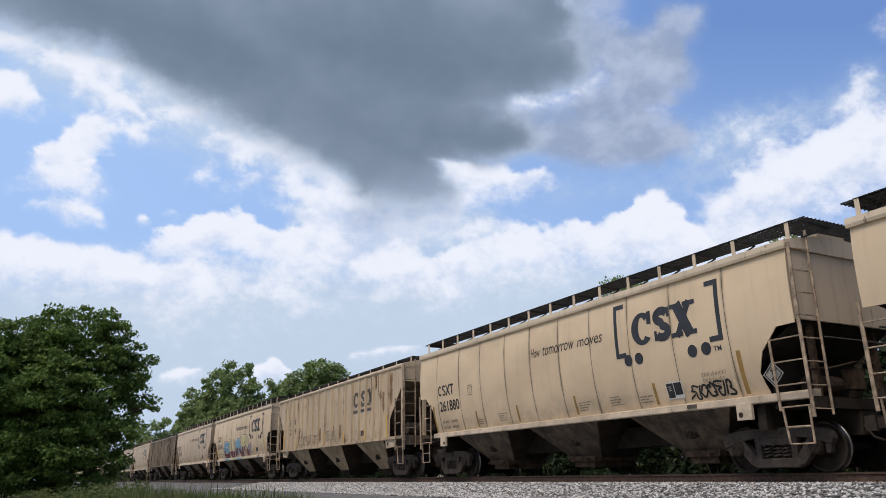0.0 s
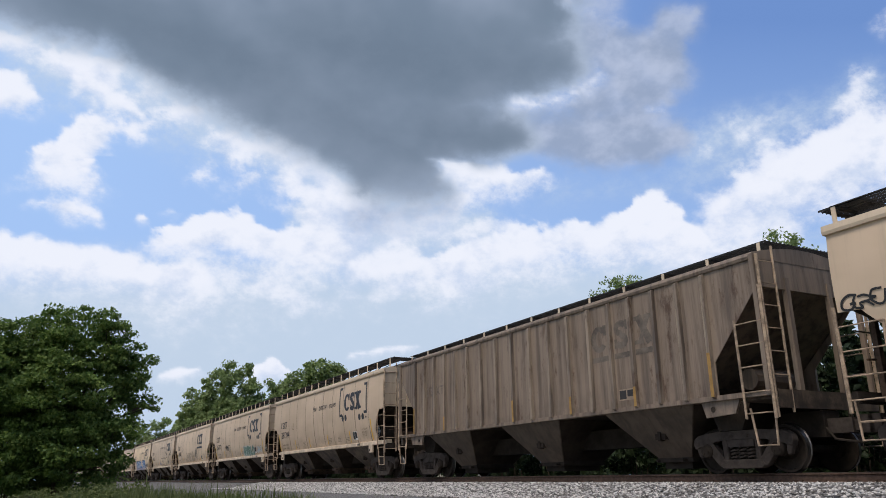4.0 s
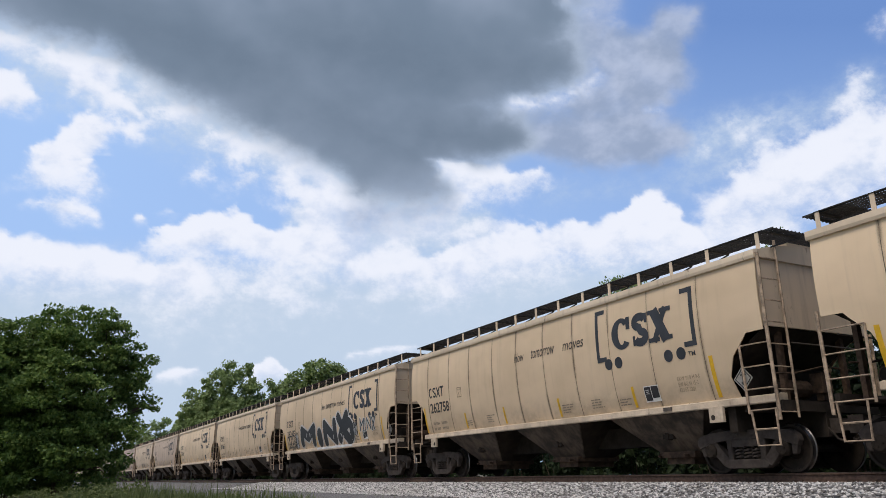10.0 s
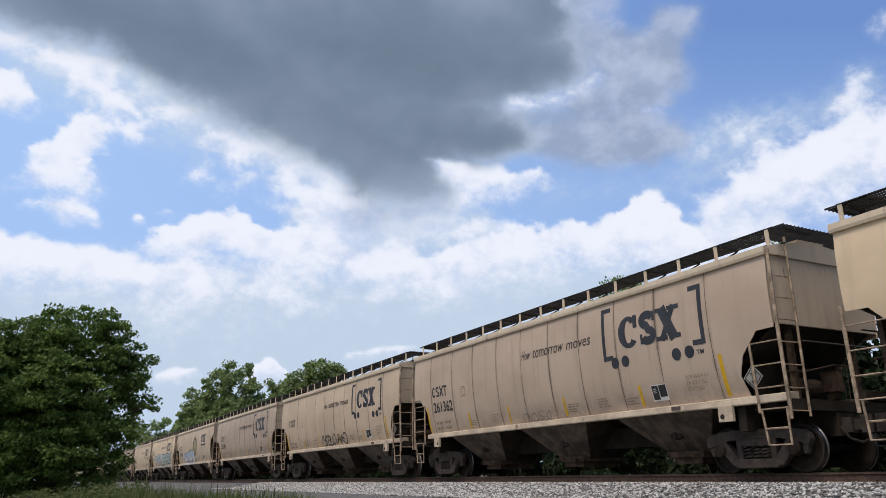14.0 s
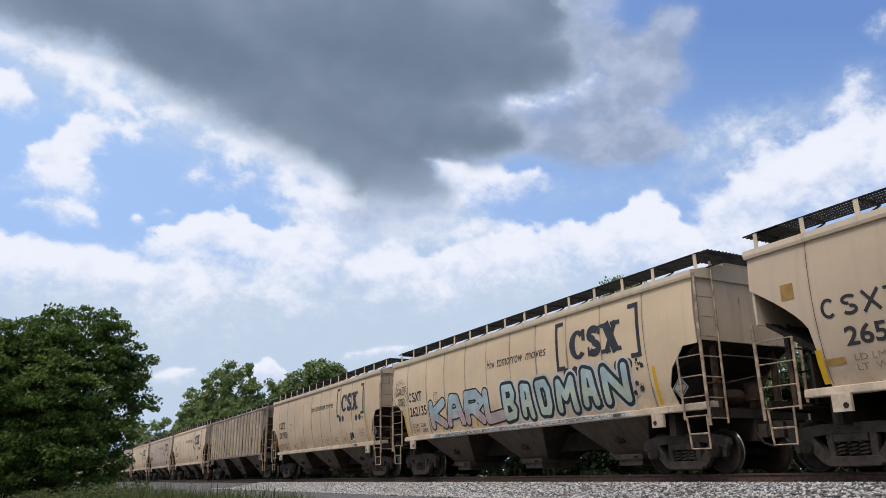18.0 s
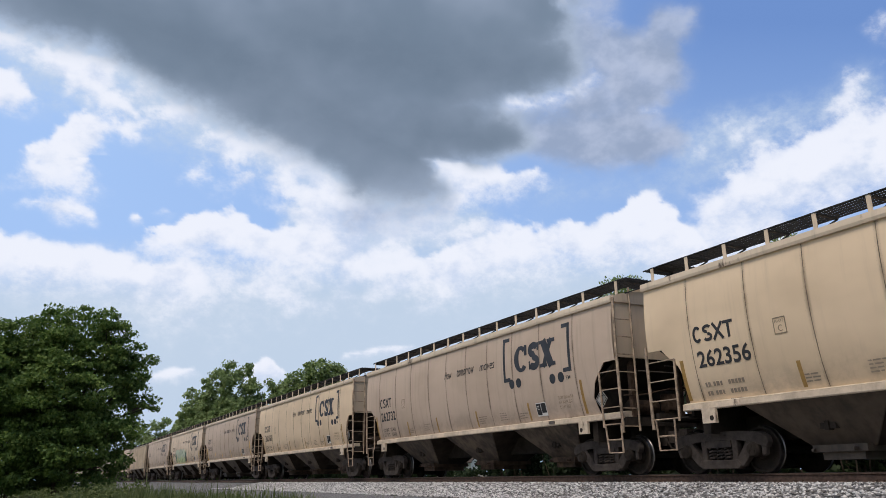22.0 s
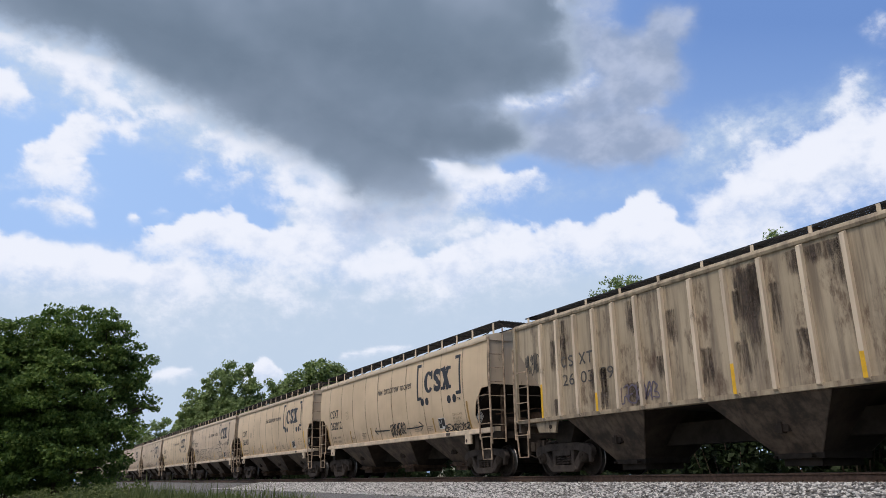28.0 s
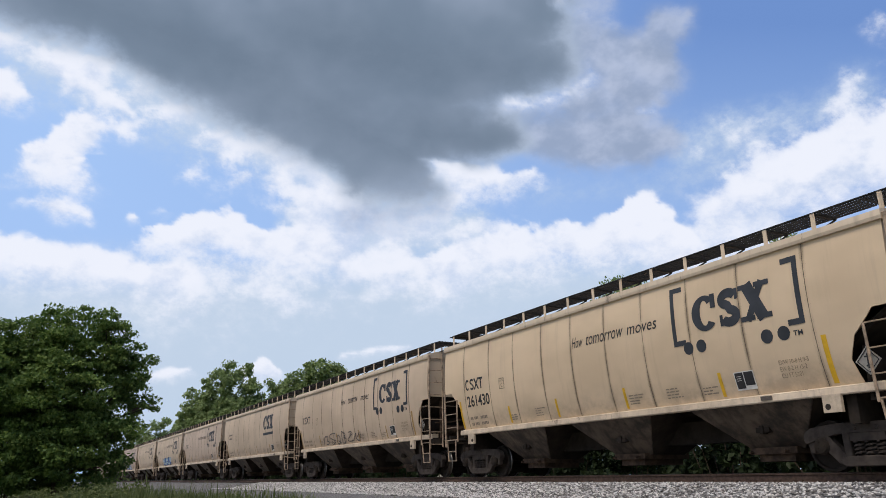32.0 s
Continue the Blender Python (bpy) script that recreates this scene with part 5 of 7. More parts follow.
tree("tree", (-42.5, 1.2, -0.9), ((0.83, 0.4, 8.1, 2.0, 1.27), (0.0, -1.76, 7.38, 2.0, 1.4), (1.41, 1.87, 7.79, 1.09, 1.33), (0.71, 3.02, 6.03, 1.03, 1.27), (1.28, 3.64, 4.66, 0.61, 0.39), (-0.2, 1.7, 5.35, 1.82, 2.0), (0.8, -0.63, 4.99, 2.73, 2.43),
     (0.02, -2.57, 4.91, 2.43, 2.73), (1.44, 2.18, 2.9, 1.27, 1.46), (0.52, 0.04, 2.56, 2.73, 1.82), (1.01, -1.98, 2.29, 2.43, 1.82), (-0.18, 1.96, 1.6, 0.85, 0.61), (0.93, -4.56, 5.09, 2.43, 3.34), (0.17, 2.53, 6.82, 0.91, 0.91)),
     0.24, 1500, 84, 0.165, M_LEAF, 11, "large dark-green broadleaf tree beside the gravel strip", 0.5, 0.5)
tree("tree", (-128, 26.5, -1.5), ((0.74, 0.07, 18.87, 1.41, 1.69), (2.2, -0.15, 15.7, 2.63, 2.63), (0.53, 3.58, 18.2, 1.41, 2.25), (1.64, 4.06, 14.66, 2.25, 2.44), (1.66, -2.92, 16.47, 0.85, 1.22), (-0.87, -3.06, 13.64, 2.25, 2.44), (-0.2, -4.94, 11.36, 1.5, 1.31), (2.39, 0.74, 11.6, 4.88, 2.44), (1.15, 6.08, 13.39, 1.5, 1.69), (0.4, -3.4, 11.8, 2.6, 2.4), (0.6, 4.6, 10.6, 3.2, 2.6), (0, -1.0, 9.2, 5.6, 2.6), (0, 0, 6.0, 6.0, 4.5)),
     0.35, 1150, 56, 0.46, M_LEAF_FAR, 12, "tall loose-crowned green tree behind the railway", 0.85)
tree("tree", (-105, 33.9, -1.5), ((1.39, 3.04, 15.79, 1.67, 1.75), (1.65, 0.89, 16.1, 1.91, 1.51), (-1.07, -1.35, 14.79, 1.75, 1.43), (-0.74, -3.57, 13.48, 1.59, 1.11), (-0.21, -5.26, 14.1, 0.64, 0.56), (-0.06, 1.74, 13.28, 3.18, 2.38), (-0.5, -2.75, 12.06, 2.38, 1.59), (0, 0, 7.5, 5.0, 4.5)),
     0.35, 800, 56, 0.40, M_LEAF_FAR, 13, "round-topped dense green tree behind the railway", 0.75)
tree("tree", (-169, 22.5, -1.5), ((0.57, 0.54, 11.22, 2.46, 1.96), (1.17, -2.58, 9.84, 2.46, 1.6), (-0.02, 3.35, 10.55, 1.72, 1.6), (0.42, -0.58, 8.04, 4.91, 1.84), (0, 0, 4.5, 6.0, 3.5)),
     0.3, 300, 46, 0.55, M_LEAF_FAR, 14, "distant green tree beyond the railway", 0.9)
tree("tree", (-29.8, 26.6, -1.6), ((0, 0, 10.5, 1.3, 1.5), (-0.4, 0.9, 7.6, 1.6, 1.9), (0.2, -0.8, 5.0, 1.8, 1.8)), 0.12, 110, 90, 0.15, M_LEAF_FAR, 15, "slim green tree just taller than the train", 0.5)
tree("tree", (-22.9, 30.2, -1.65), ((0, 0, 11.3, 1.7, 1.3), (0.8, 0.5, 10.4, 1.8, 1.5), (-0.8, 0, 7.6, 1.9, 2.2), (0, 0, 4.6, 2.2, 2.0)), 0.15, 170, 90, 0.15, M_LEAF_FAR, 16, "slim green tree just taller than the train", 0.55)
for _k in range(46):
    _r = random.Random(100 + _k)
    _x = -92 + 2.3 * _k + _r.uniform(-0.6, 0.6)
    if -41.5 < _x < -34.5:
        continue
    bush((_x, 20.6 + (_k % 2) * 2.4 + _r.uniform(-0.5, 0.8), -1.15), (2.3, 1.4), _r.uniform(4.2, 6.0), 74, 60, 0.24, 200 + _k, "leafy green bush beyond the track")
for _k, (_x, _y) in enumerate(((-13.4, 22.4), (-16.9, 26.2), (-11.2, 24.0), (-9.0, 21.6))):
    bush((_x, _y, -1.3), (2.2, 1.4), 5.2 + 0.3 * _k, 90, 60, 0.24, 280 + _k, "leafy green bush beyond the track")
for _k in range(5):
    _r = random.Random(160 + _k)
    bush((-36 + 2.6 * _k + _r.uniform(-0.5, 0.5), 1.0 + 0.45 * _k + _r.uniform(-0.6, 0.3), -0.95), (1.5, 1.0), _r.uniform(0.5, 0.8), 30, 40, 0.11, 260 + _k, "weedy yellow-green bush at the foot of the tree", M_GRASS)


for _k in range(7):
    _r = random.Random(180 + _k)
    bush((-46 + 0.9 * (_k % 3) + _r.uniform(-0.5, 0.5), -5.2 + 1.35 * _k, -1.0), (1.7, 1.3), _r.uniform(1.7, 2.4), 46, 60, 0.16, 300 + _k, "dark leafy undergrowth at the foot of the tree", M_LEAF)


def far_woods():
    """A low dense belt of scrub behind the bushes."""
    rng = np.random.default_rng(91)
    n = 900
    x = rng.uniform(-170, 30, n)
    c = np.stack([x, 36 + rng.uniform(-3, 6, n), -1.5 + rng.random(n) ** 0.8 * 6.5], 1)
    low = np.stack([rng.uniform(-170, 30, 420), 33 + rng.uniform(-2, 5, 420), -1.4 + rng.random(420) * 1.9], 1)
    c = np.concatenate([c, low])
    keep = ~((c[:, 0] > -75) & (c[:, 0] < -58))
    far = np.stack([rng.uniform(-430, -150, 700), 30 + rng.uniform(-6, 12, 700), -1.4 + rng.random(700) ** 0.8 * 5.0], 1)
    c = np.concatenate([c[keep], far])
    return tagged(new("far_scrub", leaf_mesh("far_scrub", c, 1.2 * rng.uniform(0.7, 1.3, len(c)), 46, 0.55, M_BUSH, 92)), "dense green scrub far beyond the track", "scrub", kind="stuff")


far_woods()


def grass(name, count, x0, x1, y0, y1, h0, h1, seed, label):
    rng = np.random.default_rng(seed)
    x, y = rng.uniform(x0, x1, count), rng.uniform(y0, y1, count)
    z = np.array([ground_height(a, b) for a, b in zip(x, y)])
    h = rng.uniform(h0, h1, count) * (0.7 + 0.5 * np.sin(x * 1.3) * np.sin(y * 1.7))
    an = rng.uniform(0, 2 * np.pi, count)
    lean = rng.uniform(0.05, 0.45, count) * h
    dx, dy = np.cos(an), np.sin(an)
    w = rng.uniform(0.006, 0.013, count)
    p = np.stack([np.stack([x - dy * w, y + dx * w, z], 1), np.stack([x + dy * w, y - dx * w, z], 1),
                  np.stack([x + dx * lean * 0.35 + dy * w * 0.8, y + dy * lean * 0.35 - dx * w * 0.8, z + h * 0.6], 1),
                  np.stack([x + dx * lean * 0.35 - dy * w * 0.8, y + dy * lean * 0.35 + dx * w * 0.8, z + h * 0.6], 1),
                  np.stack([x + dx * lean, y + dy * lean, z + h], 1)], 1).reshape(-1, 3)
    tri = np.array([(0, 1, 2), (0, 2, 3), (3, 2, 4)])
    faces = (tri[None] + 5 * np.arange(count)[:, None, None]).reshape(-1, 3)
    return tagged(new(name, raw_mesh(name, p, faces, M_GRASS)), label, "grass", kind="stuff")


grass("tall_grass", 16000, -22, -9, -1.5, 4.2, 0.24, 0.52, 31, "tall seeding green grass at the edge of the gravel")
grass("tall_grass", 260, -22, -13.5, -1.0, 3.9, 0.55, 0.85, 33, "sparse thin seeding stems at the edge of the gravel")
grass("tall_grass", 12000, -48, -20, -5, 3.2, 0.25, 0.6, 32, "tall weedy grass below the tree")


def shed():
    """A small white gabled building far beyond the track."""
    root = new("house")
    root.location = (-105, 58.5, -1.9)
    root.rotation_euler.z = radians(28)
    part("wall", made((prism_x, [(-2.3, 0), (2.3, 0), (2.3, 4.1), (0, 5.6), (-2.3, 4.1)], -3.5, 3.5)), M_WHITE, root)
    for sgn in (-1, 1):
        part("roof_slope", made((prism_x, [(0, 5.62), (sgn * 2.75, 3.82), (sgn * 2.75, 3.95), (0, 5.80)], -3.9, 3.9)), M_TIE, root)
    part("window", made((box, 3.5, 3.53, -0.5, 0.5, 1.6, 2.8)), M_UNDER, root)
    return tagged(root, "small white gabled house among far greenery", "house")


shed()
M_CONCRETE = plain("pale_concrete", (0.42, 0.40, 0.36), 0.85, 0.0, 0.15, 1.5, 0.2)
tagged(part("low_wall", made((box, -98, -80, 49.6, 50.0, -2.0, 0.45)), M_CONCRETE, None), "low pale concrete wall far beyond the track", "wall")


# ---- sky ----
SKY_R = 2600.0
SKY_AXES = STAND.to_3x3()


def sky_field(U, V):
    """Cloud layers over the sky (U to the right, V down, 1000 units = 0.756 rad): cover and tone of the white heaps, cover of the dark cloud and of the thin veil, depth of the blue."""
    perm = np.random.default_rng(77).permutation(512)

    def value_noise(x, y, seed):
        xi, yi = np.floor(x).astype(int), np.floor(y).astype(int)
        xf, yf = x - xi, y - yi
        sx, sy = xf * xf * (3 - 2 * xf), yf * yf * (3 - 2 * yf)

        def g(a, b):
            return perm[(perm[(a + seed * 37) % 512] + b) % 512] / 511.0
        top = g(xi, yi) * (1 - sx) + g(xi + 1, yi) * sx
        bot = g(xi, yi + 1) * (1 - sx) + g(xi + 1, yi + 1) * sx
        return top * (1 - sy) + bot * sy

    def fbm(x, y, seed, octaves=6, gain=0.55):
        total, amp, norm = 0, 1.0, 0
        for o in range(octaves):
            total = total + amp * value_noise(x * 2 ** o, y * 2 ** o, seed + o)
            norm += amp
            amp *= gain
        return total / norm - 0.5

    bu, bv = U + 30 * fbm(U / 60, V / 50, 1), V + 26 * fbm(U / 60, V / 50, 9)
    billow = 1.0 - np.abs(fbm(bu / 95, bv / 72, 20, 6, 0.55)) * 9
    shred = fbm(bu / 58, bv / 42, 33, 6, 0.6) * 4.2
    calm = fbm(U / 210, V / 130, 71, 5, 0.5) * 4
    white, tone = np.zeros_like(U), np.ones_like(U)
    grey, veil, mist = np.zeros_like(U), np.zeros_like(U), np.zeros_like(U)

    def reach(path, flat=1.0):
        """Distance outside a chain of rounded masses (x, y, radius), and how low one lies in it."""
        best, low = np.full_like(U, 1e6), np.zeros_like(U)
        chain = path if len(path) > 1 else path * 2
        for (ax, ay, ar), (bx, by, br) in zip(chain, chain[1:]):
            vx, vy = bx - ax, by - ay
            t = np.clip(((U - ax) * vx + (V - ay) * vy) / max(1e-6, vx * vx + vy * vy), 0, 1)
            r = ar + (br - ar) * t
            dx, dy = U - ax - vx * t, V - ay - vy * t
            d = np.sqrt(dx * dx + (dy * flat) ** 2) - r
            nearer = d < best
            best = np.where(nearer, d, best)
            low = np.where(nearer, dy / r, low)
        return best, low

    def cover(path, soft, rough, torn=0.5, foot=0.0):
        d, low = reach(path)
        s = soft * (1 + foot * np.clip(low + 0.3, 0, 1.3))
        n = rough * ((1 - torn) * billow + torn * shred)
        q = np.clip(0.5 + (n - d) / s, 0, 1)
        return q * q * (3 - 2 * q), low

    def heap(path, soft=14, rough=10, power=1.0, torn=0.4, foot=2.5, bright=0.98):
        q, low = cover(path, soft, rough, torn, foot)
        q = q * np.clip(power + (1 - power) * 0.45 * shred, 0, 1)
        np.copyto(tone, tone * (1 - q) + (bright - 0.17 * np.clip(low, -0.6, 1.2) + 0.07 * shred + 0.05 * billow) * q)
        np.copyto(white, white + (1 - white) * q)

    def over(field, path, soft, rough, power=1.0, torn=0.2):
        q, _ = cover(path, soft, rough * 0.6, torn)
        d, _ = reach(path)
        e = np.clip(0.5 + (rough * 0.6 * calm - d) / soft, 0, 1)
        q = 0.5 * q + 0.5 * e * e * (3 - 2 * e)
        np.copyto(field, field + (1 - field) * q * power)

    # pale veil low over the land and thin sheets higher up
    over(veil, [(-200, 590, 110), (430, 590, 120), (900, 570, 120), (1700, 560, 130)], 170, 20, 0.95)
    over(veil, [(-300, 730, 90), (1800, 720, 90)], 110, 8, 0.92)
    over(veil, [(560, 400, 50), (700, 400, 60), (840, 400, 40)], 90, 20, 0.8)
    over(veil, [(0, 130, 40), (200, 180, 50), (330, 250, 40)], 130, 30, 0.35)
    over(veil, [(960, 350, 20), (1150, 330, 20), (1300, 290, 40)], 90, 30, 0.35, 0.6)
    over(veil, [(1230, 250, 30), (1400, 210, 40), (1540, 150, 40)], 90, 40, 0.5, 0.7)
    # lower bank: bright tops, feet that melt into the veil
    heap([(-60, 450, 44), (20, 452, 38), (90, 470, 34), (160, 474, 36), (240, 492, 30), (330, 500, 30)], 24, 11, 0.93, 0.3, 5)
    heap([(330, 520, 50), (500, 520, 50), (680, 510, 40), (860, 500, 40)], 110, 20, 0.35, 0.4, 1, 0.85)
    heap([(285, 432, 22), (340, 416, 36), (390, 408, 38), (450, 428, 34), (510, 446, 36), (570, 440, 38), (610, 430, 36)], 22, 17, 0.95, 0.35, 4)
    heap([(560, 400, 20), (620, 395, 36), (700, 392, 34), (790, 395, 30)], 60, 24, 0.62, 0.7, 1, 0.80)
    heap([(640, 480, 22), (720, 472, 30), (790, 462, 24)], 30, 22, 0.7, 0.7, 3)
    heap([(760, 470, 20), (840, 446, 26), (900, 446, 34), (970, 442, 36), (1030, 425, 40), (1090, 408, 40)], 24, 20, 0.92, 0.45, 4)
    heap([(820, 408, 12), (870, 400, 18), (900, 412, 16)], 22, 14, 0.75, 0.6, 2)
    heap([(1085, 412, 34), (1125, 392, 30), (1150, 378, 32), (1168, 405, 40), (1200, 440, 40)], 16, 13, 0.97, 0.3, 5, 1.02)
    heap([(1200, 440, 40), (1280, 430, 50), (1360, 430, 50)], 60, 20, 0.6, 0.6, 1, 0.80)
    # broad diffuse heap climbing beside the last car
    heap([(1250, 372, 8), (1310, 352, 22), (1370, 325, 48), (1450, 306, 56), (1530, 275, 60), (1640, 240, 80)], 74, 20, 0.88, 0.45, 1, 1.0)
    heap([(1330, 320, 24), (1420, 300, 36), (1500, 265, 40), (1600, 250, 50)], 60, 18, 0.9, 0.4, 1, 1.03)
    heap([(1240, 270, 10), (1300, 250, 20), (1390, 235, 24), (1470, 225, 22), (1560, 215, 24)], 90, 22, 0.28, 0.6, 1)
    heap([(1460, 195, 10), (1500, 180, 12), (1525, 140, 10), (1600, 130, 14)], 50, 18, 0.36, 0.6, 1)
    heap([(1566, 32, 16)], 24, 10, 0.7, 0.5)
    # broken heaps on the blue
    heap([(-30, 160, 36), (8, 162, 32), (34, 172, 20)], 26, 16, 0.97, 0.4, 2)
    heap([(-20, 60, 14), (50, 80, 12), (100, 108, 14), (150, 128, 26), (182, 140, 24)], 26, 12, 0.92, 0.5, 1)
    heap([(140, 146, 18), (172, 162, 14), (205, 182, 6)], 22, 16, 0.75, 0.7)
    heap([(180, 112, 12), (230, 142, 12), (300, 176, 14), (360, 190, 14)], 40, 20, 0.6, 0.7, 1)
    heap([(146, 236, 30), (116, 266, 44), (86, 276, 34), (136, 296, 28)], 28, 20, 0.97, 0.45, 2, 1.0)
    heap([(60, 300, 12), (110, 316, 20), (150, 322, 12)], 40, 20, 0.55, 0.7)
    heap([(150, 218, 18), (205, 226, 20), (244, 238, 10)], 22, 16, 0.85, 0.6, 1)
    heap([(256, 216, 10), (300, 208, 16), (348, 196, 11)], 20, 14, 0.97, 0.4, 2, 1.03)
    heap([(190, 180, 6), (220, 192, 6), (250, 208, 5)], 26, 16, 0.5, 0.8)
    heap([(44, 356, 8), (76, 358, 13), (120, 372, 15), (166, 384, 8)], 20, 9, 0.95, 0.3, 1)
    heap([(246, 387, 5)], 14, 7, 0.75, 0.5, 1)
    heap([(290, 372, 4), (300, 376, 4)], 14, 8, 0.5, 0.8)
    # ragged bright underside of the dark cloud
    heap([(370, 235, 12), (430, 262, 18), (490, 262, 24), (535, 286, 24), (585, 334, 22), (622, 352, 20)], 30, 16, 0.88, 0.6, 1.5, 1.0)
    heap([(420, 300, 16), (470, 315, 18), (520, 345, 16), (580, 372, 18)], 40, 26, 0.55, 0.85, 1)
    heap([(345, 310, 8), (380, 318, 8)], 34, 16, 0.4, 0.8)
    heap([(640, 372, 30), (720, 372, 30), (800, 360, 30)], 60, 26, 0.6, 0.6, 1, 0.76)
    heap([(790, 318, 20), (840, 322, 26), (890, 320, 22), (950, 304, 12)], 24, 16, 0.95, 0.5, 2, 0.95)
    # low far puffs
    heap([(450, 660, 12), (476, 652, 18), (500, 660, 10)], 9, 5, 0.95, 0.3, 3)
    heap([(280, 668, 6), (310, 662, 9), (345, 655, 6)], 9, 4, 0.85, 0.3, 3)
    heap([(615, 630, 3), (680, 620, 4), (735, 614, 3)], 9, 4, 0.75, 0.4, 2)
    # pale fringe from which the dark cloud grows
    over(veil, [(-60, 20, 30), (90, 90, 40), (240, 130, 45), (380, 200, 45), (500, 260, 45), (620, 330, 40)], 120, 26, 0.85, 0.5)
    heap([(-40, 26, 14), (60, 76, 18), (160, 104, 20), (260, 134, 18), (370, 192, 20), (450, 240, 24), (540, 288, 26), (630, 340, 26), (720, 352, 22)], 80, 22, 0.42, 0.5, 1, 0.86)
    # the great dark cloud
    over(grey, [(-160, -120, 120), (60, -50, 100), (200, -10, 90), (330, 50, 105), (460, 110, 110), (570, 190, 84), (650, 245, 62), (735, 280, 44)], 118, 20)
    over(grey, [(380, -60, 170), (560, -10, 190), (720, 20, 190), (760, 120, 110)], 116, 30)
    over(grey, [(800, 60, 120), (880, 60, 110), (930, 110, 70), (985, 110, 44)], 104, 34, 0.8, 0.4)
    over(grey, [(640, 200, 80), (760, 232, 60), (850, 244, 46), (910, 244, 30)], 84, 26, 0.95, 0.4)
    over(grey, [(880, -40, 90), (960, -20, 70)], 80, 26, 0.6, 0.4)
    over(grey, [(650, 325, 26), (720, 335, 32), (785, 335, 22)], 70, 20, 0.55, 0.4)
    # thin lilac skirts beside it
    over(mist, [(960, 10, 60), (1010, 60, 50), (1040, 10, 40)], 66, 36, 0.70, 0.6)
    over(mist, [(1040, 90, 40), (1110, 110, 56), (1150, 130, 54), (1190, 135, 32)], 50, 34, 0.82, 0.6)
    over(mist, [(1165, 95, 34), (1180, 50, 34), (1208, 45, 30), (1228, 24, 14)], 34, 28, 0.78, 0.6)
    over(mist, [(900, 235, 36), (980, 242, 44), (1070, 252, 46), (1135, 246, 46), (1190, 245, 24)], 50, 28, 0.90, 0.55)
    over(mist, [(1040, 180, 24), (1100, 185, 28), (1150, 200, 24)], 54, 28, 0.70, 0.6)
    over(mist, [(900, 190, 24), (980, 180, 30), (1040, 160, 34), (1080, 130, 30)], 70, 30, 0.62, 0.5)
    over(mist, [(640, 380, 22), (720, 375, 30), (790, 366, 22)], 70, 24, 0.5, 0.5)
    # bright windows that pierce it
    gap = np.zeros_like(U)
    for path, soft, rough, much in (([(752, 280, 2), (776, 288, 10), (792, 300, 14), (810, 312, 14)], 30, 14, 0.85), ([(905, 182, 6), (945, 188, 10), (985, 176, 8), (1010, 166, 5)], 34, 14, 0.85),
                                    ([(1030, 152, 8), (1056, 136, 14), (1050, 112, 8)], 36, 14, 0.75), ([(1140, 196, 4), (1165, 196, 6)], 16, 10, 0.6), ([(780, 188, 5), (860, 184, 6)], 40, 16, 0.35), ([(1000, 0, 8), (1045, 20, 10)], 40, 26, 0.5)):
        q, _ = cover(path, soft, rough, 0.6)
        gap = np.maximum(gap, q * much)
        heap(path, soft, rough, much, 0.6, 1, 0.96)
    grey *= 1 - 0.92 * gap
    mist *= 1 - 0.9 * gap
    # beyond the view the broken cloud goes on
    out = np.clip((np.maximum(np.maximum(-U, U - 1568), -V) - 40) / 260, 0, 1)
    wild = np.clip((fbm(U / 420, V / 300, 50) + 0.03) * 5, 0, 1)
    white = np.maximum(white * (1 - out * 0.4), wild * out)
    grey = np.maximum(grey * (1 - out * 0.5), np.clip((fbm(U / 520 + 7, V / 380, 60) - 0.05) * 5, 0, 1) * out)
    deep = np.clip((U - 150) / 1100, 0, 1) * np.clip((560 - V) / 520, 0, 1)
    core = np.zeros_like(U)
    over(core, [(120, -10, 30), (330, 70, 50), (480, 140, 60), (620, 220, 50), (720, 270, 30)], 150, 24, 0.8)
    over(core, [(560, 60, 60), (760, 120, 50), (940, 120, 30)], 150, 24, 0.8)
    over(core, [(760, 235, 40), (850, 245, 34), (910, 240, 20)], 80, 20, 0.8)
    return white, tone, grey, veil, deep, mist, core


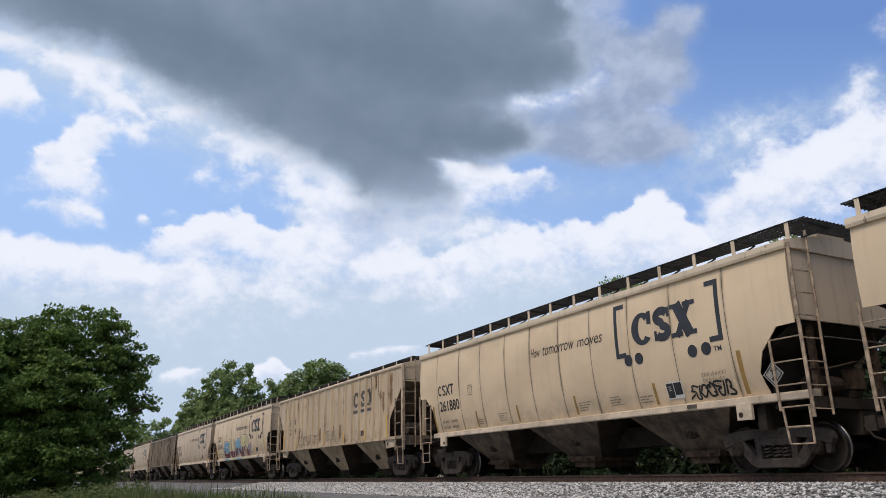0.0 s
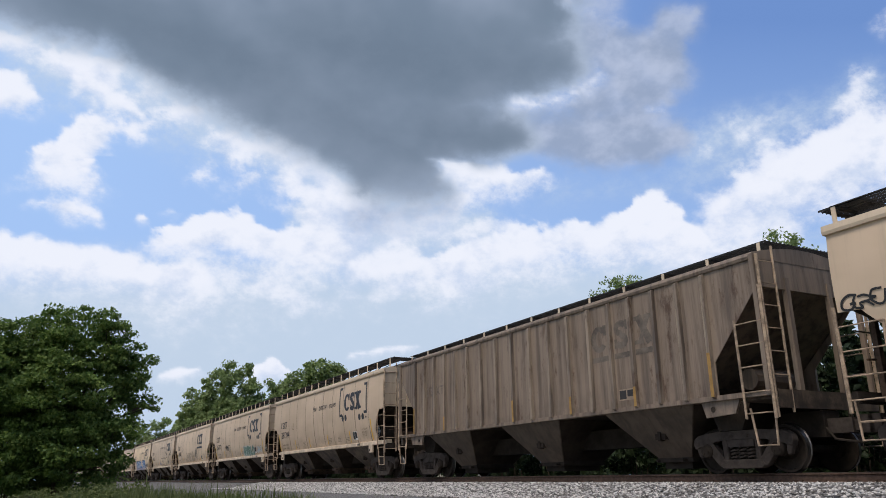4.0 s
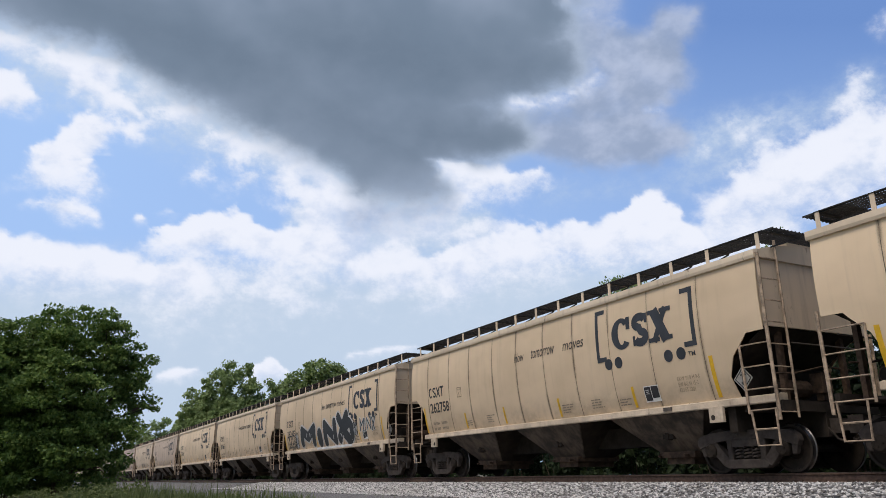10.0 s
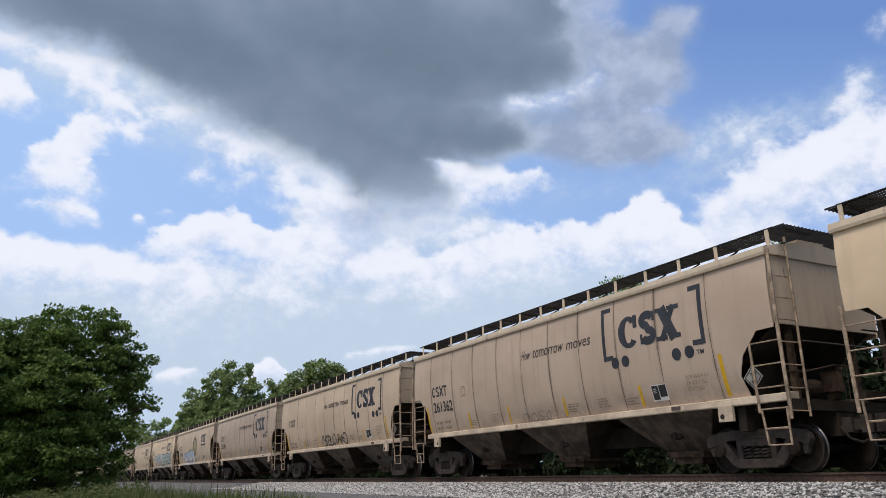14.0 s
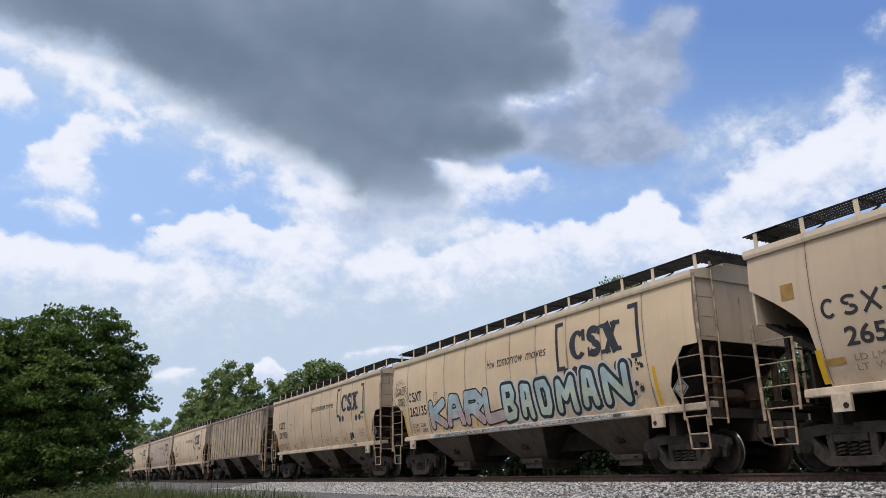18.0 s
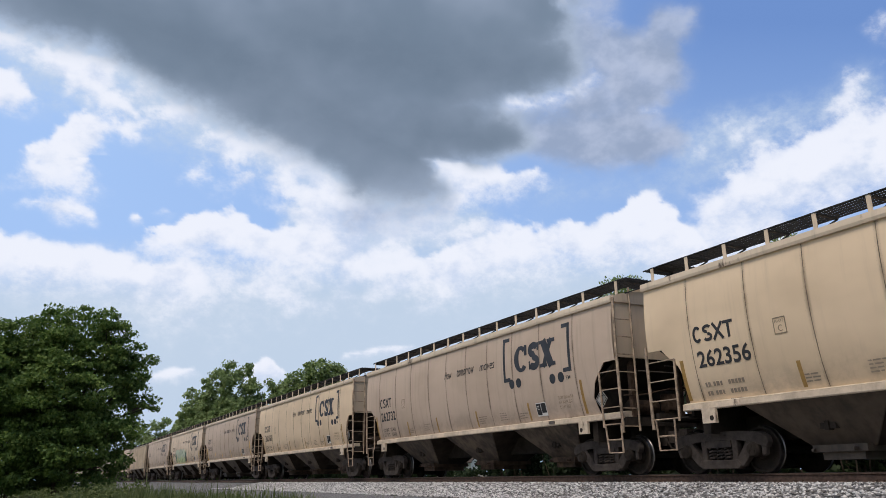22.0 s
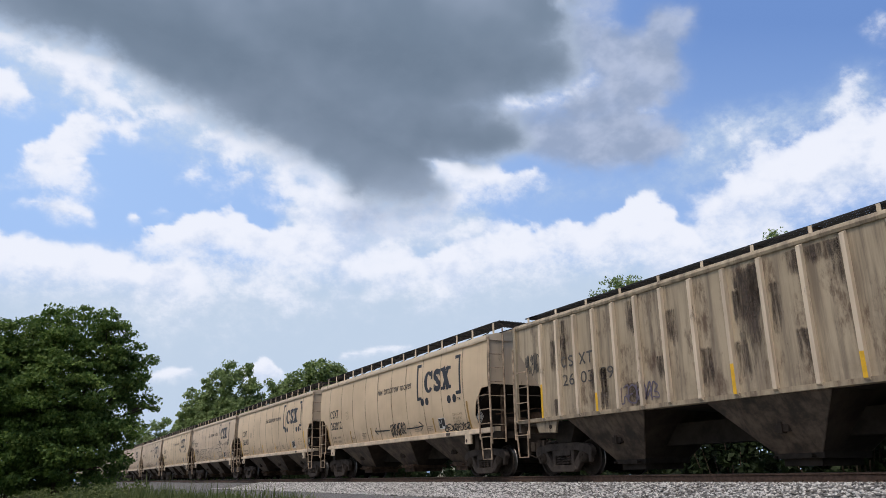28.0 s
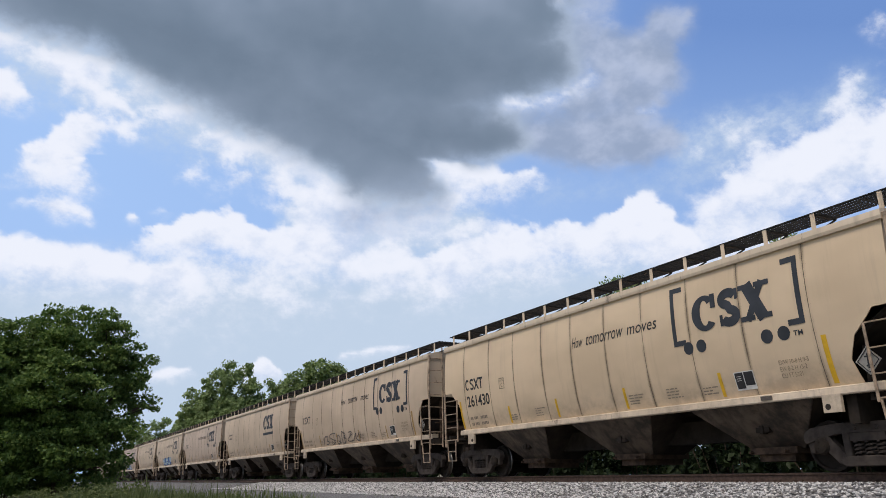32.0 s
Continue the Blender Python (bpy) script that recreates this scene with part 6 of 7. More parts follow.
def sky_dome():
    us = np.concatenate([np.arange(-1400, -40, 34.0), np.arange(-40, 1610, 4.0), np.arange(1610, 2980, 34.0)])
    vs = np.concatenate([np.arange(-1000, -30, 30.0), np.arange(-30, 700, 4.0), np.arange(700, 900, 12.0)])
    U, V = np.meshgrid(us, vs)
    fields = sky_field(U, V)
    f = 1322.67
    d = np.stack([(U - 784) / f, -(V - 441) / f, -np.ones_like(U)], -1)
    d /= np.linalg.norm(d, axis=-1, keepdims=True)
    pts = d.reshape(-1, 3) @ np.array(SKY_AXES).T * SKY_R
    n, rows = len(us), len(vs)
    idx = np.arange(rows * n).reshape(rows, n)
    faces = np.stack([idx[:-1, :-1], idx[:-1, 1:], idx[1:, 1:], idx[1:, :-1]], -1).reshape(-1, 4)
    m = Mat("daylight_sky", 1.0)
    tree_ = m.tree

    def attr(name):
        a = tree_.nodes.new("ShaderNodeAttribute")
        a.attribute_name = name
        return a.outputs["Fac"]
    detail = m.noise(0.020, (1, 1, 1.4), 8, 0.66)
    puff = m.noise(0.0085, (1, 1, 1.4), 4, 0.52)
    big = m.noise(0.0040, (1, 1, 1.6), 6, 0.6)

    def ragged(a, amp):
        """The cover with its edge broken up by finer noise; full and empty parts stay so."""
        edge = m.mul(m.mul(a, 4.0), m.ramp(a, 0.0, 1.0, 1.0, 0.0))
        q = tree_.nodes.new("ShaderNodeMath")
        q.operation = "MULTIPLY_ADD"
        m.link(m.mul(edge, m.ramp(detail, 0.25, 0.75, -amp, amp)), q.inputs[0])
        q.inputs[1].default_value = 1.0
        m.link(a, q.inputs[2])
        return m.ramp(q.outputs[0], 0.0, 1.0)
    blue = m.mix(attr("deep"), (0.375, 0.56, 0.915), (0.158, 0.285, 0.615))
    c = m.mix(ragged(attr("veil"), 0.12), blue, (0.535, 0.645, 0.80))
    shade_ = m.mix(m.ramp(big, 0.3, 0.7), (0.50, 0.61, 0.83), (0.59, 0.685, 0.88))
    glow = tree_.nodes.new("ShaderNodeMath")
    glow.operation = "ADD"
    m.link(attr("tone"), glow.inputs[0])
    m.link(m.ramp(puff, 0.32, 0.68, -0.11, 0.10), glow.inputs[1])
    fleck = tree_.nodes.new("ShaderNodeMath")
    fleck.operation = "ADD"
    m.link(glow.outputs[0], fleck.inputs[0])
    m.link(m.ramp(detail, 0.3, 0.7, -0.05, 0.05), fleck.inputs[1])
    lit = m.mix(m.ramp(fleck.outputs[0], 0.62, 1.04), shade_, (0.855, 0.885, 0.985))
    c = m.mix(ragged(attr("white"), 0.17), c, lit)
    c = m.mix(ragged(attr("mist"), 0.10), c, m.mix(m.ramp(puff, 0.34, 0.70), (0.31, 0.385, 0.545), (0.46, 0.53, 0.70)))
    broad = m.noise(0.0024, (1, 1, 1.3), 3, 0.5)
    dull = m.mix(attr("core"), m.mix(m.ramp(broad, 0.35, 0.70), (0.185, 0.245, 0.335), (0.285, 0.35, 0.465)), m.mix(m.ramp(big, 0.3, 0.7), (0.145, 0.196, 0.272), (0.172, 0.226, 0.308)))
    c = m.mix(m.ramp(attr("grey"), 0.02, 0.5, 0.0, 0.75), c, (0.43, 0.515, 0.655))
    c = m.mix(m.ramp(ragged(attr("grey"), 0.06), 0.12, 1.0), c, dull)
    em = tree_.nodes.new("ShaderNodeEmission")
    m.link(c, em.inputs[0])
    em.inputs[1].default_value = 1.0
    tree_.nodes.remove(m.bsdf)
    m.link(em.outputs[0], tree_.nodes["Material Output"].inputs[0])
    me = raw_mesh("backdrop", pts, faces, m.mat)
    for name, val in zip(("white", "tone", "grey", "veil", "deep", "mist", "core"), fields):
        a = me.attributes.new(name, "FLOAT", "POINT")
        a.data.foreach_set("value", val.ravel().astype(np.float32))
    smooth(me)
    return tagged(new("backdrop", me), "blue sky with a dark grey cloud and white cumulus", "sky", kind="structure")


sky = sky_dome()


# ---- the train ----
C_PROTO = curved_car()
BARE = copy_thing(C_PROTO, Matrix())
TRAIN = []          # (object, distance of its centre behind the centre of the first car)
W, FLAT = half_width, lambda z: 1.567
LABEL_C = "tan curved-side covered hopper car with dark lettering"
TEXTS = {}


def number_mesh(digits, width, x0, x1, z, high, mat):
    if (digits, x0) not in TEXTS:
        TEXTS[(digits, x0)] = mesh_of("car_number", laid_text(digits, x0, x1, z, high, width, 0.0, 0.007, 0.02), mat)
    return TEXTS[(digits, x0)]


def long_ends(z):
    """Half the length of the longer car's side, with its deep curved end opening."""
    if z >= 3.45:
        return 8.32
    if z >= 2.5:
        return 7.18 + 1.14 * ((z - 2.5) / 0.95) ** 1.35
    return 7.18 - 0.14 * (2.5 - z)


ME_LONG = []
for _s in (-1, 1):
    ME_LONG.append(mesh_of("side_sheet", side_sheet(_s, long_ends, half_width, (1.36, 1.5, 1.65, 1.86, 2.05, 2.25, 2.5, 2.65, 2.8, 2.95, 3.1, 3.25, 3.35, 3.44, 3.45, 3.65, 3.85, 4.0, 4.16)), M_TAN))
    smooth(ME_LONG[-1])
    ME_LONG[-1].set_sharp_from_angle(angle=radians(40))


def dress_long(car, digits):
    """Lettering of the longer car with the round badge."""
    part("reporting_mark", mark_shapes(W, (-6.86, -6.46, -6.06, -5.68), 2.60, 0.29, 0.36, 0.058), M_BLACK, car)
    part("car_number", number_mesh(digits, W, -6.52, -4.95, 2.08, 0.34, M_BLACK), None, car)
    for nm, me in underlined(3.62, 2.96, 1.72, 0.58, 3.60, 5.34, 2.70, 2.82):
        part(nm, me, None, car, "dark navy painted emblem shape" if nm == "emblem_shape" else "")
    part("weight_block", mesh_of("weight_block", laid_text("LD LMT\nLT  WT", -6.45, -5.75, 1.66, 0.28, W), M_SEAM), None, car)
    bm = bmesh.new()
    slab(bm, -7.02, -6.62, 1.80, 1.92, W, 0.008)
    part("reflector", bm, M_OCHRE, car)
    bm = bmesh.new()
    slab(bm, -7.62, -7.34, 3.10, 3.40, W, 0.008)
    part("yellow_square", bm, M_OCHRE, car)
    for ob in list(car.children):
        if ob.name.startswith("side_sheet"):
            ob.data = ME_LONG[0 if ob.data.vertices[0].co.y < 0 else 1]
            ob.material_slots[0].link = "OBJECT"
            ob.material_slots[0].material = M_TAN
    for x, z1 in ((-7.1, 2.1), (7.28, 2.0)):
        bm = bmesh.new()
        band(bm, x, 0.12, 1.5, z1, W, 0.008)
        part("reflector", bm, M_YELLOW, car)
    for nm, me in (("fine_print", ME_PRINT), ("data_block", ME_DATA), ("service_panel", ME_PANEL)):
        tagged(part(nm, me, None, car), kind="stuff" if nm != "service_panel" else "")


def dress(car, digits, logo="bracket", glow=M_YELLOW, weights=None, spaced=False):
    """Lettering and reflectors of a curved-side car."""
    part("reporting_mark", ME_MARK, None, car)
    if digits:
        part("car_number", number_mesh(digits, W, -6.39, -5.03, 2.13, 0.35, M_BLACK), None, car)
    if weights:
        part("weight_block", mesh_of("weight_block", laid_text("LD LMT  %s\nLT  WT    %s" % weights, -6.34, -5.2, 1.55, 0.32, W, 0.0, 0.007, 0.012), M_WORN), None, car)
    else:
        part("weight_block", ME_WEIGHT, None, car)
    if logo == "bracket":
        for nm, me in ME_BRACKET:
            part(nm, me, None, car, "dark navy painted emblem shape" if nm == "emblem_shape" else "")
        for me in ME_SLOGAN_WIDE if spaced else ME_SLOGAN:
            part("slogan_word", me, None, car)
    elif logo == "underline":
        for nm, me in ME_UNDERLINE:
            part(nm, me, None, car, "dark navy painted emblem shape" if nm == "emblem_shape" else "")
    for me in REFLECT[glow]:
        part("reflector", me, None, car)
    for nm, me in (("fine_print", ME_PRINT), ("data_block", ME_DATA), ("service_panel", ME_PANEL), ("clearance_mark", ME_PLATE)):
        tagged(part(nm, me, None, car), kind="stuff" if nm in ("fine_print", "data_block") else "")


_bm = bmesh.new()
for _z in (1.56, 1.74):
    for _j, (_x, _w) in enumerate(((-6.34, 0.05), (-6.27, 0.07), (-6.13, 0.06), (-6.05, 0.08), (-5.95, 0.05), (-5.74, 0.06), (-5.66, 0.07), (-5.57, 0.06), (-5.49, 0.07), (-5.40, 0.06))):
        slab(_bm, _x, _x + _w, _z, _z + 0.085, half_width, 0.007)
ME_WEIGHT = mesh_of("weight_block", _bm, M_FAINT)


def dress_ribbed(car, digits, glow, logo_mat, num_mat):
    for nm, me in ME_SPACED_DIM if num_mat is M_WORN else ME_SPACED:
        part(nm, me, None, car, "faded dark emblem shape" if nm == "emblem_shape" else "")
    part("reporting_mark", mark_shapes(FLAT, (-6.16, -5.86, -5.38, -5.08), 2.74, 0.22, 0.30, 0.05), num_mat, car)
    for k, x in enumerate((-6.14, -5.38, -4.6) if digits else ()):
        part("car_number", mesh_of("car_number", laid_text(digits[2 * k:2 * k + 2], x, x + 0.50, 2.26, 0.30, FLAT, 0, 0.005), num_mat), None, car)
    for x, z1 in ((-7.0, 2.4), (-4.70, 1.95), (-0.46, 2.1), (2.27, 1.95), (4.70, 1.95), (7.0, 2.4)):
        bm = bmesh.new()
        slab(bm, x - 0.043, x + 0.043, 1.5, z1, lambda z: 1.66, 0.005)
        part("reflector", bm, glow, car)
    bm = bmesh.new()
    slab(bm, 4.06, 4.62, 1.68, 1.94, FLAT, 0.004, 1)
    slab(bm, 4.09, 4.32, 1.71, 1.91, FLAT, 0.007, 0)
    slab(bm, 4.36, 4.59, 1.76, 1.91, FLAT, 0.007, 0)
    part("service_panel", mesh_of("service_panel", bm, M_BLACK, M_FAINT), None, car)


K, WH, BLU, SKYB, CRM, PALE = (0.02, 0.02, 0.022), (0.62, 0.62, 0.62), (0.045, 0.12, 0.36), (0.19, 0.36, 0.47), (0.62, 0.52, 0.27), (0.42, 0.52, 0.58)


def stain(car, x, z0, z1, w, seed, color=None):
    """Flaked, rusted patches that run down a panel."""
    bm = bmesh.new()
    y = -1.572 - 0.0007 * (seed % 5)
    vs = [bm.verts.new(q) for q in ((x - w, y, z0 - 0.15), (x + w, y, z0 - 0.15), (x + w, y, z1), (x - w, y, z1))]
    bm.faces.new(vs)
    part("rust_stain", mesh_of("rust_stain", bm, M_RUST if color else M_SOOT), None, car, "flaking rust stain")


def paint_on(k, car):
    """What the spray cans left on each car."""
    if k == 0:
        scrawl(car, W, 5.0, 6.1, 1.52, 1.85, 5, K, 1, 0.045)
    elif k == 2:
        DARK, IVORY = (0.035, 0.025, 0.03), (0.62, 0.58, 0.54)
        spray_patch(car, W, -4.7, -4.25, 1.5, 2.2, (0.33, 0.27, 0.30), 0.0055, 1)
        spray_patch(car, W, -1.25, -0.75, 1.5, 2.5, (0.33, 0.27, 0.30), 0.0055, 2)
        spray_patch(car, W, 2.3, 3.2, 1.62, 2.15, (0.33, 0.27, 0.30), 0.0055, 3, wave=0.12)
        for word, x0, x1, top, hue, sd in (("S", -4.55, -2.62, 2.66, SKYB, 51), ("U", -2.78, -1.08, 2.76, CRM, 52), ("A", -1.20, 0.88, 2.74, SKYB, 53), ("R", 0.66, 2.74, 2.86, CRM, 54)):
            spray_word(car, W, word, x0, x1, 1.35, top, 0.44 if word != "S" else 0.33, ((0.15, DARK), (0.09, IVORY), (0.0, hue)), sd, -0.02, (0.15, 0.022, 0.027), 0.42, 0.10, 0.08, "blue, cream and dark-red block letter with white and black edges")
            spray_patch(car, lambda z: 1.482, x0 + 0.25, x1 - 0.2, 1.32, 1.41, hue, 0.006, sd, wave=0.005)
    elif k == 3:
        scrawl(car, W, -7.7, -6.7, 2.65, 2.95, 4, K, 3, 0.04)
    elif k == 6:
        spray_word(car, W, "HARBLO", 1.62, 4.25, 1.34, 2.14, 0.11, ((0.15, (0.46, 0.50, 0.46)), (0.05, (0.07, 0.15, 0.11)), (0.0, (0.14, 0.25, 0.20))), 56, 0.1, (0.30, 0.40, 0.37), 0.35, 0.1, -0.10, "green and pale swollen spray letter")
        spray_word(car, W, "HOMIE", -3.6, -2.35, 1.92, 2.36, 0.045, ((0.0, K),), 74, 0.12, None, 0, 0, 0.04, "thin black spray letter")
        scrawl(car, W, 5.0, 6.0, 1.6, 1.95, 4, PALE, 6, 0.05)
    elif k == 7:
        scrawl(car, W, -2.6, 1.4, 1.5, 2.4, 7, (0.25, 0.21, 0.16), 7, 0.045)
        scrawl(car, W, 1.8, 2.8, 1.7, 2.6, 5, (0.2, 0.17, 0.13), 8, 0.035)
    elif k == 8:
        spray_word(car, W, "SARBS", -0.5, 4.0, 1.42, 2.30, 0.26, ((0.10, K), (0.0, (0.64, 0.50, 0.35))), 57, 0.12, None, 0, 0, -0.05, "bold black outlined letters")
        scrawl(car, W, -1.1, -0.5, 1.55, 1.85, 4, BLU, 10, 0.06)
    elif k == 9:
        DEEP, LILAC = (0.045, 0.15, 0.38), (0.20, 0.18, 0.32)
        spray_patch(car, W, -4.85, 4.1, 1.46, 1.60, LILAC, 0.0055, 1, "purple spray shadow under the letters")
        spray_patch(car, W, 3.4, 4.1, 1.55, 1.9, LILAC, 0.0058, 2, "purple spray shadow under the letters", 0.1)
        spray_patch(car, lambda z: 1.482, -4.85, 3.6, 1.315, 1.42, LILAC, 0.006, 3, "purple spray shadow on the sill", 0.004)
        for x0, x1, word, w, sd in ((-4.85, -0.10, "DTMIEZ", 0.225, 58), (0.88, 3.52, "JEHO", 0.20, 59)):
            spray_patch(car, W, x0 - 0.05, x1 + 0.06, 1.50, 2.42, K, 0.0065, sd, "black edge round the blue letters", 0.02)
            spray_patch(car, W, x0, x1, 1.52, 2.35, WH, 0.0085, sd, "white ground behind the blue letters", 0.02)
            spray_word(car, W, word, x0 + 0.03, x1, 1.50, 2.38, w, ((0.0, DEEP),), sd, 0.0, (0.06, 0.18, 0.42), 0.5, 0.2, 0.0, "deep blue block letter on white", 0.0115)
            for q in range(9):
                spray_patch(car, lambda z: 1.482, x0 + 0.3 + q * (x1 - x0 - 0.4) / 9, x0 + 0.37 + q * (x1 - x0 - 0.4) / 9, 1.33, 1.42, WH, 0.009, q, "white tick on the sill", 0.003)
        scrawl(car, W, 5.0, 6.0, 1.55, 1.95, 4, K, 13, 0.05)
    elif k == 11:
        HALO, INK = (0.52, 0.50, 0.49), (0.028, 0.030, 0.032)
        for word, x0, x1, z0, z1, w, sd in (("M", -4.25, -1.66, 1.42, 2.74, 0.50, 60), ("I", -1.72, -0.60, 1.36, 2.46, 0.66, 61), ("N", -0.76, 1.36, 1.34, 2.76, 0.48, 62), ("X", 1.14, 2.95, 1.40, 3.02, 0.48, 63), ("O", 1.95, 3.46, 1.32, 2.70, 0.44, 64)):
            spray_word(car, W, word, x0, x1, z0, z1, w, ((0.15, HALO), (0.0, INK)), sd, 0.05, None, 0, 0, 0.10, "swollen black letter with a pale halo")
        spray_patch(car, lambda z: 1.482, -1.6, 3.1, 1.35, 1.44, WH, 0.006, 5, "white overspray on the sill", 0.01)
        spray_word(car, W, "MINX", 4.0, 5.75, 1.86, 2.52, 0.075, ((0.06, WH), (0.0, (0.05, 0.055, 0.06))), 65, 0.2, None, 0, 0, 0.02, "thin dark letters with a white edge")
        scrawl(car, W, 3.25, 3.75, 1.75, 2.55, 4, K, 15, 0.045)
        spray_patch(car, W, 3.38, 3.66, 1.78, 2.35, WH, 0.0065, 7, "white sprayed head shape", 0.05)
        spray_patch(car, W, -4.95, -4.65, 1.55, 2.2, WH, 0.0065, 8, "white sprayed head shape", 0.05)
        scrawl(car, W, -5.1, -4.5, 1.5, 2.5, 4, K, 66, 0.04)
        scrawl(car, W, -6.5, -4.9, 1.5, 2.2, 5, K, 16, 0.05)
    elif k == 14:
        scrawl(car, W, -1.0, 0.4, 1.45, 1.75, 4, (0.26, 0.22, 0.19), 17, 0.03)
    elif k == 15:
        scrawl(car, W, -1.3, 2.0, 1.45, 2.0, 5, K, 18, 0.06)
    elif k == 17:
        MOSS = (0.27, 0.28, 0.22)
        spray_patch(car, W, -1.9, 0.0, 2.2, 2.58, MOSS, 0.0055, 1, "grey-green sprayed cloud", 0.07)
        spray_patch(car, W, 0.1, 0.95, 1.45, 2.2, MOSS, 0.0057, 2, "grey-green sprayed cloud", 0.1)
        spray_patch(car, W, -4.35, -3.7, 1.5, 1.85, MOSS, 0.0057, 3, "grey-green sprayed cloud", 0.1)
        spray_patch(car, lambda z: 1.482, -4.0, 0.4, 1.31, 1.43, WH, 0.006, 5, "white painted band on the sill", 0.006)
        spray_word(car, W, "OCTOPS", -4.18, 0.58, 1.36, 2.46, 0.31, ((0.15, (0.05, 0.05, 0.06)), (0.08, (0.56, 0.42, 0.43)), (0.0, (0.36, 0.45, 0.56))), 67, 0.04, (0.60, 0.60, 0.62), 0.55, 0.05, -0.20, "pale blue and white letter with pink and black edges")
        for q in range(26):
            rq = random.Random(700 + q)
            bm = bmesh.new()
            onsill = q % 2
            disc(bm, -3.9 + 4.3 * q / 26, rq.uniform(1.34, 1.40) if onsill else rq.uniform(1.50, 1.68), rq.uniform(0.03, 0.075) * (0.6 if onsill else 1), (lambda z: 1.492) if onsill else W, 0.024 if not onsill else 0.002)
            part("paint_spot", bm, M_BLACK, car)
        bm = bmesh.new()
        bx, bz = 0.86, 2.77
        disc(bm, bx, bz, 0.80, W, 0.009, 0, 0.79)
        disc(bm, bx, bz, 0.50, W, 0.013, 1, 0.50)
        disc(bm, bx + 0.02, bz, 0.20, W, 0.017, 2, 0.44)
        strip(bm, [(bx - 0.45, bz + 0.18), (bx - 0.25, bz - 0.1), (bx - 0.1, bz - 0.3), (bx + 0.05, bz - 0.42)], 0.18, W, 0.019, 3)
        strip(bm, [(bx - 0.72, bz + 0.12), (bx - 0.45, bz + 0.02), (bx - 0.15, bz - 0.28)], 0.13, W, 0.020, 3)
        strip(bm, [(bx + 0.32, bz + 0.2), (bx + 0.26, bz - 0.15), (bx + 0.1, bz - 0.38)], 0.13, W, 0.019, 3)
        part("badge_field", mesh_of("badge_field", made((disc, bx, bz, 0.53, W, 0.011, 0, 0.53)), M_FAINT), None, car)
        part("round_badge", mesh_of("round_badge", bm, shade((0.045, 0.035, 0.03)), shade((0.42, 0.36, 0.27)), shade((0.52, 0.34, 0.06)), shade((0.19, 0.25, 0.12))), None, car, "round dark badge with a yellow cob and green husks")
        gold = shade((0.46, 0.30, 0.08))
        ends_ = [(c, 205 + 158 * q / 12) for q, c in enumerate("GRAIN EXPRESS") if c != " "]
        for c, turn in ends_:
            a = radians(turn)
            bm = laid_text(c, -0.055, 0.055, -0.09, 0.18, lambda z: 0.0, 0.0, 0.0, 0.015)
            for v in bm.verts:
                u, w = v.co.x, v.co.z
                px = bx + (0.65 - w) * math.cos(a) - u * math.sin(a)
                pz = bz + (0.65 - w) * math.sin(a) + u * math.cos(a)
                v.co = (px, -(W(pz) + 0.0175), pz)
            part("badge_letter", mesh_of("badge_letter", bm, gold), None, car)
        for q in range(4):
            a = radians(118 - 18 * q)
            bm = bmesh.new()
            strip(bm, [(bx + 0.57 * math.cos(a), bz + 0.57 * math.sin(a)), (bx + 0.73 * math.cos(a), bz + 0.73 * math.sin(a))], 0.09, W, 0.0175)
            part("badge_bar", mesh_of("badge_bar", bm, gold), None, car)
        bm = bmesh.new()
        slab(bm, 7.28, 7.66, 2.88, 3.22, W, 0.008)
        part("yellow_square", bm, M_OCHRE, car)
    elif k == 18:
        HAZE, INK = (0.55, 0.55, 0.54), (0.025, 0.03, 0.035)
        spray_patch(car, lambda z: 1.482, -4.9, 5.45, 1.315, 1.43, HAZE, 0.006, 2, "white painted band on the sill", 0.006)
        spray_word(car, W, "KARL", -4.85, 0.10, 1.48, 2.70, 0.30, ((0.10, INK), (0.0, (0.40, 0.50, 0.53))), 68, 0.04, (0.52, 0.40, 0.39), 0.38, 0.16, -0.04, "pale blue and pink letter with thin black edges")
        spray_word(car, W, "BADMAN", -0.08, 5.62, 1.40, 2.74, 0.21, ((0.32, HAZE), (0.19, INK), (0.0, (0.44, 0.55, 0.57))), 69, 0.0, (0.50, 0.56, 0.46), 0.55, 0.10, -0.10, "pale blue and pale green letter with heavy black edges")
        scrawl(car, lambda z: 1.482, -4.6, 5.3, 1.33, 1.41, 40, (0.10, 0.10, 0.10), 81, 0.015, "fine dark strokes on the sill")
        for q in range(14):
            rq = random.Random(900 + q)
            bm = bmesh.new()
            disc(bm, rq.choice((rq.uniform(5.6, 6.1), rq.uniform(-5.3, -1.0))), rq.uniform(1.5, 2.9), rq.uniform(0.025, 0.07), W, 0.0115)
            part("paint_spot", bm, M_BLACK, car)
        scrawl(car, W, -7.55, -6.75, 2.98, 3.30, 5, (0.08, 0.07, 0.06), 22, 0.03)
        scrawl(car, W, -7.35, -6.75, 2.55, 2.88, 4, (0.08, 0.07, 0.06), 24, 0.03)
        bm = bmesh.new()
        burst = []
        for q in range(33):
            a, rr = 2 * math.pi * q / 32, 1.0 if q % 2 else 0.76
            burst.append((-7.13 + 0.62 * rr * math.cos(a), 2.93 + 0.66 * rr * math.sin(a)))
        strip(bm, burst, 0.025, W, 0.011)
        part("scrawl", mesh_of("scrawl", bm, shade((0.08, 0.07, 0.06))), None, car, "spiky sprayed outline")
    elif k == 25:
        FERN = (0.075, 0.15, 0.10)
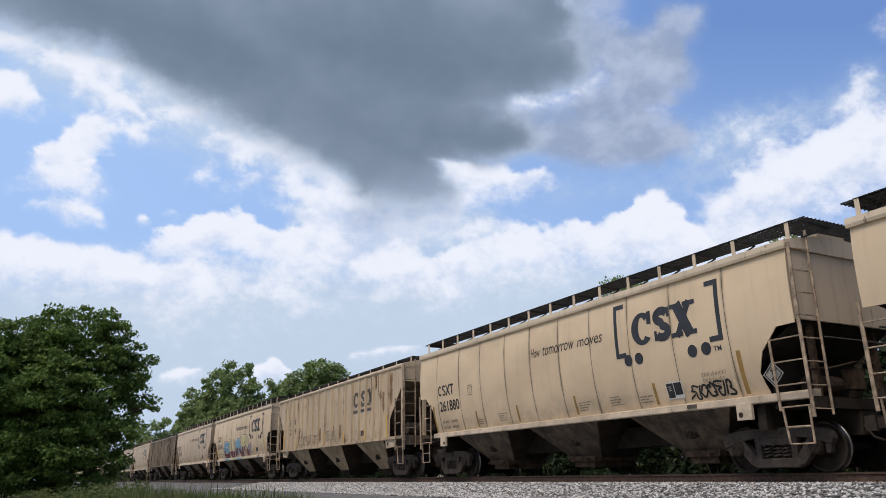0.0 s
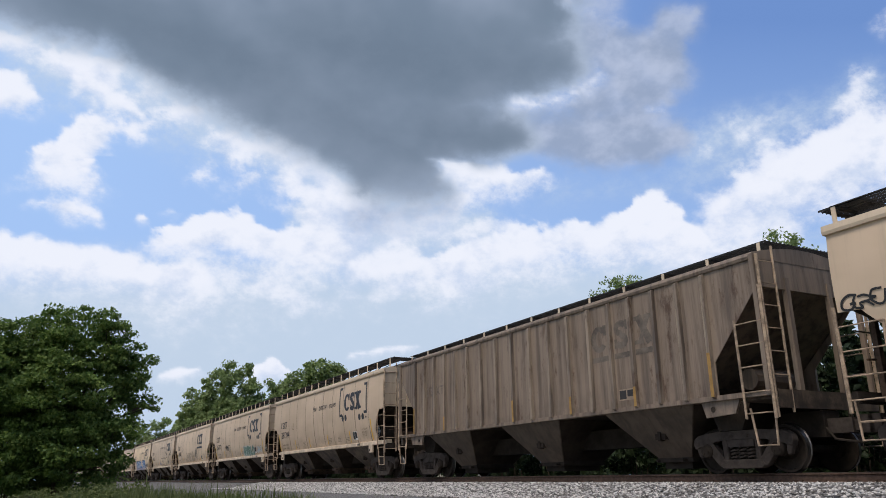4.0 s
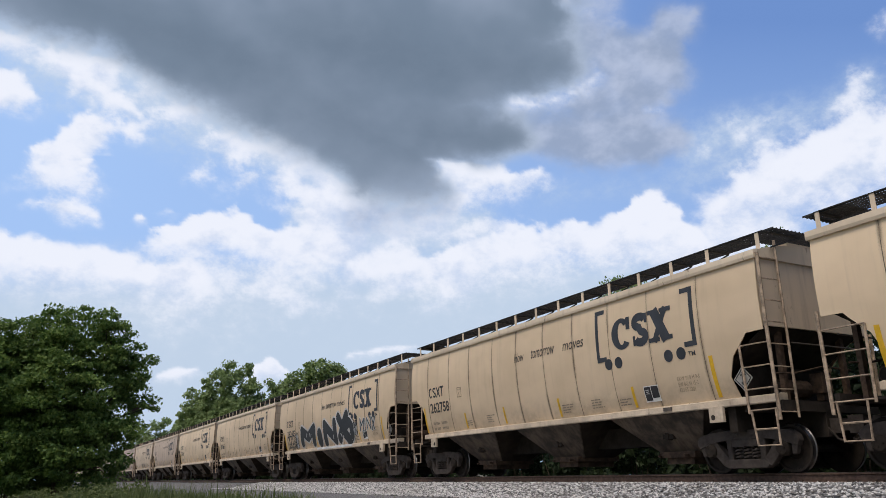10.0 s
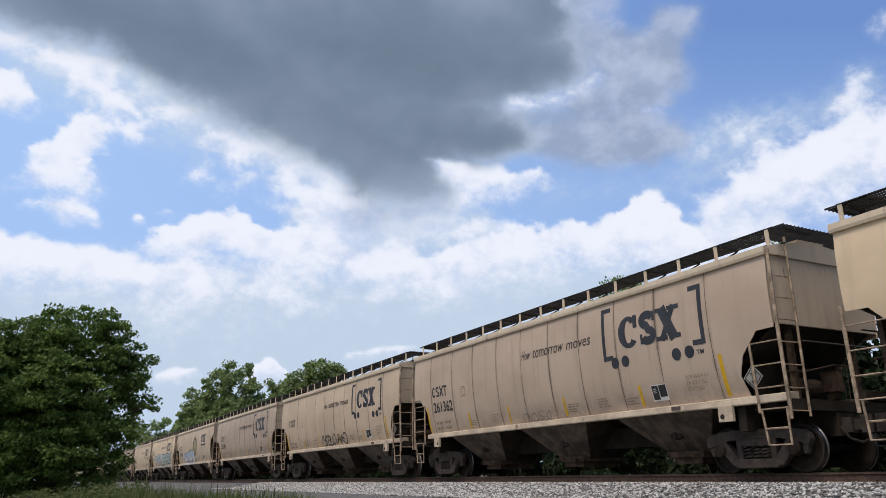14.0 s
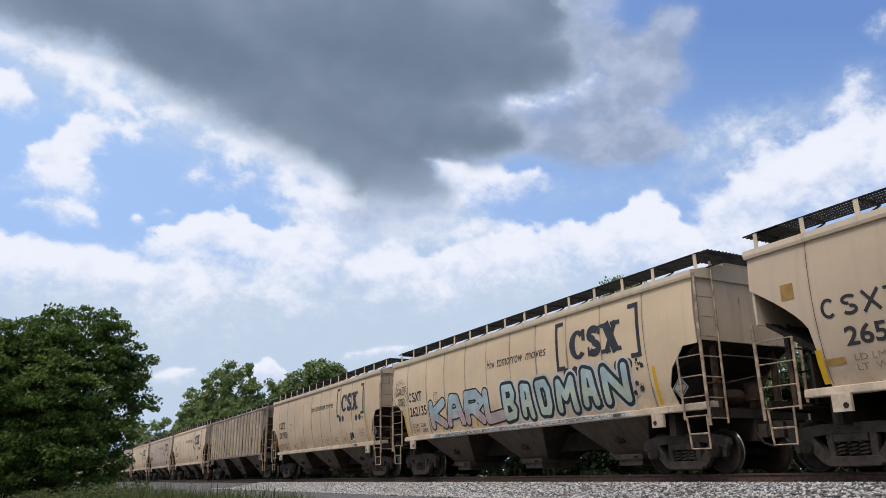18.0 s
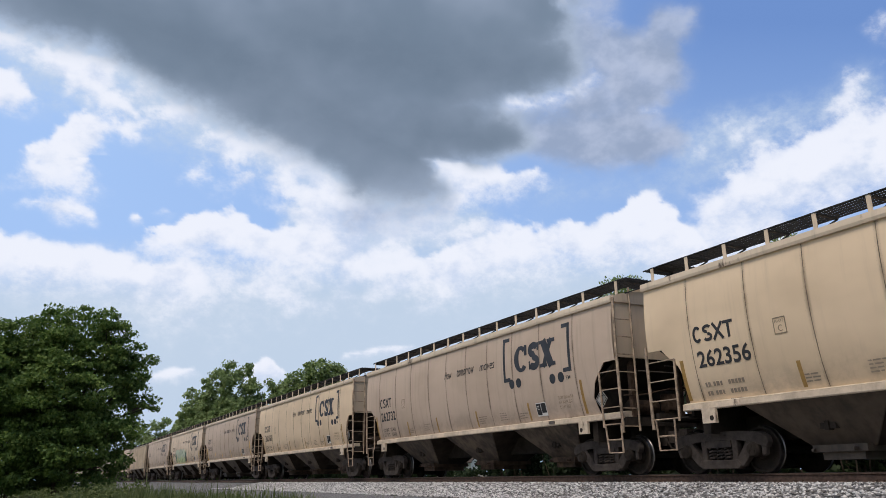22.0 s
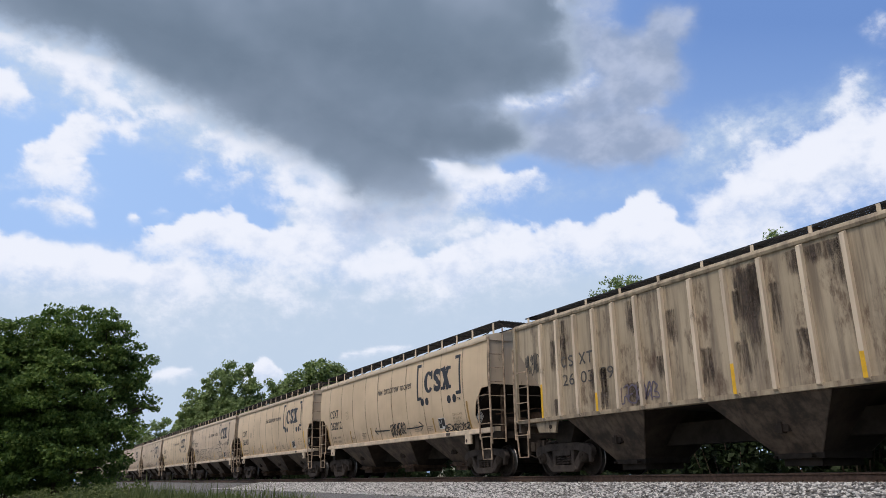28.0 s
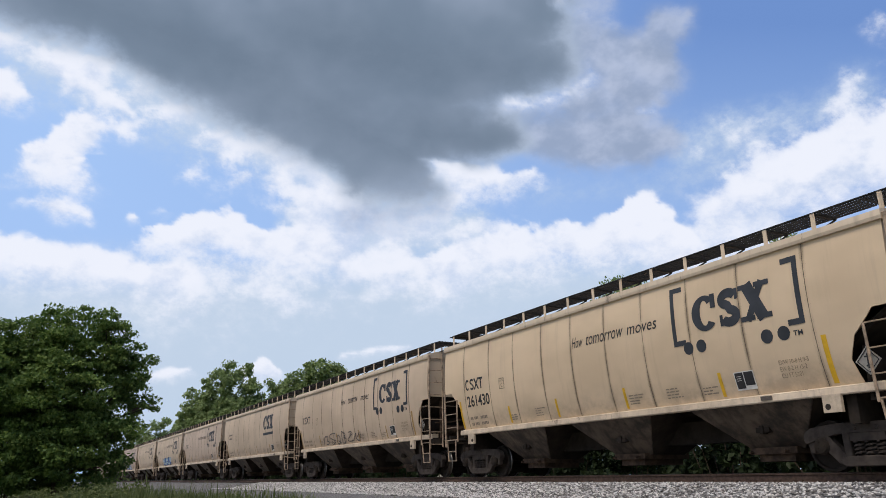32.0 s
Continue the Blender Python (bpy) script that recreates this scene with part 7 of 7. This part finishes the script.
        spray_patch(car, W, -4.85, -4.35, 1.6, 2.45, FERN, 0.0055, 1, "dark green sprayed field", 0.1)
        spray_patch(car, W, -3.6, -0.4, 1.62, 2.60, FERN, 0.0052, 3, "dark green sprayed field", 0.1)
        spray_patch(car, W, -0.45, 0.75, 1.62, 2.55, FERN, 0.0057, 2, "dark green sprayed field", 0.12)
        spray_word(car, W, "TRAHD", -4.6, 0.05, 1.46, 2.78, 0.42, ((0.0, (0.42, 0.46, 0.34)),), 70, 0.05, (0.43, 0.48, 0.23), 0.42, 0.12, -0.16, "pale green block letter fading to yellow-green")
        spray_patch(car, lambda z: 1.482, -4.5, 0.3, 1.315, 1.43, (0.55, 0.55, 0.50), 0.006, 5, "pale overspray on the sill", 0.008)
        scrawl(car, W, 0.0, 0.85, 1.45, 2.1, 3, (0.12, 0.08, 0.06), 25, 0.05)
        scrawl(car, W, 2.6, 4.2, 1.5, 2.3, 4, (0.22, 0.18, 0.14), 26, 0.03)
    elif k == 28:
        bm = bmesh.new()
        strip(bm, [(0.15, 1.78), (-0.5, 1.79), (-1.3, 1.82)], 0.045, W, 0.010)
        strip(bm, [(-1.1, 1.95), (-1.3, 1.82), (-1.05, 1.68)], 0.045, W, 0.011)
        strip(bm, [(1.7, 1.74), (2.5, 1.74), (3.1, 1.77)], 0.045, W, 0.010)
        strip(bm, [(2.8, 1.93), (3.1, 1.77), (2.85, 1.62)], 0.045, W, 0.011)
        part("scrawl", mesh_of("scrawl", bm, M_BLACK), None, car, "black sprayed arrows")
        scrawl(car, W, 0.25, 1.6, 1.55, 2.0, 7, K, 27, 0.05)
        scrawl(car, W, 4.65, 6.4, 1.46, 1.72, 7, K, 28, 0.04)
    elif k == 30:
        BUFF, INK = (0.58, 0.45, 0.33), (0.05, 0.045, 0.045)
        for word, x0, x1, z0, z1, w, sd in (("MSREB", -5.08, -2.12, 1.44, 2.44, 0.15, 71), ("MBOL", -1.98, 0.60, 1.42, 2.42, 0.18, 72), ("EA", 1.15, 3.75, 1.46, 2.30, 0.26, 73)):
            spray_word(car, W, word, x0, x1, z0, z1, w, ((0.06, INK), (0.0, BUFF)), sd, 0.14, None, 0, 0, -0.12, "thin dark outlined letter")
        bm = bmesh.new()
        strip(bm, [(0.3, 2.40), (0.7, 2.28), (0.98, 2.46), (0.9, 1.9), (1.1, 1.5)], 0.045, W, 0.012)
        strip(bm, [(2.4 + 0.1 * q, 2.36 + 0.17 * math.sin(1.9 * q / 5) + 0.06 * math.sin(4.3 * q / 5)) for q in range(39)], 0.04, W, 0.0125)
        strip(bm, [(3.6 + 0.1 * q, 1.72 + 0.14 * math.sin(2.6 * q / 5 + 1.2)) for q in range(27)], 0.035, W, 0.013)
        part("scrawl", mesh_of("scrawl", bm, shade(INK)), None, car, "long wavy sprayed line")
        scrawl(car, W, -7.8, -6.9, 2.75, 3.35, 5, K, 32, 0.04)
        scrawl(car, W, -5.85, -5.2, 1.95, 2.15, 4, K, 33, 0.03)
    elif k == 32:
        scrawl(car, W, -3.5, 1.0, 1.5, 2.0, 6, (0.12, 0.10, 0.09), 33, 0.05)
    elif k == 27:
        rn = random.Random(43)
        for q in range(22):
            x = rn.choice((0.46, 1.38, 2.27, 3.13, 3.94, 4.70, 5.48, 6.25, -0.46, -1.38, -2.27, -3.13, -4.7, -6.25)) + rn.choice((-0.22, 0.22))
            zt = rn.choice((4.08, 3.6, 2.6, 2.0))
            stain(car, x, max(1.45, zt - rn.uniform(0.5, 1.2)), zt, rn.uniform(0.14, 0.28), q)
        for x, z0, z1, w, sd in ((0.02, 1.65, 4.08, 0.42, 1), (0.10, 2.6, 4.08, 0.40, 2), (3.6, 3.4, 4.0, 0.4, 3), (-3.4, 1.6, 2.1, 0.5, 4), (1.8, 3.7, 4.05, 0.5, 5)):
            stain(car, x, z0, z1, w, sd)
        scrawl(car, FLAT, -3.9, -2.6, 1.6, 2.1, 5, (0.12, 0.10, 0.14), 61, 0.035)
        scrawl(car, FLAT, -7.9, -7.2, 2.7, 3.4, 6, (0.08, 0.07, 0.06), 62, 0.03)
    elif k == 1:
        rn = random.Random(41)
        for q in range(30):
            x = rn.choice((0.46, 1.38, 2.27, 2.27, 5.48, 6.25, 7.0, -0.46, -1.38, -2.27, -3.13, -4.7, -6.25)) + rn.choice((-0.22, 0.22))
            zt = rn.choice((4.08, 4.08, 3.4, 2.4))
            stain(car, x, max(1.5, zt - rn.uniform(0.5, 1.3)), zt, rn.uniform(0.10, 0.22), q, 1)
        scrawl(car, FLAT, -4.6, -1.6, 1.6, 2.1, 7, (0.16, 0.13, 0.10), 63, 0.045)
        scrawl(car, FLAT, -0.6, 1.6, 1.6, 2.2, 6, (0.20, 0.17, 0.13), 64, 0.04)
    elif k == 20:
        spray_patch(car, FLAT, -6.2, -4.66, 1.62, 2.05, (0.035, 0.032, 0.03), 0.0035, 1, "black painted panel behind the weights", 0.01)
        part("weight_block", mesh_of("weight_block", laid_text("LD LMT  201700\nLT  WT    61300", -6.1, -4.75, 1.66, 0.34, FLAT, 0, 0.006), M_WHITE), None, car)
        for x, z0, z1, w, sd in ((5.0, 1.8, 2.6, 0.5, 13), (6.6, 3.2, 4.0, 0.5, 14), (2.6, 1.7, 2.6, 0.5, 15), (0.9, 3.0, 4.0, 0.4, 16), (-2.7, 1.8, 3.0, 0.4, 17), (7.7, 3.6, 4.1, 0.5, 18)):
            stain(car, x, z0, z1, w, sd)
        scrawl(car, FLAT, 0.80, 1.15, 1.68, 1.84, 4, (0.5, 0.48, 0.45), 65, 0.03)
        bm = bmesh.new()
        for a in ((0.70, 1.28, 2.36, 2.38), (0.70, 1.28, 2.68, 2.70), (0.70, 0.72, 2.36, 2.70), (1.26, 1.28, 2.36, 2.70)):
            slab(bm, *a, FLAT, 0.006)
        for q in range(6):
            slab(bm, 0.77 + 0.08 * q, 0.82 + 0.08 * q, 2.44, 2.50, FLAT, 0.006)
            slab(bm, 0.81 + 0.07 * q, 0.85 + 0.07 * q, 2.56, 2.62, FLAT, 0.006)
        part("stencil_box", bm, M_WORN, car, "faded stencilled box with two rows of marks")
        bm = bmesh.new()
        strip(bm, [(-1.98, 1.88), (-1.76, 1.88)], 0.44, FLAT, 0.008)
        strip(bm, [(-2.12, 1.88), (-1.62, 1.88)], 0.14, FLAT, 0.0085)
        part("placard", mesh_of("placard", bm, M_GEAR), None, car, "rust-brown placard board")
    elif k in (35, 37):
        graffiti(car, W, -3.0, 2.0, 1.42, 2.3, 5, (PALE, BLU), K, 34 + k, 0.05, None, "blue and pale block graffiti")


Y, O = M_YELLOW, M_OCHRE
# car by car: number, emblem, reflectors, weights
CONSIST = {
    -1: ("", "bracket", O, None), 0: ("261880", "bracket", O, None), 1: ("259144", M_RIB_A, Y, None), 2: ("261696", "bracket", Y, None),
    3: ("262972", "bracket", O, None), 4: ("", M_RIB_B, O, None), 5: ("261394", "bracket", Y, None), 6: ("263073", "bracket", Y, None),
    7: ("265501", "underline", Y, None), 8: ("261853", "bracket", Y, None), 9: ("262213", "bracket", Y, None), 10: ("262758", "bracket", Y, None),
    11: ("262473", "bracket", Y, None), 12: ("261661", "bracket", O, None), 13: ("261166", "bracket", Y, None), 14: ("261362", "bracket", Y, None),
    15: ("", "bracket", Y, None), 16: ("261345", "bracket", Y, None), 17: ("265166", "underline", Y, None), 18: ("262135", "bracket", Y, ("22100", "62900")),
    19: ("261976", "bracket", Y, ("222700", "63300")), 20: ("259556", M_RIB_C, Y, None), 21: ("262356", "bracket", O, None), 22: ("262732", "bracket", O, ("222400", "63600")),
    23: ("262160", "bracket", O, ("222600", "63400")), 24: ("261518", "bracket", Y, None), 25: ("262913", "bracket", Y, None), 26: ("", "bracket", O, None),
    27: ("260359", M_RIB_D, Y, None), 28: ("262012", "bracket", O, None), 29: ("262483", "bracket", Y, None), 30: ("262946", "bracket", Y, None),
    31: ("261430", "bracket", Y, None), 32: ("", "bracket", O, None), 33: ("", "underline", O, None), 34: ("", "bracket", O, None), 35: ("", "bracket", O, None),
    36: ("", "bracket", O, None), 37: ("", "bracket", O, None), 38: ("", "bracket", O, None), 39: ("", "bracket", O, None), 40: ("", "bracket", O, None),
}


# small differences in coupler slack, car by car
SLACK = (0.0, -0.05, 0.01, 0.14, 0.13, 0.12, 0.11, 0.07, 0.12, -0.07, -0.16, 0.06, -0.05, -0.29, -0.15, -0.08, -0.02, 0.05, 0.11, 0.14, -0.02, -0.01, -0.18, 0.22, -0.04, 0.04, 0.06, 0.18, 0.12, 0.15, -0.14)


def stretch(car, more):
    """Lengthens a car about its middle; the ends and the trucks keep their shape."""
    for ob in list(car.children_recursive):
        if ob.name.startswith("truck"):
            ob.location.x += more * (1 if ob.location.x > 0 else -1)
        if ob.type != "MESH" or ob.name.startswith("truck") or (ob.parent and ob.parent.name.startswith("truck")):
            continue
        ob.data = ob.data.copy()
        n = len(ob.data.vertices)
        co = np.empty(n * 3, np.float32)
        ob.data.vertices.foreach_get("co", co)
        co = co.reshape(-1, 3)
        co[:, 0] += more * np.clip(co[:, 0] / 6.0, -1, 1)
        ob.data.vertices.foreach_set("co", co.ravel())
        ob.data.update()


def make_train():
    behind = -LEN_C
    first = True
    last_len = LEN_C
    for k, (digits, style, glow, weights) in CONSIST.items():
        ribbed = not isinstance(style, str)
        length = LEN_R if ribbed else 17.25 if k == 7 else 18.2 if k == 17 else LEN_C
        if k > -1:
            behind += last_len / 2 + length / 2
        last_len = length
        if ribbed:
            car = ribbed_car(style, "")
            words = {M_RIB_A: "rust-stained tan ribbed covered hopper car", M_RIB_B: "sooty dark-brown ribbed covered hopper car", M_RIB_C: "grimy grey-tan ribbed covered hopper car", M_RIB_D: "stained tan ribbed covered hopper car with dark rust patches"}[style]
            dress_ribbed(car, digits, glow, M_BLUE, M_FADED if style is M_RIB_D else M_WORN if style is not M_RIB_A else M_BLUE)
            tagged(car, words, "rail car", "cars of the train")
        else:
            car = C_PROTO if first else copy_thing(BARE, Matrix())
            first = False
            words = LABEL_C
            if k in (2, 6, 9, 11, 17, 18, 25):
                words = "tan curved-side covered hopper car with colourful spray graffiti"
            elif k in (0, 3, 7, 8, 14, 15, 28, 30):
                words = "tan curved-side covered hopper car with dark scrawled graffiti"
            tagged(car, words, "rail car", "cars of the train")
            coat = {3: M_TAN, 5: M_TAN, 6: M_TAN, 7: M_TAN, 8: M_TAN, 14: M_MAUVE, 15: M_TAN, 16: M_MAUVE, 17: M_TAN, 22: M_MAUVE, 24: M_MAUVE, 25: M_TAN, 26: M_MAUVE, 30: M_TAN}.get(k)
            if k > 31:
                coat = (M_TAN, M_MAUVE, M_TAN)[k % 3]
            if coat:
                for ob in car.children:
                    if ob.name.startswith("side_sheet"):
                        ob.material_slots[0].link = "OBJECT"
                        ob.material_slots[0].material = coat
            if k in (9, 18, 21, 24, 26):
                for ob in car.children_recursive:
                    if ob.name.startswith(("side_plate", "outlet_gate")):
                        ob.material_slots[0].link = "OBJECT"
                        ob.material_slots[0].material = M_HOPPER_DARK
            if k == 17:
                stretch(car, 0.5)
                dress_long(car, digits)
            else:
                dress(car, digits, style, glow, weights, k in (3, 5, 6, 10, 21, 22, 23, 24, 25, 26, 30, 32))
        if k > 33:
            for ob in [o for o in car.children_recursive if o.name.startswith(("rung", "tread_bar", "pad_hole"))]:
                bpy.data.objects.remove(ob)
        paint_on(k, car)
        TRAIN.append((car, behind + (SLACK[k] if 0 <= k < len(SLACK) else 0.0)))
    # the undressed pattern car closes the train
    TRAIN.append((BARE, behind + LEN_C))
    tagged(BARE, LABEL_C, "rail car", "cars of the train")


make_train()


def motions():
    times = [float(k) for k in range(33)]
    for car, behind in TRAIN:
        walk(car, [(t, pose(START - behind + gone(t), YC, 0)) for t in times])
    # all wheels are alike and roll at one rate: one action turns them all
    sets = [ob for ob in bpy.data.objects if ob.name.split(".")[0] == "wheelset"]
    lead = sets[0]
    walk(lead, [(k / 30, Matrix.Rotation(gone(k / 30) / WHEEL_R, 4, "Y")) for k in range(961)])
    for ob in sets[1:]:
        ob.rotation_mode = "QUATERNION"
        ob.animation_data_create()
        ob.animation_data.action = lead.animation_data.action
        ob.animation_data.action_slot = lead.animation_data.action_slot
    # the clouds drift slowly
    walk(sky, [(0.0, pose(0, 0, 0, 0, 0, -0.35)), (32.0, pose(0, 0, 0, 0, 0, 0.40))])


motions()
